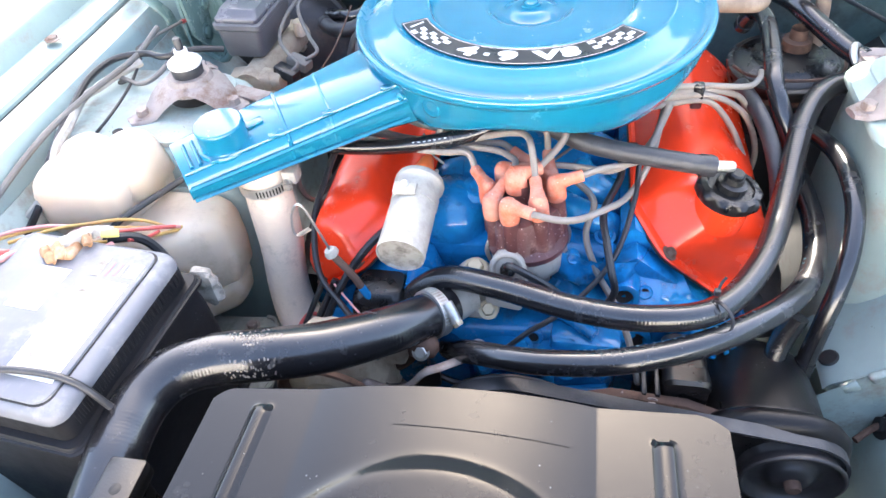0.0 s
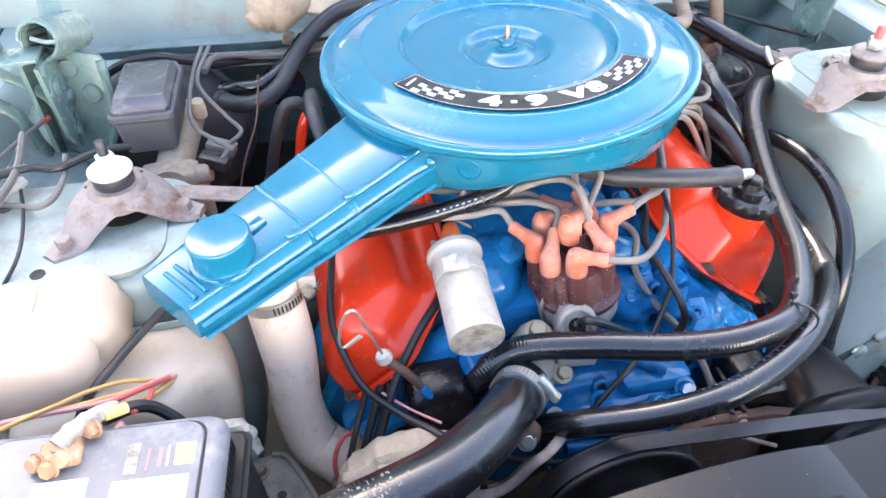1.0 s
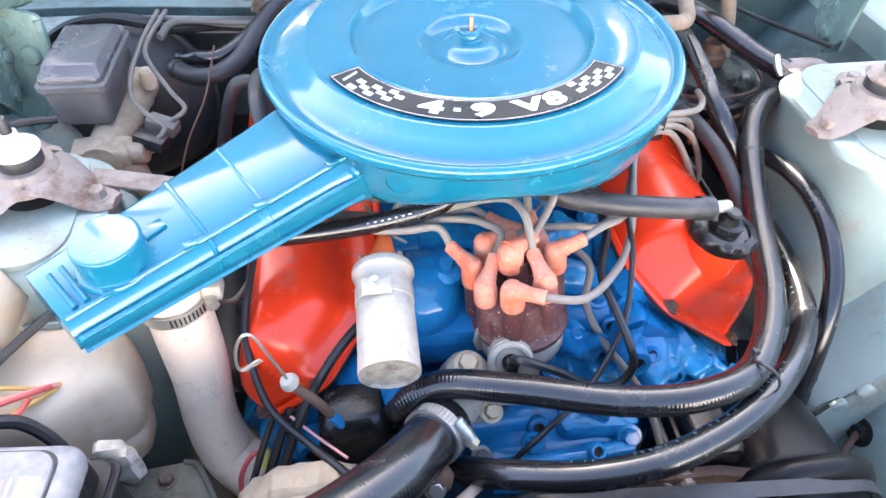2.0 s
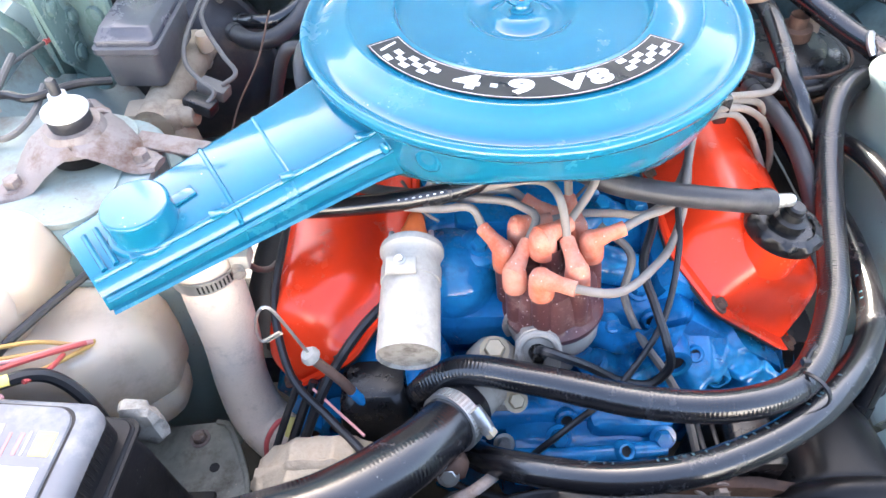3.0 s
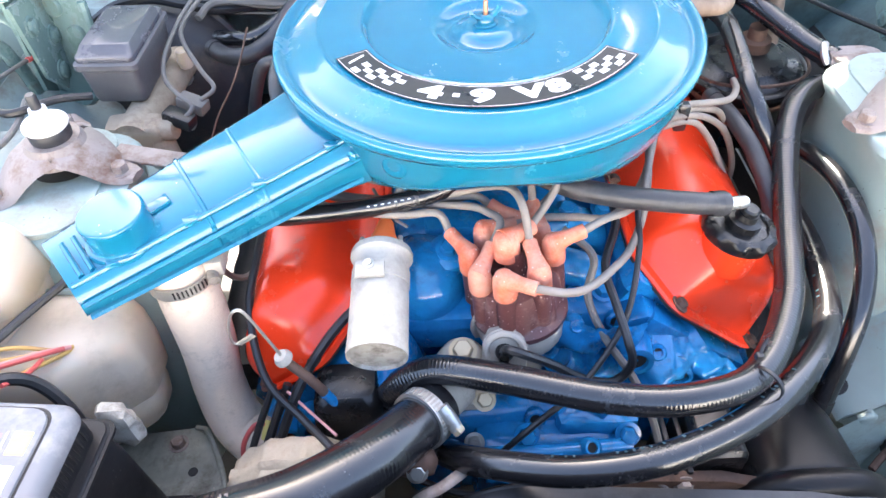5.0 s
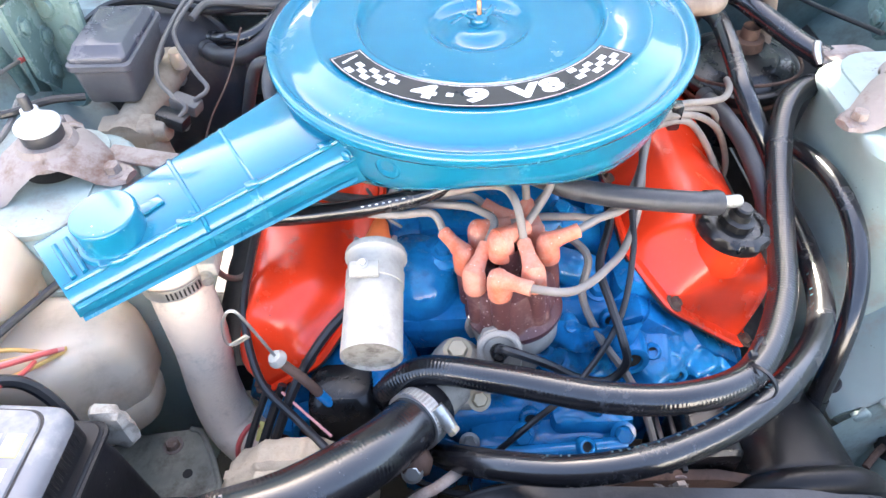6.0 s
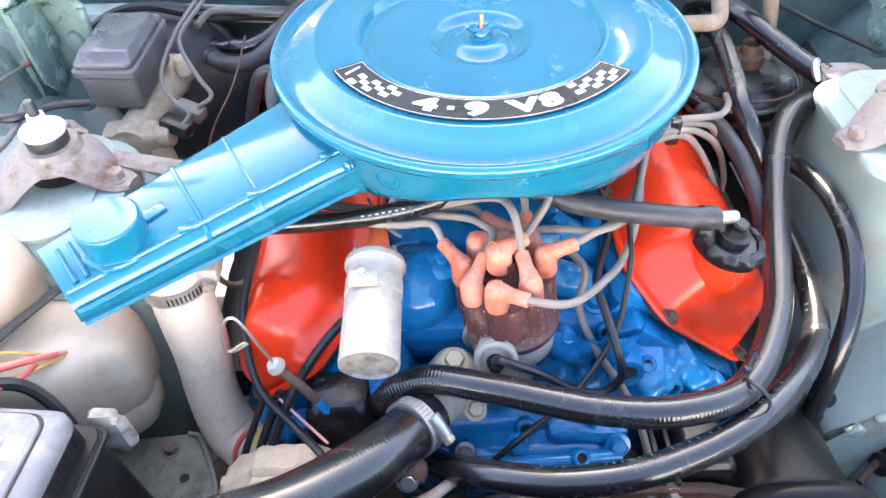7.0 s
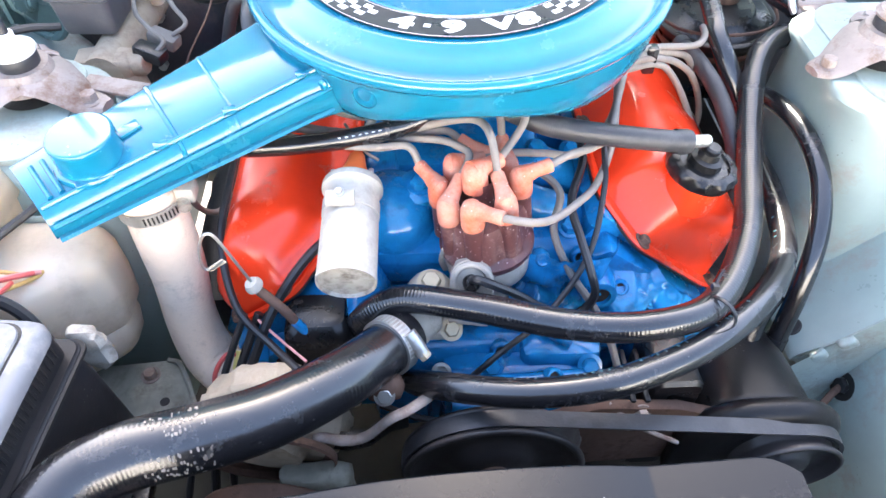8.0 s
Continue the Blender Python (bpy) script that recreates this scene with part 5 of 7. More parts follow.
wire([(-0.240, -0.268, 0.700), (-0.250, -0.272, 0.702), (-0.262, -0.285, 0.685), (-0.262, -0.300, 0.655), (-0.255, -0.320, 0.62)], 0.0026, WIRE_RED, "red wire beside the taped cable")
single("wire_sleeve", tube([(-0.236, -0.264, 0.699), (-0.238, -0.272, 0.694), (-0.240, -0.279, 0.688)], 0.0045, 10, 3), YELLOW_PRINT, "yellow plastic sleeve on a red wire", "wire sleeve")
wire([(-0.205, -0.270, 0.762), (-0.180, -0.292, 0.756), (-0.155, -0.318, 0.762)], 0.0014, WIRE_PINK, "pink wire along the black one")
for dx, r_ in ((0.0, 0.0046), (-0.014, 0.0036), (0.010, 0.0040)):
    wire([(-0.205 + dx, -0.262, 0.762), (-0.222 + dx, -0.285, 0.728), (-0.240 + dx, -0.312, 0.690), (-0.258 + dx * 1.5, -0.345, 0.650), (-0.265 + dx * 2, -0.38, 0.60)], r_, WIRE_BLACK, "black taped wire running down beside the alternator")
wire([(-0.235, -0.30, 0.66), (-0.262, -0.295, 0.672), (-0.268, -0.305, 0.655), (-0.255, -0.315, 0.648), (-0.268, -0.318, 0.635)], 0.0016, WIRE_GREY, "curled thin grey wire")
wire([(-0.235, -0.10, 0.79), (-0.265, -0.12, 0.76), (-0.285, -0.13, 0.78), (-0.29, -0.125, 0.83)], 0.0035, WIRE_GREY, "grey wire behind the duct")
for a, b, c in (((-0.12, -0.10, 0.86), (-0.10, -0.15, 0.87), (-0.085, -0.158, 0.862)), ((0.07, -0.10, 0.86), (0.03, -0.14, 0.85), (0.0, -0.15, 0.83))):
    wire([a, b, c], 0.0016, WIRE_GREY, "thin grey wire under the air cleaner")
wire([(-0.09, -0.330, 0.695), (-0.045, -0.352, 0.705), (0.01, -0.36, 0.715), (0.05, -0.35, 0.72)], 0.0035, WIRE_BLACK, "black wire below the heater hoses")
wire([(0.13, -0.345, 0.71), (0.16, -0.36, 0.69), (0.20, -0.372, 0.675)], 0.0025, RUSTY, "thin rusty rod above the belt")

dip = thing("dipstick", "steel dipstick with a looped handle and white collar", "dipstick", at=(-0.195, -0.27, 0.82))
part("handle", tube([(-0.2190, -0.267, 0.8480), (-0.2328, -0.267, 0.8370), (-0.2377, -0.267, 0.8418), (-0.2357, -0.267, 0.8620), (-0.2295, -0.267, 0.8785), (-0.2234, -0.267, 0.8834), (-0.2185, -0.267, 0.8780), (-0.2120, -0.267, 0.8575), (-0.2002, -0.2680, 0.8180)], 0.0014, 8, 8), STEEL, dip)
part("finger_tab", box((-0.010, -0.0006, -0.0028), (0.010, 0.0006, 0.0028), 0.0005, 1, Matrix.Translation((-0.2255, -0.267, 0.8425)) @ pose(0, 0, 0, 0, -38, 0)), CAST_GREY, dip)
part("collar", lathe([(0.0, 0.005), (0.006, 0.0045), (0.0085, 0.0), (0.0085, -0.003), (0.006, -0.005), (0.0, -0.006)], frame_at((-0.1995, -0.268, 0.8145), (-0.35, -0.1, 0.9)), 24), COIL_WHITE, dip, "white collar")
part("tube", tube([(-0.1985, -0.268, 0.810), (-0.178, -0.277, 0.792), (-0.166, -0.281, 0.772)], 0.0046, 12, 5), BROWN_GRIME, dip)
part("lower_tube", tube([(-0.167, -0.281, 0.774), (-0.160, -0.283, 0.762), (-0.154, -0.284, 0.752)], 0.0050, 12, 5), BLUE_CAST, dip, "blue painted lower tube")

# ---- left: battery ----
bat = thing("battery", "black car battery with a dusty grey lid and white labels", "battery", at=(-0.41, -0.45, 0.66))
bx0, bx1, by0, by1 = -0.525, -0.3465, -0.529, -0.340
bcx, bcy, bhx, bhy = (bx0 + bx1) / 2, (by0 + by1) / 2, (bx1 - bx0) / 2, (by1 - by0) / 2
part("case", loft([[Vector((x, y, z)) for x, y in rrect(bcx, bcy, bhx + g, bhy + g, 0.010, 4)] for z, g in ((0.652, 0.010), (0.664, 0.015), (0.800, 0.011), (0.816, 0.009), (0.826, 0.008))]), BATTERY_BLACK, bat)
part("rim", loft([[Vector((x, y, z)) for x, y in rrect(bcx, bcy, bhx + g, bhy + g, 0.010, 4)] for z, g in ((0.8265, 0.0125), (0.828, 0.0150), (0.8315, 0.0150), (0.8325, 0.0128), (0.8335, 0.0128), (0.8345, 0.0115), (0.8365, 0.0110), (0.8368, 0.003))]), BATTERY_BLACK, bat)
part("lid_side", loft([[Vector((x, y, z)) for x, y in rrect(bcx, bcy, bhx + g, bhy + g, 0.012, 6)] for z, g in ((0.8367, 0.0045), (0.860, 0.0045), (0.861, 0.002))]), BATTERY_BLACK, bat)
lid = part("lid", loft([[Vector((x, y, z)) for x, y in rrect(bcx, bcy, bhx + g, bhy + g, 0.016, 6)] for z, g in ((0.8613, 0.0060), (0.868, 0.0060), (0.873, 0.0035), (0.8755, -0.0005), (0.8765, -0.005))]), BATTERY_GREY, bat, "dusty grey lid")
part("raised_panel", loft([[Vector((x, y, z)) for x, y in rrect(bcx + 0.002, bcy, g + 0.0145, 0.090 + g - 0.062, 0.014, 6)] for z, g in ((0.8760, 0.0635), (0.8790, 0.063), (0.8800, 0.061))]), BATTERY_GREY, lid)
part("groove", loft([[Vector((x, y, z)) for x, y in rrect(bcx + 0.002, bcy, g + 0.0145, 0.090 + g - 0.062, 0.014, 6)] for z, g in ((0.8764, 0.0652), (0.8769, 0.0650))]), GREASE_AND_SHADE, lid)
for k in range(28):
    y = -0.518 + k * 0.0062
    part("comb_rib", box((bx1 + 0.0036, y, 0.8440), (bx1 + 0.0056, y + 0.0030, 0.8608), 0.0004, 1), BATTERY_BLACK, lid)
for x0, x1, y0, y1, m_ in ((-0.425, -0.372, -0.508, -0.392, PAPER), (-0.480, -0.442, -0.440, -0.386, PAPER), (-0.384, -0.370, -0.384, -0.366, YELLOW_PRINT), (-0.396, -0.393, -0.384, -0.368, FADED_RED),
                           (-0.404, -0.402, -0.386, -0.368, FADED_RED), (-0.390, -0.388, -0.384, -0.366, COIL_END), (-0.419, -0.410, -0.388, -0.362, COIL_END)):
    part("label", box((x0 + 0.010, y0 + 0.003, 0.8801), (x1 + 0.010, y1 + 0.003, 0.88045), 0, 1), m_, lid)
pr = random.Random(9)
for k in range(7):
    y = -0.500 + k * 0.0155
    part("text_bar", box((-0.410, y, 0.8805), (-0.410 + pr.uniform(0.02, 0.04), y + 0.004, 0.88065), 0, 1), COIL_END, lid)
part("strap", tube([(-0.56, -0.560, 0.850), (-0.50, -0.535, 0.883), (-0.44, -0.512, 0.886), (-0.385, -0.500, 0.884), (-0.345, -0.498, 0.876), (-0.322, -0.497, 0.838)], 0.0034, 10, 8), RUBBER_GREY, bat, "dark grey hold-down cord")
bat.rotation_euler = (0, 0, radians(-5.5))
tm2 = thing("battery_terminal", "corroded battery clamp with tape and bolts", "battery clamp", at=(-0.465, -0.36, 0.87))
part("post", lathe([(0.0095, -0.008), (0.0085, 0.012), (0, 0.013)], Matrix.Translation((-0.466, -0.362, 0.868)), 16), CORRODED, tm2)
part("clamp", roughen(box((-0.486, -0.380, 0.862), (-0.446, -0.350, 0.876), 0.005, 3), 0.003, 90), CORRODED, tm2)
part("cable_end", roughen(tube([(-0.468, -0.362, 0.876), (-0.452, -0.345, 0.878), (-0.436, -0.328, 0.872), (-0.424, -0.314, 0.860)], lambda t: 0.0105 - 0.003 * t, 14, 8), 0.0035, 120), TAPE, tm2, "grey tape wrapping")
for at in ((-0.486, -0.372, 0.870), (-0.472, -0.382, 0.870), (-0.458, -0.376, 0.876), (-0.436, -0.345, 0.872)):
    part("bolt", hexbolt(at, (-0.5, -0.7, 0.5), 0.0085, 0.010, 0.0105), CORRODED, tm2)
part("yellow_sleeve", tube([(-0.430, -0.328, 0.868), (-0.420, -0.322, 0.864), (-0.411, -0.316, 0.860)], 0.0062, 10, 3), YELLOW_PRINT, tm2)
tm2.scale = (0.72, 0.72, 0.72)
tm2.location = (-0.446, -0.354, 0.884)
for pts, m_, r in (([(-0.66, -0.40, 0.80), (-0.60, -0.345, 0.845), (-0.545, -0.305, 0.850), (-0.50, -0.292, 0.848), (-0.460, -0.286, 0.846), (-0.425, -0.272, 0.836), (-0.398, -0.256, 0.824), (-0.388, -0.250, 0.820)], WIRE_YELLOW, 0.0020),
                   ([(-0.65, -0.38, 0.81), (-0.58, -0.325, 0.850), (-0.53, -0.298, 0.852), (-0.48, -0.290, 0.848), (-0.44, -0.284, 0.842), (-0.405, -0.262, 0.830), (-0.389, -0.252, 0.822)], WIRE_PINK, 0.0022),
                   ([(-0.389, -0.252, 0.819), (-0.402, -0.272, 0.828), (-0.420, -0.298, 0.842), (-0.440, -0.320, 0.858), (-0.455, -0.335, 0.868)], WIRE_YELLOW, 0.0020),
                   ([(-0.400, -0.258, 0.826), (-0.425, -0.262, 0.838), (-0.450, -0.272, 0.846), (-0.475, -0.286, 0.851), (-0.51, -0.30, 0.852), (-0.56, -0.32, 0.845)], WIRE_YELLOW, 0.0020),
                   ([(-0.392, -0.256, 0.826), (-0.415, -0.275, 0.838), (-0.436, -0.295, 0.850), (-0.452, -0.318, 0.862)], WIRE_RED, 0.0022),
                   ([(-0.405, -0.270, 0.830), (-0.404, -0.292, 0.842), (-0.410, -0.312, 0.856)], WIRE_RED, 0.0021),
                   ([(-0.455, -0.372, 0.872), (-0.432, -0.366, 0.872), (-0.418, -0.350, 0.874), (-0.412, -0.332, 0.870)], WIRE_PINK, 0.0032)):
    wire(pts, r, m_, {"yellow_wire": "scorched yellow wire at the battery clamp", "pink_wire": "faded pink wire at the battery clamp", "red_wire": "red wire at the battery clamp"}[m_.name])
wire([(-0.430, -0.318, 0.862), (-0.408, -0.303, 0.852), (-0.392, -0.300, 0.835), (-0.374, -0.310, 0.810), (-0.366, -0.322, 0.76)], 0.0055, WIRE_BLACK, "thick black battery cable")
wire([(-0.475, -0.30, 0.800), (-0.462, -0.285, 0.832), (-0.450, -0.268, 0.842), (-0.4369, -0.2471, 0.844), (-0.4230, -0.227, 0.846), (-0.4055, -0.2068, 0.850), (-0.389, -0.1912, 0.855), (-0.365, -0.172, 0.857), (-0.33, -0.15, 0.84)], 0.0040, WIRE_BLACK, "black cable passing under the snorkel")
tray = thing("battery_tray", "dirty green folded steel battery tray", "battery tray", at=(-0.36, -0.3, 0.64))
part("plate", prism([(-0.42, -0.245), (-0.330, -0.238), (-0.312, -0.250), (-0.285, -0.315), (-0.300, -0.36), (-0.34, -0.40), (-0.42, -0.40)], 0.640, 0.645, bevel=0.0015), TRAY_GREEN, tray)
part("lip", tube([(-0.330, -0.238, 0.645), (-0.312, -0.250, 0.648), (-0.285, -0.315, 0.645), (-0.298, -0.36, 0.64)], 0.003, 8, 4), TRAY_GREEN, tray)
part("base", box((-0.52, -0.62, 0.632), (-0.315, -0.315, 0.650), 0.004), BLACK_STEEL, tray)
part("bolt", hexbolt((-0.345, -0.257, 0.645), (0, 0, 1), 0.0075, 0.008, 0.0105), RUSTY, tray)
part("hole", lathe([(0, 0.0), (0.0052, 0.0)], Matrix.Translation((-0.323, -0.290, 0.6458)), 18), GREASE_AND_SHADE, tray)
single("battery_bracket", castbox((-0.354, -0.322, 0.772), (-0.326, -0.306, 0.815), 0.006, 4, 0.011, 90), COIL_END, "bent dusty bracket behind the battery", "bracket")

# ---- left: washer bottle ----
wb = thing("washer_bottle", "cream polythene washer bottle with a moulded cap", "washer bottle", at=(-0.47, -0.2, 0.7))
def bottle_ring(z, x0, x1, y0, y1, r, tilt=0.0):
    return [Vector((x, y, z + tilt * (x - (x0 + x1) / 2))) for x, y in rrect((x0 + x1) / 2, (y0 + y1) / 2, (x1 - x0) / 2, (y1 - y0) / 2, r, 7)]
def bottle_poly(z, pts, g, r):
    """A ring of the bottle: its outline drawn in by g, with rounded corners."""
    c = sum((Vector(p) for p in pts), Vector((0, 0))) / len(pts)
    return [Vector((x, y, z)) for x, y in rpoly([Vector(p) + (c - Vector(p)).normalized() * g for p in pts], r, 8)]


upper = [(-0.575, -0.262), (-0.455, -0.264), (-0.440, -0.216), (-0.426, -0.150), (-0.575, -0.150)]
part("tank", loft([bottle_poly(0.760, upper, 0.004, 0.030), bottle_poly(0.835, upper, 0.0, 0.032), bottle_poly(0.855, upper, 0.001, 0.034), bottle_poly(0.867, upper, 0.005, 0.034),
                   bottle_poly(0.875, upper, 0.012, 0.034), bottle_poly(0.879, upper, 0.022, 0.030), bottle_poly(0.880, upper, 0.034, 0.02)]), CREAM, wb, smooth=180)
part("shoulder", loft([bottle_ring(0.846, -0.502, -0.424, -0.240, -0.149, 0.030), bottle_ring(0.870, -0.499, -0.434, -0.232, -0.149, 0.028), bottle_ring(0.882, -0.497, -0.440, -0.226, -0.151, 0.024), bottle_ring(0.889, -0.494, -0.444, -0.219, -0.155, 0.020), bottle_ring(0.893, -0.488, -0.450, -0.210, -0.162, 0.016), bottle_ring(0.8945, -0.482, -0.456, -0.20, -0.17, 0.009)]), CREAM, wb, smooth=180)
part("neck", loft([bottle_ring(0.86, -0.560, -0.484, -0.245, -0.158, 0.03), bottle_ring(0.880, -0.553, -0.488, -0.236, -0.160, 0.03), bottle_ring(0.888, -0.541, -0.494, -0.225, -0.168, 0.022)]), CREAM, wb, smooth=180)
part("cap", lathe([(0.0245, 0.0), (0.025, 0.008), (0.0235, 0.011), (0.014, 0.012), (0.012, 0.0145), (0, 0.015)], Matrix.Translation((-0.517, -0.196, 0.883)), 36), CREAM, wb, "cream moulded cap")
lower = [(-0.535, -0.290), (-0.402, -0.288), (-0.345, -0.238), (-0.345, -0.182), (-0.535, -0.176)]
lobe = [(-0.440, -0.280), (-0.392, -0.276), (-0.350, -0.240), (-0.350, -0.192), (-0.440, -0.190)]
part("lower_tank", loft([bottle_poly(0.706, lower, 0.020, 0.022), bottle_poly(0.712, lower, 0.008, 0.024), bottle_poly(0.722, lower, 0.002, 0.022), bottle_poly(0.760, lower, 0.0, 0.020), bottle_poly(0.794, lower, 0.001, 0.020),
                         bottle_poly(0.808, lower, 0.004, 0.022), bottle_poly(0.817, lower, 0.011, 0.024), bottle_poly(0.8205, lower, 0.022, 0.022), bottle_poly(0.8215, lower, 0.034, 0.015)]), CREAM, wb, smooth=180)
part("foot", loft([bottle_poly(0.664, lobe, 0.024, 0.016), bottle_poly(0.668, lobe, 0.012, 0.020), bottle_poly(0.678, lobe, 0.004, 0.022), bottle_poly(0.700, lobe, 0.0, 0.022), bottle_poly(0.73, lobe, 0.002, 0.022)]), CREAM, wb, smooth=180)

# ---- shock mounts ----
def shock_mount(x, y, z, s, capmat, label, stud, tip):
    """A three-legged pressed bracket with a rubber bush, a big washer and the damper's stud."""
    t = thing("shock_mount", label, "shock mount", "shock mounts", at=(x, y, z))
    m = Matrix.Translation((x, y, z))
    legs = [(-0.050 * s, -0.052), (0.062 * s, -0.018), (-0.02 * s, 0.065)]
    part("hub", lathe([(0.036, 0.018), (0.034, 0.022), (0.031, 0.027), (0.028, 0.033), (0.0265, 0.036), (0.0, 0.036)], m, 40), RUSTY, t)
    for lx, ly in legs:
        d = Vector((lx, ly, 0)).normalized()
        n_ = Vector((-d.y, d.x, 0))
        far = Vector((lx, ly, 0))
        secs = []
        for k, (f, w, h) in enumerate(((0.26, 0.034, 0.030), (0.50, 0.030, 0.026), (0.70, 0.025, 0.017), (0.88, 0.020, 0.006), (1.10, 0.017, 0.003), (1.28, 0.010, 0.003))):
            c = Vector((x, y, z)) + far * f
            secs.append([c + n_ * w + Vector((0, 0, h - 0.004)), c + n_ * w * 0.8 + Vector((0, 0, h)), c + Vector((0, 0, h + 0.002)), c - n_ * w * 0.8 + Vector((0, 0, h)), c - n_ * w + Vector((0, 0, h - 0.004)), c - n_ * w * 0.5 + Vector((0, 0, h - 0.006)), c + n_ * w * 0.5 + Vector((0, 0, h - 0.006))])
        part("leg", loft(secs), RUSTY, t)
        part("nut", hexbolt((x + lx, y + ly, z + 0.003), (0, 0, 1), 0.0085, 0.010, 0.0125), RUSTY, t)
    part("bush", lathe([(0.0195, 0.034), (0.0202, 0.040), (0.0202, 0.047), (0.019, 0.049)], m, 32), RUBBER_GREY, t, "dark rubber bush")
    part("washer", lathe([(0.0205, 0.0485), (0.0220, 0.051), (0.0215, 0.0535), (0.018, 0.0560), (0.013, 0.0590), (0.0, 0.0595)] if capmat is WHITE_PLASTIC else [(0.0225, 0.0485), (0.0235, 0.051), (0.020, 0.055), (0.0, 0.056)], m, 40), capmat, t)
    part("nut_top", lathe([(0.0095, 0.058), (0.0095, 0.068), (0.008, 0.070), (0.0, 0.070)], m, 6), tip, t)
    part("stud", lathe([(0.0052, 0.06), (0.0052, 0.083), (0.004, 0.085), (0, 0.085)], m, 12), stud, t)
    # Flat black disc painted as the shade between the legs.
    dark = part("shade_disc", lathe([(0.0, 0.0045), (0.034, 0.0045)], m, 28), GREASE_AND_SHADE, t)
    return t


shock_mount(-0.436, -0.058, 0.8745, 1, WHITE_PLASTIC, "rusty shock mount bracket with a white washer and stud", RUBBER_GREY, WHITE_PLASTIC)
shock_mount(0.440, -0.052, 0.8955, -1, RUSTY, "rusty shock mount bracket with a red-tipped stud", WIRE_RED, STEEL)
single("tower_brace", box((-0.04, -0.012, 0), (0.055, 0.012, 0.004), 0.0015, 2, Matrix.Translation((-0.350, -0.055, 0.876)) @ pose(0, 0, 0, 0, 2, -14)), RUSTY, "flat rusty brace strap on the shock tower", "brace")

# ---- left rear: brake parts ----
bo = thing("brake_booster", "round dusty brake booster on the firewall", "brake booster", at=(-0.40, 0.27, 0.80))
bom = frame_at((-0.440, 0.345, 0.752), (0.05, -1, 0.14))
part("shell", lathe([(0.10, 0.0), (0.112, 0.03), (0.117, 0.056), (0.117, 0.070), (0.108, 0.100), (0.085, 0.125), (0.045, 0.135), (0, 0.136)], bom, 56), BOOSTER_GREY, bo)
part("rim", lathe([(0.116, 0.057), (0.121, 0.059), (0.123, 0.063), (0.122, 0.068), (0.116, 0.071)], bom, 56), BOOSTER_GREY, bo, "rolled rim")
for k in range(4):
    part("stud", lathe([(0.006, 0.0), (0.006, 0.016), (0, 0.017)], bom @ Matrix.Translation((0.05 * math.cos(k * 1.57 + 0.6), 0.05 * math.sin(k * 1.57 + 0.6), 0.13)), 12), STEEL, bo)
mc = thing("brake_master_cylinder", "tan dusty master cylinder with a grey fluid reservoir", "master cylinder", at=(-0.41, 0.12, 0.84))
part("cylinder", tube([(-0.395, 0.215, 0.826), (-0.40, 0.15, 0.829), (-0.404, 0.09, 0.832), (-0.406, 0.030, 0.834)], 0.0225, 20, 5), TAN_IRON, mc)
part("flange", castbox((-0.438, 0.030, 0.826), (-0.372, 0.066, 0.852), 0.008, 4, 0.004, 60), TAN_IRON, mc)
part("outlet_boss", lathe([(0.013, -0.02), (0.0135, 0.010), (0.011, 0.014), (0.0, 0.015)], frame_at((-0.372, 0.046, 0.838), (1, -0.15, 0.1)), 20), TAN_IRON, mc)
part("port_boss", lathe([(0.016, 0.0), (0.0155, 0.03), (0.011, 0.034), (0.006, 0.05)], frame_at((-0.384, 0.048, 0.828), (0.30, -0.35, -0.8)), 18), TAN_IRON, mc)
rm = Matrix.Translation((-0.421, 0.1325, 0.0)) @ Matrix.Rotation(radians(-2.5), 4, "Z")
def res_ring(z, hx, hy, r, dx=0.0, dy=0.0):
    return [rm @ Vector((x + dx, y + dy, z)) for x, y in rrect(0, 0, hx, hy, r, 5)]
rsv = part("reservoir", loft([res_ring(0.858, 0.029, 0.055, 0.007), res_ring(0.862, 0.0305, 0.057, 0.008), res_ring(0.900, 0.0335, 0.060, 0.008), res_ring(0.9035, 0.037, 0.0635, 0.008), res_ring(0.910, 0.037, 0.0635, 0.008), res_ring(0.912, 0.035, 0.0615, 0.008)]), RES_GREY, mc, "dusty grey fluid reservoir")
part("lid", loft([res_ring(0.9122, 0.0335, 0.060, 0.007), res_ring(0.917, 0.0335, 0.060, 0.007), res_ring(0.9185, 0.0325, 0.059, 0.007), res_ring(0.919, 0.0318, 0.056, 0.007), res_ring(0.9255, 0.029, 0.047, 0.006), res_ring(0.927, 0.0275, 0.0455, 0.006)]), RES_LID, rsv, "stepped dark grey lid")
for at in ((-0.352, 0.050, 0.850), (-0.345, 0.085, 0.846)):
    single("brake_switch", box((-0.018, -0.010, -0.008), (0.018, 0.010, 0.008), 0.003, 2, Matrix.Translation(at) @ pose(0, 0, 0, 0, 12, -20)), WIRE_GREY if at[1] > 0.06 else PLASTIC_BLACK, "dusty plug connector beside the master cylinder", "connector", "connectors")
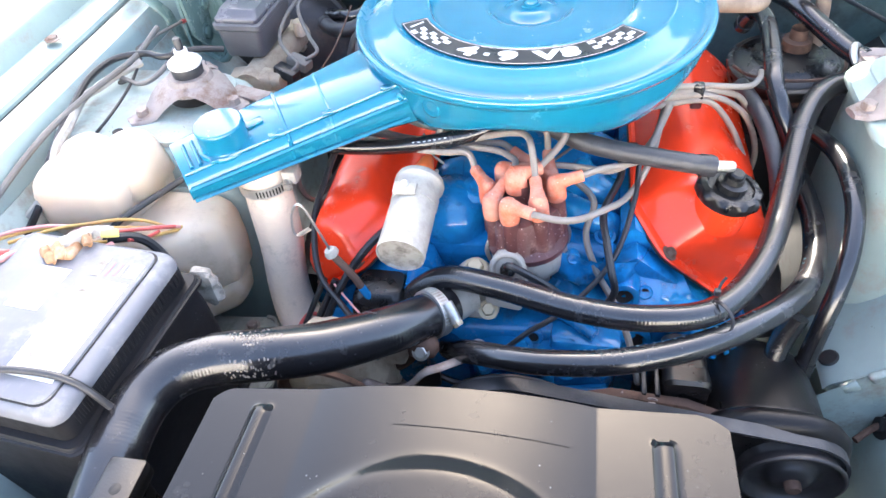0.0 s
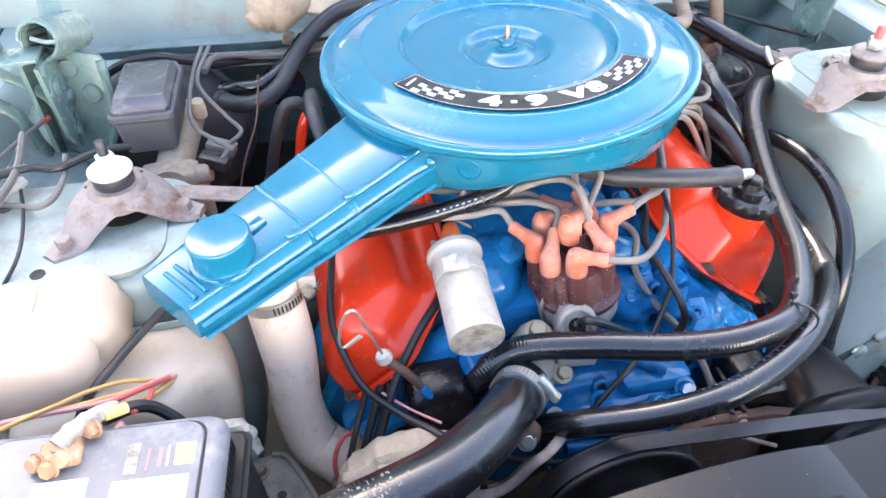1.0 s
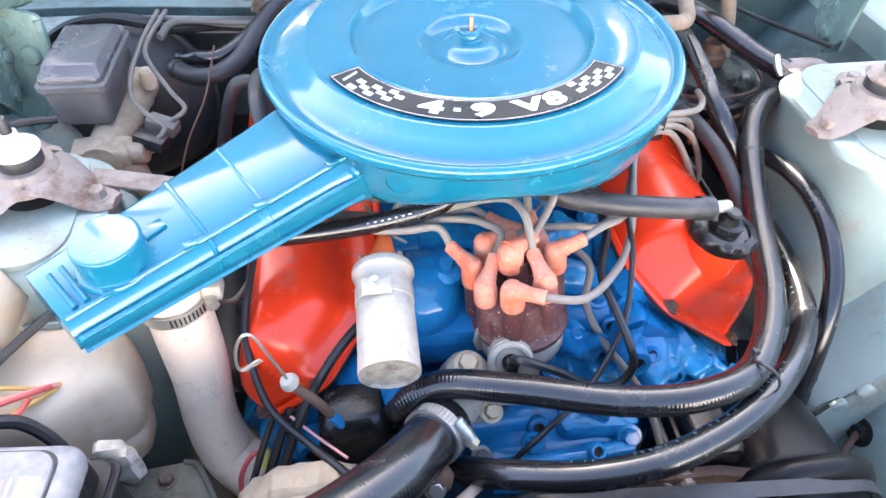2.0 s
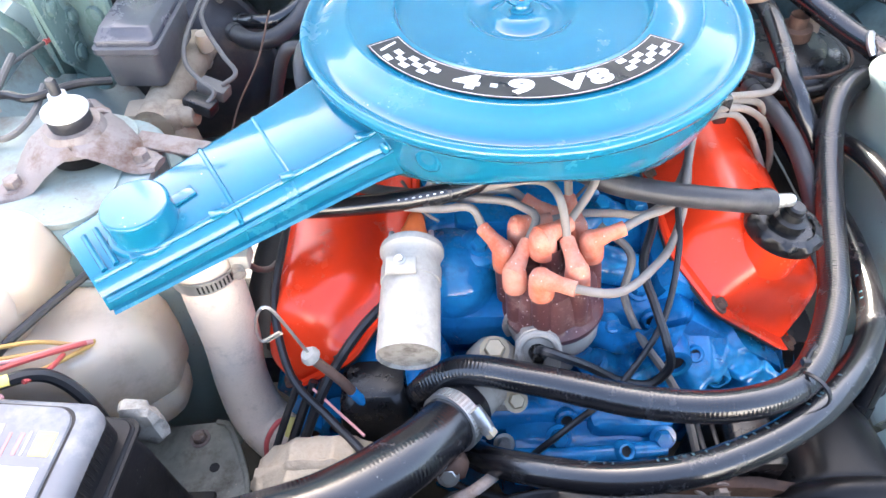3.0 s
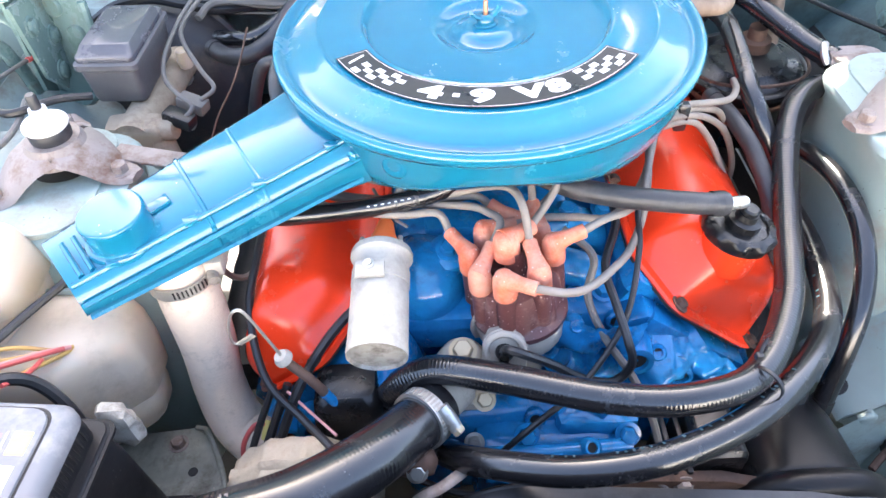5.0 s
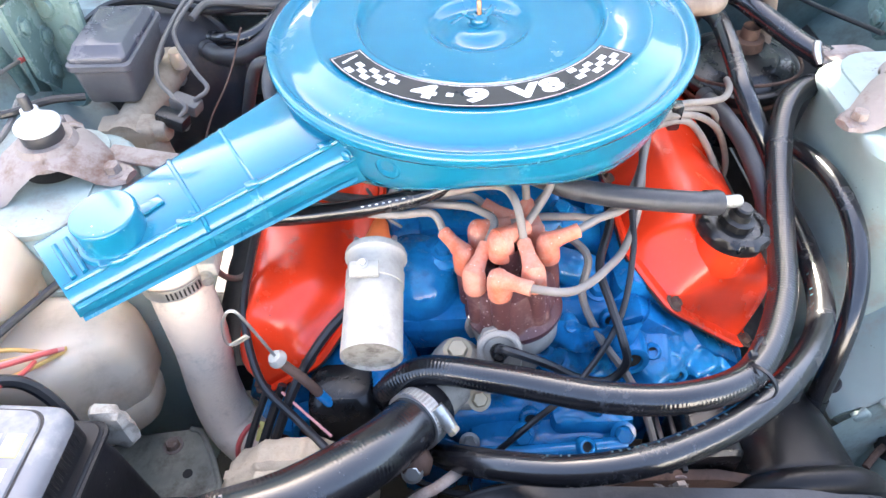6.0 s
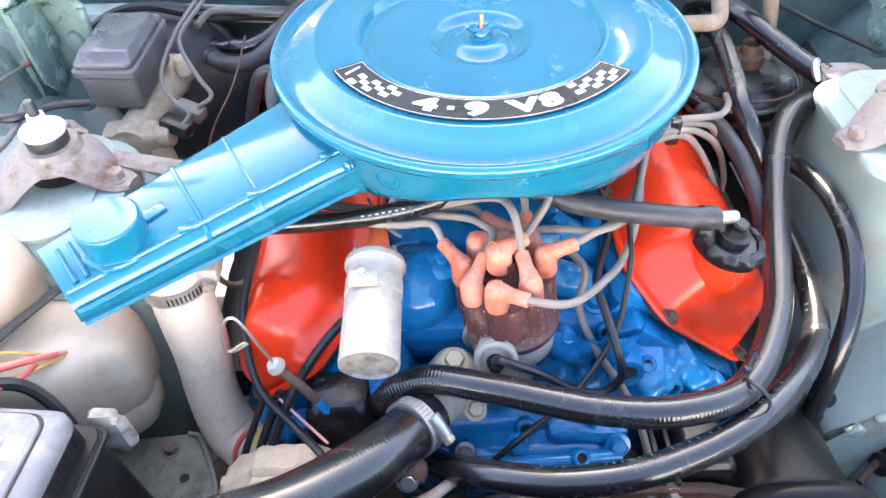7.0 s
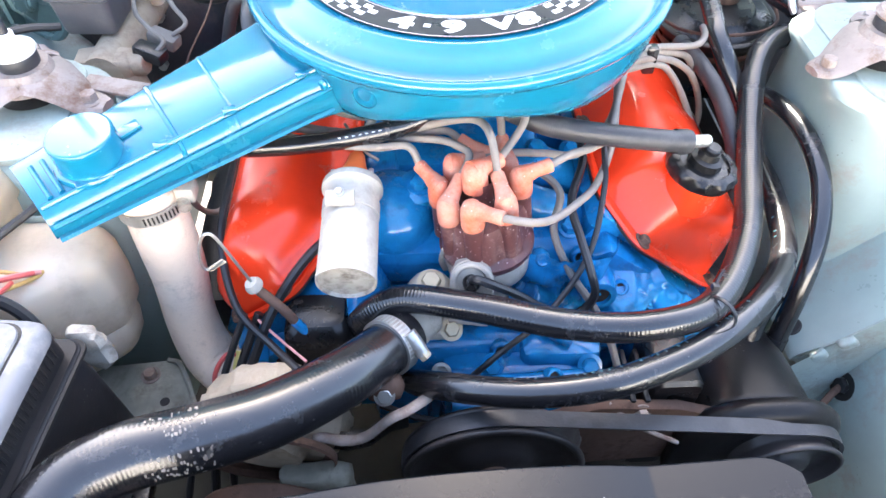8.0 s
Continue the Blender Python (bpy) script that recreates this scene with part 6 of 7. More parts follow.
for pts in ([(-0.362, 0.262, 0.90), (-0.372, 0.200, 0.895), (-0.376, 0.130, 0.888), (-0.372, 0.095, 0.876), (-0.350, 0.065, 0.872), (-0.335, 0.055, 0.862), (-0.345, 0.045, 0.852)],
            [(-0.352, 0.262, 0.90), (-0.366, 0.195, 0.894), (-0.362, 0.160, 0.888), (-0.334, 0.115, 0.872), (-0.318, 0.095, 0.860), (-0.334, 0.082, 0.852)]):
    bw = thing("brake_wire", "bent dusty wire beside the brake reservoir", "wire", "wires", at=pts[0])
    part("wire", tube(pts, 0.0029, 8, 8), WIRE_GREY, bw)
part("end_cap", lathe([(0.009, 0.0), (0.010, 0.012), (0.008, 0.024), (0.0, 0.026)], frame_at((-0.374, 0.178, 0.842), (0, -0.1, 1)), 18), CREAM, bw, "cream plastic cap")
wire([(-0.290, 0.20, 0.88), (-0.300, 0.13, 0.852), (-0.320, 0.08, 0.826), (-0.335, 0.05, 0.79)], 0.0013, BROWN_GRIME, "thin brown brake pipe")
single("grommet", lathe([(0.036, 0.0), (0.034, 0.006), (0.012, 0.008), (0.0, 0.008)], frame_at((-0.262, 0.338, 0.79), (0, -1, 0.05)), 28), RUBBER, "round black rubber grommet in the firewall", "grommet")

# harness along the firewall and hoses that hang from it
hr = "taped black wiring harness along the firewall"
wire([(-0.57, 0.18, 0.78), (-0.535, 0.24, 0.825), (-0.475, 0.285, 0.862), (-0.40, 0.300, 0.866), (-0.30, 0.305, 0.858), (-0.20, 0.305, 0.862), (-0.08, 0.31, 0.875)], 0.0075, WIRE_GREY, hr, "harness")
wire([(-0.52, 0.25, 0.84), (-0.44, 0.292, 0.873), (-0.35, 0.296, 0.868), (-0.26, 0.295, 0.858), (-0.16, 0.290, 0.868), (-0.08, 0.29, 0.885)], 0.0045, WIRE_BLACK, hr, "harness")
wire([(-0.365, 0.245, 0.872), (-0.345, 0.280, 0.876), (-0.27, 0.290, 0.866), (-0.19, 0.285, 0.868), (-0.14, 0.27, 0.88)], 0.0050, WIRE_GREY, hr, "harness")
wire([(-0.40, 0.290, 0.860), (-0.33, 0.296, 0.852), (-0.24, 0.298, 0.848), (-0.15, 0.300, 0.860)], 0.0036, WIRE_BLACK, hr, "harness")
hose("vacuum_hose", [(-0.350, 0.225, 0.838), (-0.322, 0.195, 0.842), (-0.292, 0.188, 0.848), (-0.262, 0.210, 0.858), (-0.238, 0.245, 0.878), (-0.200, 0.275, 0.905), (-0.15, 0.29, 0.925), (-0.05, 0.27, 0.94)], 0.0115, RUBBER_GREY, "faded black hose from the brake booster")
hose("vacuum_hose", [(-0.345, 0.245, 0.842), (-0.318, 0.228, 0.850), (-0.292, 0.226, 0.852), (-0.262, 0.244, 0.862), (-0.22, 0.29, 0.885)], 0.0095, RUBBER, "black hose beside the booster")
hose("vacuum_hose", [(-0.300, 0.12, 0.75), (-0.284, 0.12, 0.81), (-0.265, 0.12, 0.864), (-0.250, 0.12, 0.877), (-0.234, 0.122, 0.868), (-0.224, 0.126, 0.835), (-0.22, 0.13, 0.79)], 0.0078, RUBBER_GREY, "faded hose bent in an arch behind the snorkel")
single("oil_breather", tube([(-0.252, 0.124, 0.790), (-0.246, 0.128, 0.820), (-0.240, 0.132, 0.838), (-0.232, 0.136, 0.850)], 0.0072, 14, 5), RED, "orange-red breather pipe behind the snorkel", "pipe")
for k in range(3):
    wire([(-0.10, 0.305, 0.885 + 0.006 * k), (0.02, 0.31, 0.884), (0.14, 0.312, 0.886 - 0.004 * k), (0.25, 0.31, 0.884)], 0.005, WIRE_BLACK, hr, "harness")
single("harness_clip", box((-0.008, -0.004, 0), (0.008, 0.004, 0.02), 0.002, 2, Matrix.Translation((-0.246, 0.318, 0.866)) @ pose(0, 0, 0, 0, 20, 10)), RUSTY, "small brown clip on the firewall ledge", "clip")

wire([(-0.5538, 0.255, 0.8134), (-0.5334, 0.262, 0.8455), (-0.5051, 0.264, 0.8687), (-0.4728, 0.266, 0.885), (-0.4304, 0.268, 0.89), (-0.3876, 0.27, 0.8797), (-0.3481, 0.28, 0.8657), (-0.2971, 0.3, 0.8571)], 0.0062, WIRE_BLACK, "black taped loom arching over the brake booster", "harness")

# harness over the left guard
wire([(-0.6, -0.3, 0.79), (-0.56, -0.258, 0.846), (-0.565, -0.228, 0.862), (-0.568, -0.178, 0.882), (-0.581, -0.102, 0.893), (-0.588, -0.05, 0.896), (-0.578, -0.004, 0.896), (-0.54, 0.013, 0.896), (-0.506, 0.004, 0.897), (-0.47, 0.03, 0.895), (-0.44, 0.05, 0.885)], 0.0046, WIRE_BLACK, "black taped loom along the inner guard", "harness")
wire([(-0.58, -0.26, 0.83), (-0.544, -0.244, 0.866), (-0.562, -0.189, 0.88), (-0.566, -0.15, 0.886), (-0.58, -0.094, 0.888), (-0.571, -0.064, 0.888), (-0.562, -0.031, 0.888), (-0.544, 0.002, 0.888)], 0.0060, TAPE, "pale cloth-taped wire along the inner guard", "harness")
wire([(-0.62, -0.42, 0.78), (-0.612, -0.33, 0.84), (-0.59, -0.20, 0.882), (-0.568, -0.10, 0.896), (-0.55, 0.0, 0.896), (-0.56, 0.09, 0.895)], 0.0040, WIRE_GREY, "dusty wire along the inner guard", "harness")
wire([(-0.5046, 0.0335, 0.893), (-0.5014, -0.0037, 0.889), (-0.5074, -0.0353, 0.886), (-0.5217, -0.0475, 0.885), (-0.5455, -0.0379, 0.884), (-0.560, -0.030, 0.882)], 0.0034, WIRE_GREY, "short dark wire on the shock tower")

wire([(-0.555, 0.02, 0.884), (-0.535, -0.05, 0.884), (-0.525, -0.12, 0.884), (-0.540, -0.16, 0.87)], 0.0020, WIRE_BLACK, "thin black wire on the shock tower")
wire([(-0.640, 0.03, 0.850), (-0.5932, 0.10, 0.8665), (-0.5745, 0.13, 0.8704), (-0.5576, 0.162, 0.8706)], 0.0026, WIRE_GREY, "grey wire with a red end")
single("wire_end", tube([(-0.5600, 0.157, 0.8706), (-0.5576, 0.162, 0.8706), (-0.5545, 0.168, 0.8708)], 0.0036, 8, 3), WIRE_RED, "red plastic wire end", "wire end")

# relays and fuse plugs beside the battery
fb = thing("fuse_block", "black fuse block with red and blue plugs beside the battery", "fuse block", at=(-0.55, -0.47, 0.8))
part("block", box((-0.585, -0.50, 0.76), (-0.525, -0.415, 0.842), 0.006), PLASTIC_BLACK, fb)
part("cover", box((-0.580, -0.442, 0.843), (-0.530, -0.410, 0.862), 0.006), PLASTIC_BLACK, fb)
for k, m_ in enumerate((WIRE_RED, WIRE_BLUE, WIRE_RED, WIRE_BLUE)):
    part("plug", box((-0.528, -0.490 + k * 0.018, 0.835), (-0.512, -0.478 + k * 0.018, 0.858), 0.003), m_, fb)
for k, (m_, dx) in enumerate(((WIRE_PINK, 0.0), (WIRE_RED, 0.012), (WIRE_GREEN, -0.01), (WIRE_PINK, 0.024), (WIRE_RED, -0.02))):
    wire([(-0.545 + dx, -0.425, 0.855), (-0.550 + dx, -0.395, 0.885 - 0.004 * k), (-0.530 + dx, -0.365, 0.878), (-0.525 + dx * 0.5, -0.345, 0.85), (-0.53, -0.335, 0.80)], 0.0034, m_, "thin coloured wire at the fuse block")
single("wire_tape", roughen(tube([(-0.61, -0.385, 0.862), (-0.585, -0.360, 0.880), (-0.565, -0.335, 0.892)], 0.012, 12, 4), 0.003, 90), TAPE, "pale taped bundle of wires at the guard", "wire bundle")

# ---- firewall fittings ----
wm = thing("wiper_motor", "dusty beige wiper motor on the cowl", "wiper motor", at=(-0.26, 0.35, 0.93))
mm = frame_at((-0.228, 0.322, 0.944), (-0.80, -0.55, -0.32))
part("can", lathe([(0.0, -0.01), (0.036, -0.008), (0.038, 0.0), (0.038, 0.048), (0.035, 0.054), (0.026, 0.058), (0.024, 0.066), (0.014, 0.070), (0.012, 0.080), (0.0, 0.082)], mm, 36), TAN_IRON, wm)
part("gearbox", lathe([(0.046, -0.02), (0.048, 0.0), (0.044, 0.018), (0.030, 0.024), (0.0, 0.025)], frame_at((-0.188, 0.328, 0.950), (-0.1, -0.9, 0.45)), 32), CAST_GREY, wm)
part("plate", castbox((-0.15, 0.345, 0.915), (-0.105, 0.375, 0.965), 0.006, 2, 0.003, 60), CAST_GREY, wm)
for at in ((-0.135, 0.342, 0.950), (-0.118, 0.342, 0.930)):
    part("screw", hexbolt(at, (0, -1, 0.2), 0.006, 0.006, 0.008), RUSTY, wm)


def sticker(x0, x1, z0, z1, header, label):
    def y_at(z):
        return 0.3715 + (z - 0.876) * 0.135 - 0.0030
    t = thing("sticker", label, "sticker", "cowl stickers", at=((x0 + x1) / 2, y_at(z0), z0))
    part("paper", sheet([[(x, y_at(z) - 0.0035, z) for x in (x0, x1)] for z in (z0, z1)], 0.0004), STICKER_PAPER, t)
    if header:
        part("header", sheet([[(x, y_at(z) - 0.0043, z) for x in (x0, x1)] for z in (z1 - 0.022, z1)], 0.0002), FADED_RED, t)
    n_ = 5 if x0 < 0.2 else 0
    for k in range(n_):
        z = z0 + 0.006 + k * (z1 - z0 - (0.03 if header else 0.012)) / n_
        part("text_bar", sheet([[(x, y_at(zz) - 0.0042, zz) for x in (x0 + 0.006, x1 - 0.012 - 0.006 * (k % 3))] for zz in (z, z + 0.0022)], 0.0001), BODY, t)


sticker(-0.070, 0.036, 0.925, 0.995, True, "white paper sticker with a red header on the cowl")
sticker(0.068, 0.168, 0.930, 0.992, False, "faded white paper sticker on the cowl")
sticker(0.280, 0.372, 0.925, 0.975, False, "white paper sticker on the cowl")
sticker(0.382, 0.470, 0.930, 0.977, False, "white paper sticker on the cowl")


def hood_hinge(s, x, y, z):
    t = thing("hood_hinge", "green painted bonnet hinge with a coil spring", "bonnet hinge", "bonnet hinges", at=(x, y, z))
    ax = Vector((-s * 0.25, 0.92, -0.26)).normalized()
    fm = frame_at((x, y, z), ax)
    sp = [fm @ Vector((0.0225 * math.cos(2 * math.pi * k / 14), 0.0225 * math.sin(2 * math.pi * k / 14), -0.004 + 0.085 * k / 308)) for k in range(308)]
    part("spring", tube(sp, 0.0022, 6, 1), HINGE_GREEN, t, "tightly wound coil spring")
    part("spring_core", lathe([(0.0222, 0.0), (0.0222, 0.08), (0.0206, 0.08), (0.0206, 0.0)], fm, 32), HINGE_GREEN, t)
    # Black plug that paints the shade inside the coil.
    part("bore_shade", lathe([(0.0204, 0.012), (0.0204, 0.06), (0.0, 0.061)], fm, 32), GREASE_AND_SHADE, t, "black plug painted as the shade inside the spring")
    part("hook", tube([fm @ Vector((-0.022, 0, -0.004)), fm @ Vector((-0.012, 0.0, -0.008)), fm @ Vector((0.004, 0.004, -0.008))], 0.0026, 8, 4), HINGE_GREEN, t)
    part("hook", tube([fm @ Vector((0.022, 0, 0.080)), fm @ Vector((0.028, 0.0, 0.086)), fm @ Vector((0.030, 0.0, 0.096))], 0.0026, 8, 4), HINGE_GREEN, t)
    part("bracket", loft([[Vector((x + s * d, y + p, z + q)) for p, q in ((-0.045, -0.015), (0.01, -0.02), (0.045, -0.05), (0.03, -0.12), (-0.005, -0.145), (-0.035, -0.11))] for d in (-0.002, 0.003)]), HINGE_GREEN, t)
    part("bracket", loft([[Vector((x + s * d, y + p, z + q)) for p, q in ((0.0, -0.03), (0.05, -0.04), (0.07, -0.09), (0.03, -0.17), (0.0, -0.15))] for d in (0.030, 0.035)]), HINGE_GREEN, t)
    part("shelf", box((min(x, x + s * 0.055), y - 0.035, z - 0.012), (max(x, x + s * 0.055), y + 0.005, z - 0.008), 0.001), HINGE_GREEN, t)
    part("arm", loft([[Vector((x + s * 0.048 + a, y + p, z + q)) for a, p in ((-0.003, -0.012), (0.003, -0.012), (0.003, 0.012), (-0.003, 0.012))] for q in (-0.02, 0.1, 0.34)]), HINGE_GREEN, t)
    part("arm", tube([(x, y + 0.05, z - 0.03), (x - s * 0.005, y + 0.10, z + 0.06), (x - s * 0.01, y + 0.16, z + 0.20), (x - s * 0.01, y + 0.22, z + 0.34)], 0.014, 8, 5, flat=0.35), HINGE_GREEN, t)
    for p, q in ((-0.02, -0.05), (0.015, -0.08), (0.0, -0.12), (0.035, -0.06)):
        part("bolt", hexbolt((x - s * 0.002, y + p, z + q), (-s, 0, 0), 0.010, 0.006, 0.013), HINGE_GREEN, t)
    return t


hinge_l = hood_hinge(-1, -0.526, 0.160, 0.974)
hpm = Matrix.Translation((-0.520, 0.186, 0.880)) @ Matrix.Rotation(radians(-14), 4, "Z") @ Matrix.Rotation(radians(84), 4, "X")
part("rivet_plate", prism(rpoly([(-0.050, -0.070), (0.012, -0.082), (0.046, -0.030), (0.050, 0.060), (-0.020, 0.072), (-0.055, 0.020)], 0.010), -0.003, 0.003, hpm, 0.001), HINGE_GREEN, hinge_l)
part("folded_edge", roughen(tube([hpm @ Vector(p) for p in ((0.048, 0.055, 0.004), (0.047, -0.02, 0.006), (0.014, -0.080, 0.006), (-0.03, -0.076, 0.004))], 0.006, 8, 6), 0.002, 60), HINGE_GREEN, hinge_l)
for row in ([(-0.600, 0.170, 0.945), (-0.5822, 0.172, 0.930), (-0.5571, 0.174, 0.9055), (-0.5367, 0.176, 0.872)], [(-0.650, 0.172, 0.925), (-0.612, 0.166, 0.905), (-0.5874, 0.165, 0.880), (-0.5786, 0.170, 0.838), (-0.570, 0.172, 0.80)]):
    part("link_arm", roughen(tube(row, 0.011, 12, 6, flat=0.45), 0.003, 50), HINGE_GREEN, hinge_l, "glossy bent link arm")
for px, pz in ((0.005, 0.045), (-0.020, 0.010), (0.026, 0.012), (-0.018, -0.042)):
    part("rivet", lathe([(0.0125, 0.003), (0.0125, 0.006), (0.0105, 0.0085), (0.0, 0.0092)], hpm @ Matrix.Translation((px, pz, 0)), 24), HINGE_GREEN, hinge_l)
hood_hinge(1, 0.522, 0.160, 1.000)

can = thing("charcoal_canister", "round black canister behind the valve cover", "canister", at=(0.30, 0.12, 0.78))
cmx = frame_at((0.350, 0.142, 0.752), (-0.05, -0.05, 1))
part("shell", lathe([(0.066, 0.0), (0.068, 0.05), (0.069, 0.074), (0.0755, 0.077), (0.0765, 0.081), (0.0755, 0.085), (0.071, 0.087), (0.068, 0.0865), (0.062, 0.091), (0.050, 0.093), (0.046, 0.097), (0.020, 0.099), (0.0, 0.0995)], cmx, 56), BLACK_STEEL, can)
part("wire_bail", tube([cmx @ Vector((0.074 * math.cos(a), 0.074 * math.sin(a), 0.092 + 0.012 * math.sin(a) ** 2)) for a in (3.4, 3.8, 4.2, 4.6, 5.0, 5.4, 5.8, 6.2)], 0.0022, 8, 6), BROWN_GRIME, can)
part("strap", lathe([(0.0715, 0.060), (0.0725, 0.062), (0.0725, 0.066), (0.0715, 0.068)], cmx, 48), BROWN_GRIME, can)
part("outlet", lathe([(0.020, 0.098), (0.019, 0.112), (0.012, 0.114), (0.011, 0.128)], cmx @ Matrix.Translation((0.012, 0.015, 0)), 20), BROWN_GRIME, can)
single("heater_spigot", lathe([(0.014, 0.0), (0.014, 0.02), (0.0, 0.021)], frame_at((0.410, 0.068, 0.876), (0.8, -0.4, 0.1)), 18), RUSTY, "rusty pipe stub at the shock tower", "pipe stub")
single("hose_clamp", tube([(0.408, 0.088, 0.890), (0.402, 0.080, 0.894), (0.400, 0.070, 0.888), (0.404, 0.062, 0.880)], 0.0045, 8, 4), STEEL, "small steel wire clamp", "hose clamp", "hose clamps")
single("tower_ear", prism(rrect(0.436, 0.066, 0.030, 0.018, 0.017, 6), 0.886, 0.890, bevel=0.001), RUSTY, "oval rusty plate on the shock tower", "plate")
single("cable_grommet", lathe([(0.013, 0.0), (0.012, 0.005), (0.004, 0.008), (0.0, 0.008)], frame_at((0.432, 0.338, 0.855), (0, -1, 0.1)), 24), RUBBER, "black rubber grommet in the firewall", "grommet")
wire([(0.432, 0.335, 0.855), (0.452, 0.25, 0.868), (0.470, 0.175, 0.880), (0.490, 0.10, 0.893)], 0.0032, WIRE_BLACK, "straight black cable from the firewall to the shock tower")

# right guard details
single("guard_bolt", hexbolt((0.4565, -0.268, 0.582), (-1, 0, 0.3), 0.010, 0.008, 0.018), GREASE_AND_SHADE, "black rubber-capped bolt in the guard", "bolt")
wire([(0.452, -0.269, 0.583), (0.438, -0.278, 0.583), (0.420, -0.292, 0.580)], 0.0042, BROWN_GRIME, "tan rod end at the guard")
single("guard_hole", lathe([(0.0, 0.0), (0.010, 0.0), (0.012, -0.002)], frame_at((0.3850, -0.220, 0.6445), (-0.56, 0.0, 0.83)), 20), GREASE_AND_SHADE, "dark round hole in the guard", "hole")

# ---- front: power steering pump, pulleys, belt, alternator, shroud ----
ps = thing("power_steering_pump", "black power steering pump with a rolled seam", "power steering pump", at=(0.28, -0.31, 0.68))
def ps_ring(y, x0, x1, z0, z1, r):
    return [Vector((x, y, z)) for x, z in rrect((x0 + x1) / 2, (z0 + z1) / 2, (x1 - x0) / 2, (z1 - z0) / 2, r, 8)]


part("reservoir", loft([ps_ring(-0.350, 0.222, 0.356, 0.55, 0.702, 0.050), ps_ring(-0.335, 0.221, 0.357, 0.55, 0.700, 0.052), ps_ring(-0.285, 0.224, 0.357, 0.55, 0.694, 0.055), ps_ring(-0.250, 0.228, 0.355, 0.55, 0.688, 0.056),
                        ps_ring(-0.236, 0.232, 0.350, 0.55, 0.682, 0.055), ps_ring(-0.226, 0.240, 0.342, 0.56, 0.672, 0.050), ps_ring(-0.222, 0.252, 0.330, 0.57, 0.658, 0.038)]), GLOSS_BLACK, ps, smooth=180)
part("rim", loft([ps_ring(-0.343, 0.219, 0.360, 0.54, 0.704, 0.054), ps_ring(-0.346, 0.213, 0.367, 0.54, 0.711, 0.060), ps_ring(-0.351, 0.208, 0.372, 0.54, 0.716, 0.064), ps_ring(-0.358, 0.206, 0.375, 0.54, 0.718, 0.066), ps_ring(-0.366, 0.208, 0.372, 0.54, 0.715, 0.064), ps_ring(-0.372, 0.215, 0.365, 0.545, 0.708, 0.058), ps_ring(-0.374, 0.234, 0.345, 0.56, 0.688, 0.045)]), GLOSS_BLACK, ps, "rolled front rim", smooth=180)
part("filler_body", loft([ps_ring(-0.338, 0.176, 0.222, 0.55, 0.724, 0.010), ps_ring(-0.334, 0.174, 0.224, 0.55, 0.728, 0.010), ps_ring(-0.270, 0.176, 0.222, 0.55, 0.724, 0.010), ps_ring(-0.262, 0.182, 0.216, 0.56, 0.716, 0.010)]), BLACK_STEEL, ps, "black bracket casting beside the can")
for x in (0.152, 0.166):
    part("fin", box((x, -0.345, 0.58), (x + 0.006, -0.285, 0.712), 0.002), BLACK_STEEL, ps)
part("neck", tube([(0.305, -0.262, 0.68), (0.312, -0.248, 0.705), (0.322, -0.238, 0.735)], 0.0125, 16, 5), RUBBER, ps)
part("bolt", hexbolt((0.163, -0.350, 0.700), (0, -1, 0.3), 0.007, 0.008, 0.010), RUSTY, ps)

PUL = "belt pulleys"
def pulley(name, c, r, label, mat_):
    t = thing(name, label, "pulley", PUL, at=c)
    m = frame_at(c, (0, -1, 0))
    part("sheave", lathe([(r * 0.80, -0.014), (r, -0.013), (r, -0.010), (r * 0.90, -0.002), (r * 0.90, 0.002), (r, 0.010), (r, 0.013), (r * 0.94, 0.014), (r * 0.91, 0.011), (r * 0.87, 0.005), (r * 0.78, 0.002), (r * 0.60, 0.001), (r * 0.50, 0.003), (r * 0.43, 0.008), (r * 0.36, 0.011), (r * 0.20, 0.013), (0, 0.013)], m, 64), mat_, t, smooth=180)
    part("hub", lathe([(r * 0.16, 0.012), (r * 0.16, 0.020), (r * 0.13, 0.022), (0, 0.022)], m, 24), BROWN_GRIME, t)
    return t


FP, PP = Vector((0.018, -0.376, 0.662)), Vector((0.312, -0.382, 0.648))
pulley("fan_pulley", FP, 0.088, "large dark fan pulley with a belt", PULLEY_DARK)
pulley("pump_pulley", PP, 0.053, "dark brown power steering pulley", PULLEY_DARK)


def belt(c0, r0, c1, r1, section):
    """A band round two pulleys whose axes run along y; section gives its height and width."""
    d = Vector((c1.x - c0.x, 0, c1.z - c0.z))
    base = math.atan2(d.z, d.x)
    off = math.acos((r0 - r1) / d.length)
    path = []
    for k in range(25):
        a = base + off + (2 * math.pi - 2 * off) * k / 24
        path.append((c0.x + r0 * math.cos(a), c0.y, c0.z + r0 * math.sin(a), a))
    for k in range(25):
        a = base - off + 2 * off * k / 24
        path.append((c1.x + r1 * math.cos(a), c1.y, c1.z + r1 * math.sin(a), a))
    secs = []
    for x, y, z, a in path:
        n_ = Vector((math.cos(a), 0, math.sin(a)))
        p = Vector((x, y, z))
        secs.append([p + n_ * h + Vector((0, w, 0)) for h, w in section])
    return loft(secs + [secs[0]], caps=False)


bl = thing("drive_belt", "worn grey drive belt round the fan pulley", "drive belt", at=FP)
BC = Vector((PP.x, FP.y, PP.z))
part("outer_band", belt(FP, 0.086, BC, 0.054, ((0.0, -0.0070), (0.0035, -0.0078), (0.004, 0.0), (0.0035, 0.0078), (0.0, 0.0070))), RUBBER_GREY, bl, "grey woven back")
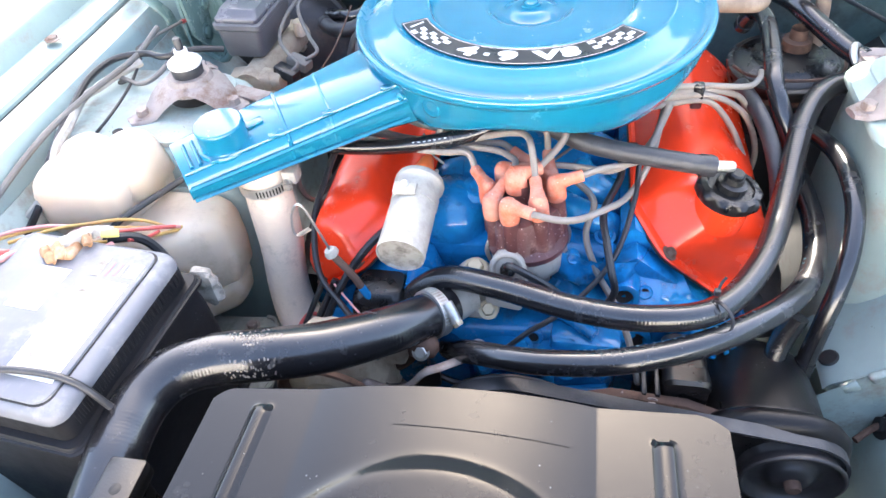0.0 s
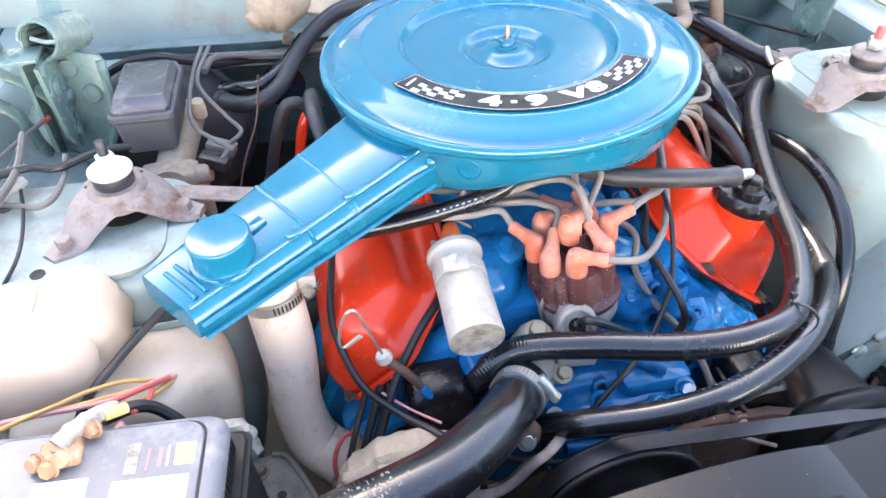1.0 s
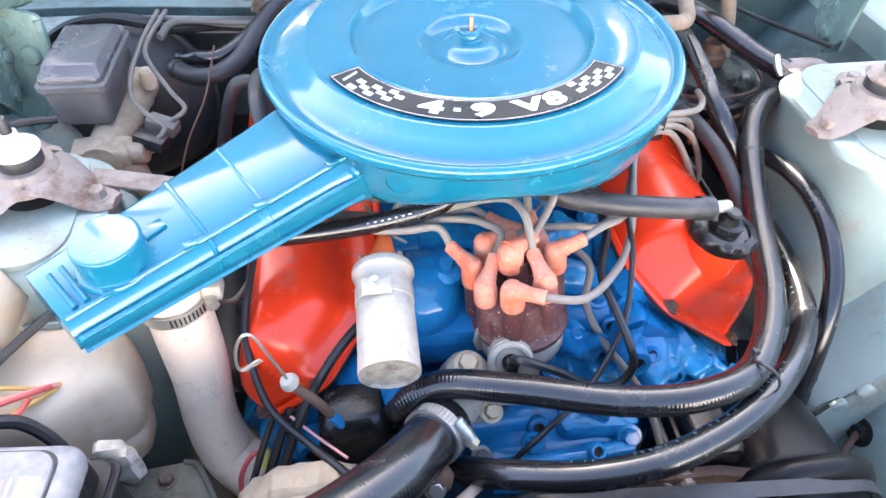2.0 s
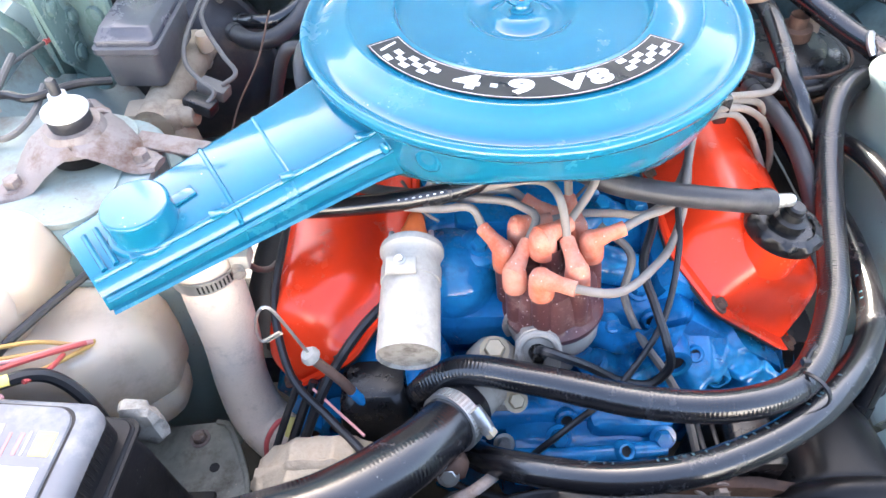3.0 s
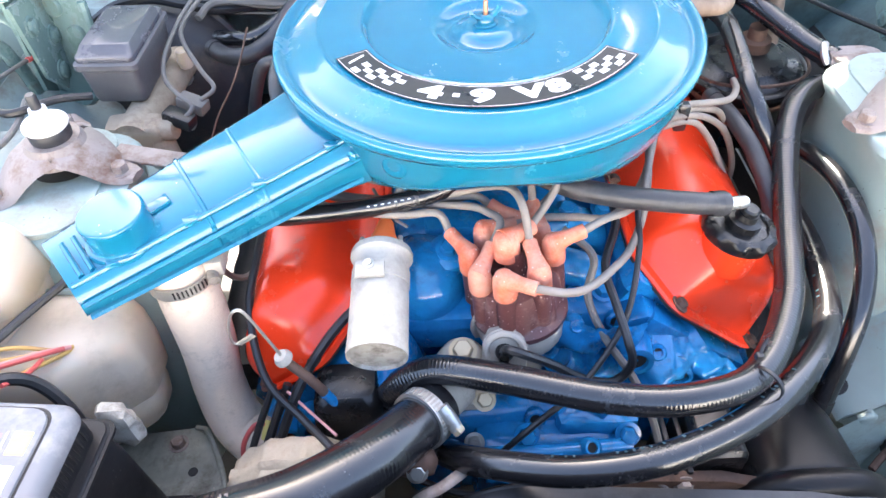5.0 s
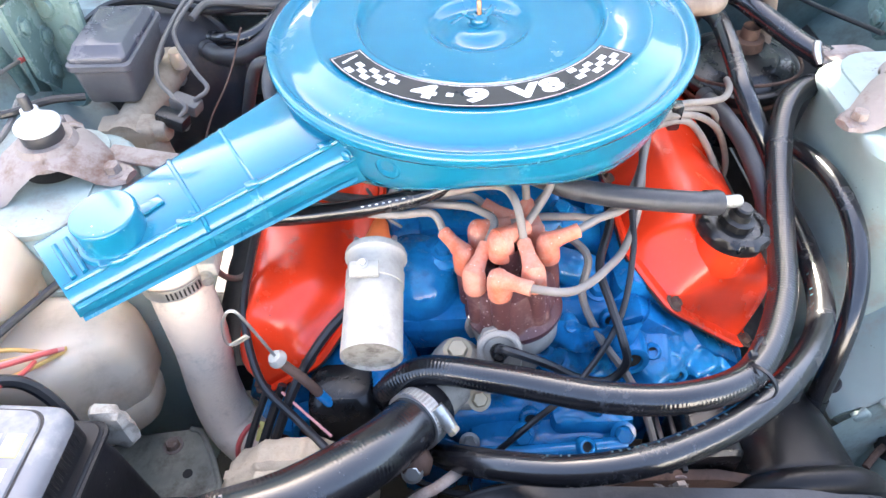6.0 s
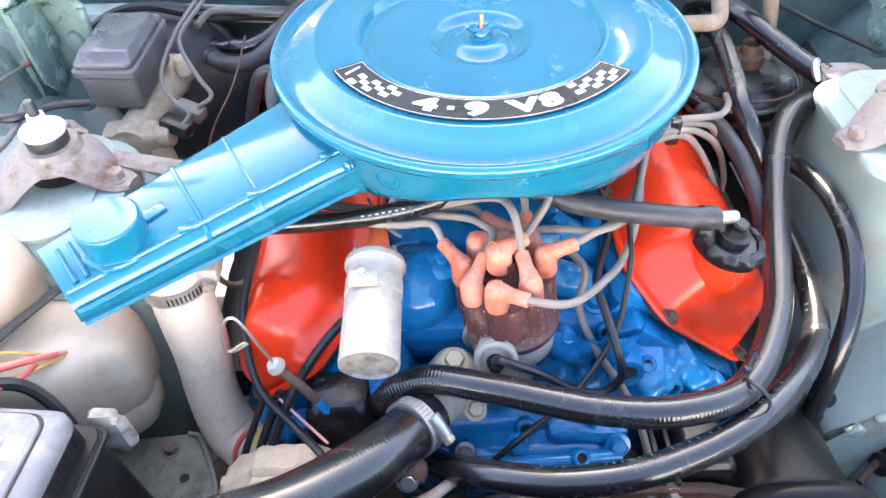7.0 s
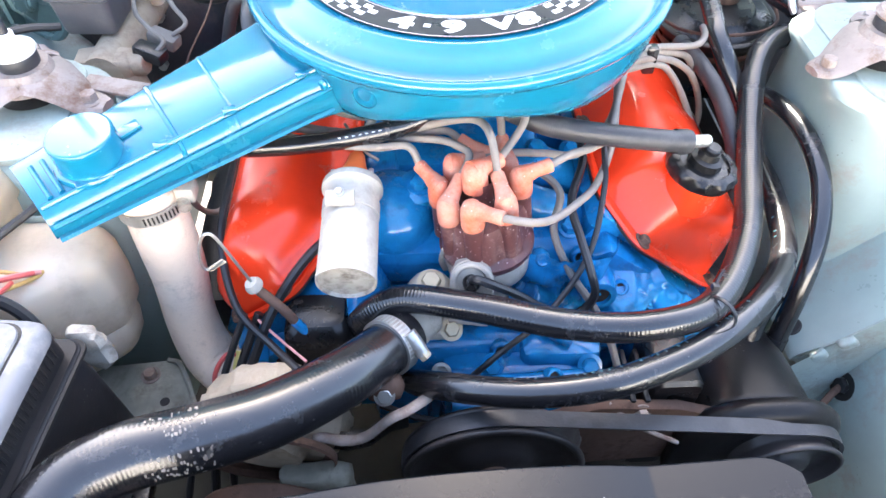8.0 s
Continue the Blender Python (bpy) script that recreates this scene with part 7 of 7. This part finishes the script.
part("inner_wedge", belt(FP, 0.086, BC, 0.054, ((-0.0002, 0.0066), (-0.005, 0.0048), (-0.005, -0.0048), (-0.0002, -0.0066))), RUBBER, bl, "black rubber wedge")
br = thing("pump_bracket", "greasy brown bracket plate behind the drive belt", "bracket", at=(0.17, -0.35, 0.65))
part("plate", roughen(prism([(0.07, 0.58), (0.07, 0.690), (0.12, 0.712), (0.20, 0.705), (0.275, 0.672), (0.28, 0.60)], 0.340, 0.352, Matrix(((1, 0, 0, 0), (0, 0, -1, 0), (0, 1, 0, 0), (0, 0, 0, 1))), 0.003), 0.002, 50), BROWN_GRIME, br)
for at in ((0.100, -0.353, 0.650), (0.245, -0.353, 0.665), (0.075, -0.353, 0.70)):
    part("bolt", hexbolt(at, (0, -1, 0.1), 0.008, 0.009, 0.012), RUSTY, br)
alt = thing("alternator", "dusty cast aluminium alternator housing", "alternator", at=(-0.2, -0.34, 0.68))
am = frame_at((-0.193, -0.365, 0.690), (0.05, 1, 0.12))
part("housing", roughen(lathe([(0.0, -0.012), (0.030, -0.012), (0.034, -0.004), (0.058, 0.000), (0.066, 0.006), (0.069, 0.012), (0.069, 0.026), (0.071, 0.028), (0.071, 0.034), (0.068, 0.036), (0.066, 0.048), (0.060, 0.058), (0.045, 0.064), (0.0, 0.066)], am, 144, wobble=lambda a, h: 1 + 0.035 * math.cos(a * 3 + 0.5) + (0.05 * max(0.0, math.cos(a * 11)) ** 4 if 0.001 < h < 0.06 else 0)), 0.004, 45), CAST_ALU, alt, smooth=50)
part("ear", castbox((-0.140, -0.345, 0.715), (-0.105, -0.322, 0.755), 0.008, 2, 0.002, 60), CAST_ALU, alt)
part("front_casting", roughen(castbox((-0.190, -0.398, 0.590), (-0.118, -0.372, 0.672), 0.010, 4, 0.004, 40), 0.003, 90), TRAY_GREEN, alt, "greasy ribbed casting")
part("fan", lathe([(0.06, -0.016), (0.062, -0.014), (0.062, -0.008), (0.05, -0.006)], am, 40), BROWN_GRIME, alt)
pulley("alternator_pulley", Vector((-0.205, -0.412, 0.622)), 0.064, "dark greasy alternator pulley low at the front", BROWN_GRIME)
arm = thing("adjuster_arm", "greasy bent adjusting arm below the radiator hose", "bracket", at=(-0.1, -0.36, 0.68))
part("arm", tube([(-0.150, -0.372, 0.719), (-0.1443, -0.372, 0.7196), (-0.1227, -0.372, 0.7093), (-0.1013, -0.372, 0.7168), (-0.0791, -0.372, 0.7480), (-0.0629, -0.366, 0.7520), (-0.045, -0.352, 0.748), (-0.03, -0.335, 0.738)], 0.0055, 12, 8, flat=0.6), RUSTY, arm)
part("web", sheet([[(x, -0.366, z - k * 0.016) for x, z in ((-0.150, 0.716), (-0.1227, 0.706), (-0.1013, 0.713), (-0.0791, 0.744), (-0.0629, 0.751))] for k in (0, 1, 2)], 0.004), BLACK_STEEL, arm, "dark casting below the arm")
part("boss", castbox((-0.100, -0.360, 0.746), (-0.066, -0.335, 0.778), 0.012, 4, 0.004, 50), BROWN_GRIME, arm, "brown rusty boss")
part("bolt", hexbolt((-0.083, -0.358, 0.766), (0, -0.75, 0.66), 0.0070, 0.005, 0.0095), STEEL, arm)

sh = thing("fan_shroud", "dusty black plastic fan shroud over the radiator", "fan shroud", at=(-0.03, -0.55, 0.8))
SX0, SX1, CR0, CR1 = -0.221, 0.184, -0.128, 0.089


def back_y(x):
    return -0.494 + 0.013 * (x - SX0) / (SX1 - SX0) - 0.012 * max(0.0, (x - 0.160) / 0.024) ** 2 - 0.010 * max(0.0, (-0.205 - x) / 0.016) ** 2


def shroud_z(x, y):
    """A top tilted to set its reflections: two flat wings and a shallow barrel between two creases, with a low dome
    towards the front.
    """
    z = 0.886 + 0.009 * (x - SX0) / (SX1 - SX0) + 0.07 * (-0.49 - y)
    if x < CR0:
        z += 0.10 * (x - CR0)
    if CR0 < x < CR1:
        f = (2 * x - CR0 - CR1) / (CR1 - CR0)
        z += 0.0145 * (1 - abs(f) ** 2.2)
        d = 0.132 - math.hypot(x + 0.018, y + 0.686)
        z += 0.0045 * (1 / (1 + math.exp(-d * 420)) - 0.25 * max(0.0, min(1.0, d / 0.05)))
    for rx in (-0.173, 0.137):
        z += 0.0048 * max(0.0, 1 - abs((x - rx) / 0.0085) ** 3) * max(0.0, min(1.0, (-0.508 - y) / 0.006))
    return z


xs = sorted(set([round(float(v), 5) for v in list(np.linspace(SX0, CR0, 40)) + list(np.linspace(CR0 + 0.0004, CR1 - 0.0004, 44)) + list(np.linspace(CR1, SX1, 40))]))
part("top", sheet([[(x, back_y(x) + (-0.672 - back_y(x)) * k / 60, shroud_z(x, back_y(x) + (-0.672 - back_y(x)) * k / 60)) for x in xs] for k in range(61)], 0.004), SHROUD, sh, smooth=24)
part("rear_face", sheet([[(x, back_y(x) + 0.001 + b, shroud_z(x, back_y(x)) - h) for x in xs[::3]] for h, b in ((0.001, 0.0), (0.004, 0.0015), (0.03, 0.003), (0.12, 0.004), (0.25, 0.004))], 0.004), SHROUD, sh)
for x, d in ((SX1 + 0.001, 1), (SX0 - 0.001, -1)):
    part("side", sheet([[(x + d * b, y, shroud_z(max(SX0, min(SX1, x)), -0.50) - 0.001 - q) for y in np.linspace(-0.508, -0.672, 6)] for q, b in ((0.0, 0.0), (0.004, 0.0015), (0.06, 0.004), (0.2, 0.006))], 0.004), SHROUD, sh)
part("scored_line", tube([(x, -0.524 + 0.03 * (x + 0.02) ** 2, shroud_z(x, -0.524) + 0.0002) for x in np.linspace(-0.06, 0.07, 9)], 0.0005, 6, 3), SHROUD, sh)
rb = thing("radiator_bracket", "black radiator mounting bracket", "bracket", at=(-0.28, -0.57, 0.66))
part("cap", box((-0.300, -0.69, 0.832), (-0.266, -0.552, 0.853), 0.004), BLACK_STEEL, rb)
part("leg", box((-0.294, -0.69, 0.66), (-0.270, -0.560, 0.832), 0.003), BLACK_STEEL, rb)
part("bolt_hole", lathe([(0, 0.0006), (0.0042, 0.0006), (0.005, 0.0)], Matrix.Translation((-0.281, -0.580, 0.853)), 16), GREASE_AND_SHADE, rb)
from mathutils.geometry import tessellate_polygon


# ---- the open bonnet, above and behind the bay, with an added slot that lets in a strip of sun ----
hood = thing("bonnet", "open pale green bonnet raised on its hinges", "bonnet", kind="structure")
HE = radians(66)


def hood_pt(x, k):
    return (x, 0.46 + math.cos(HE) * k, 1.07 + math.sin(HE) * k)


# Made-up cut-out: throws a sun strip across the right hoses and tower.
SUN_SLOT = [(0.255, 0.440), (0.274, 0.393), (0.347, 0.281), (0.376, 0.224), (0.406, 0.227), (0.377, 0.297), (0.327, 0.348), (0.298, 0.436)]
# Outline widened and lowered to keep stray sun off the wings and guard.
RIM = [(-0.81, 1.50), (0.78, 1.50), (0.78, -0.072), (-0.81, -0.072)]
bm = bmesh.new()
flat = [bm.verts.new(hood_pt(x, k)) for x, k in RIM + SUN_SLOT]
for tri in tessellate_polygon([[Vector((x, k, 0)) for x, k in RIM], [Vector((x, k, 0)) for x, k in SUN_SLOT]]):
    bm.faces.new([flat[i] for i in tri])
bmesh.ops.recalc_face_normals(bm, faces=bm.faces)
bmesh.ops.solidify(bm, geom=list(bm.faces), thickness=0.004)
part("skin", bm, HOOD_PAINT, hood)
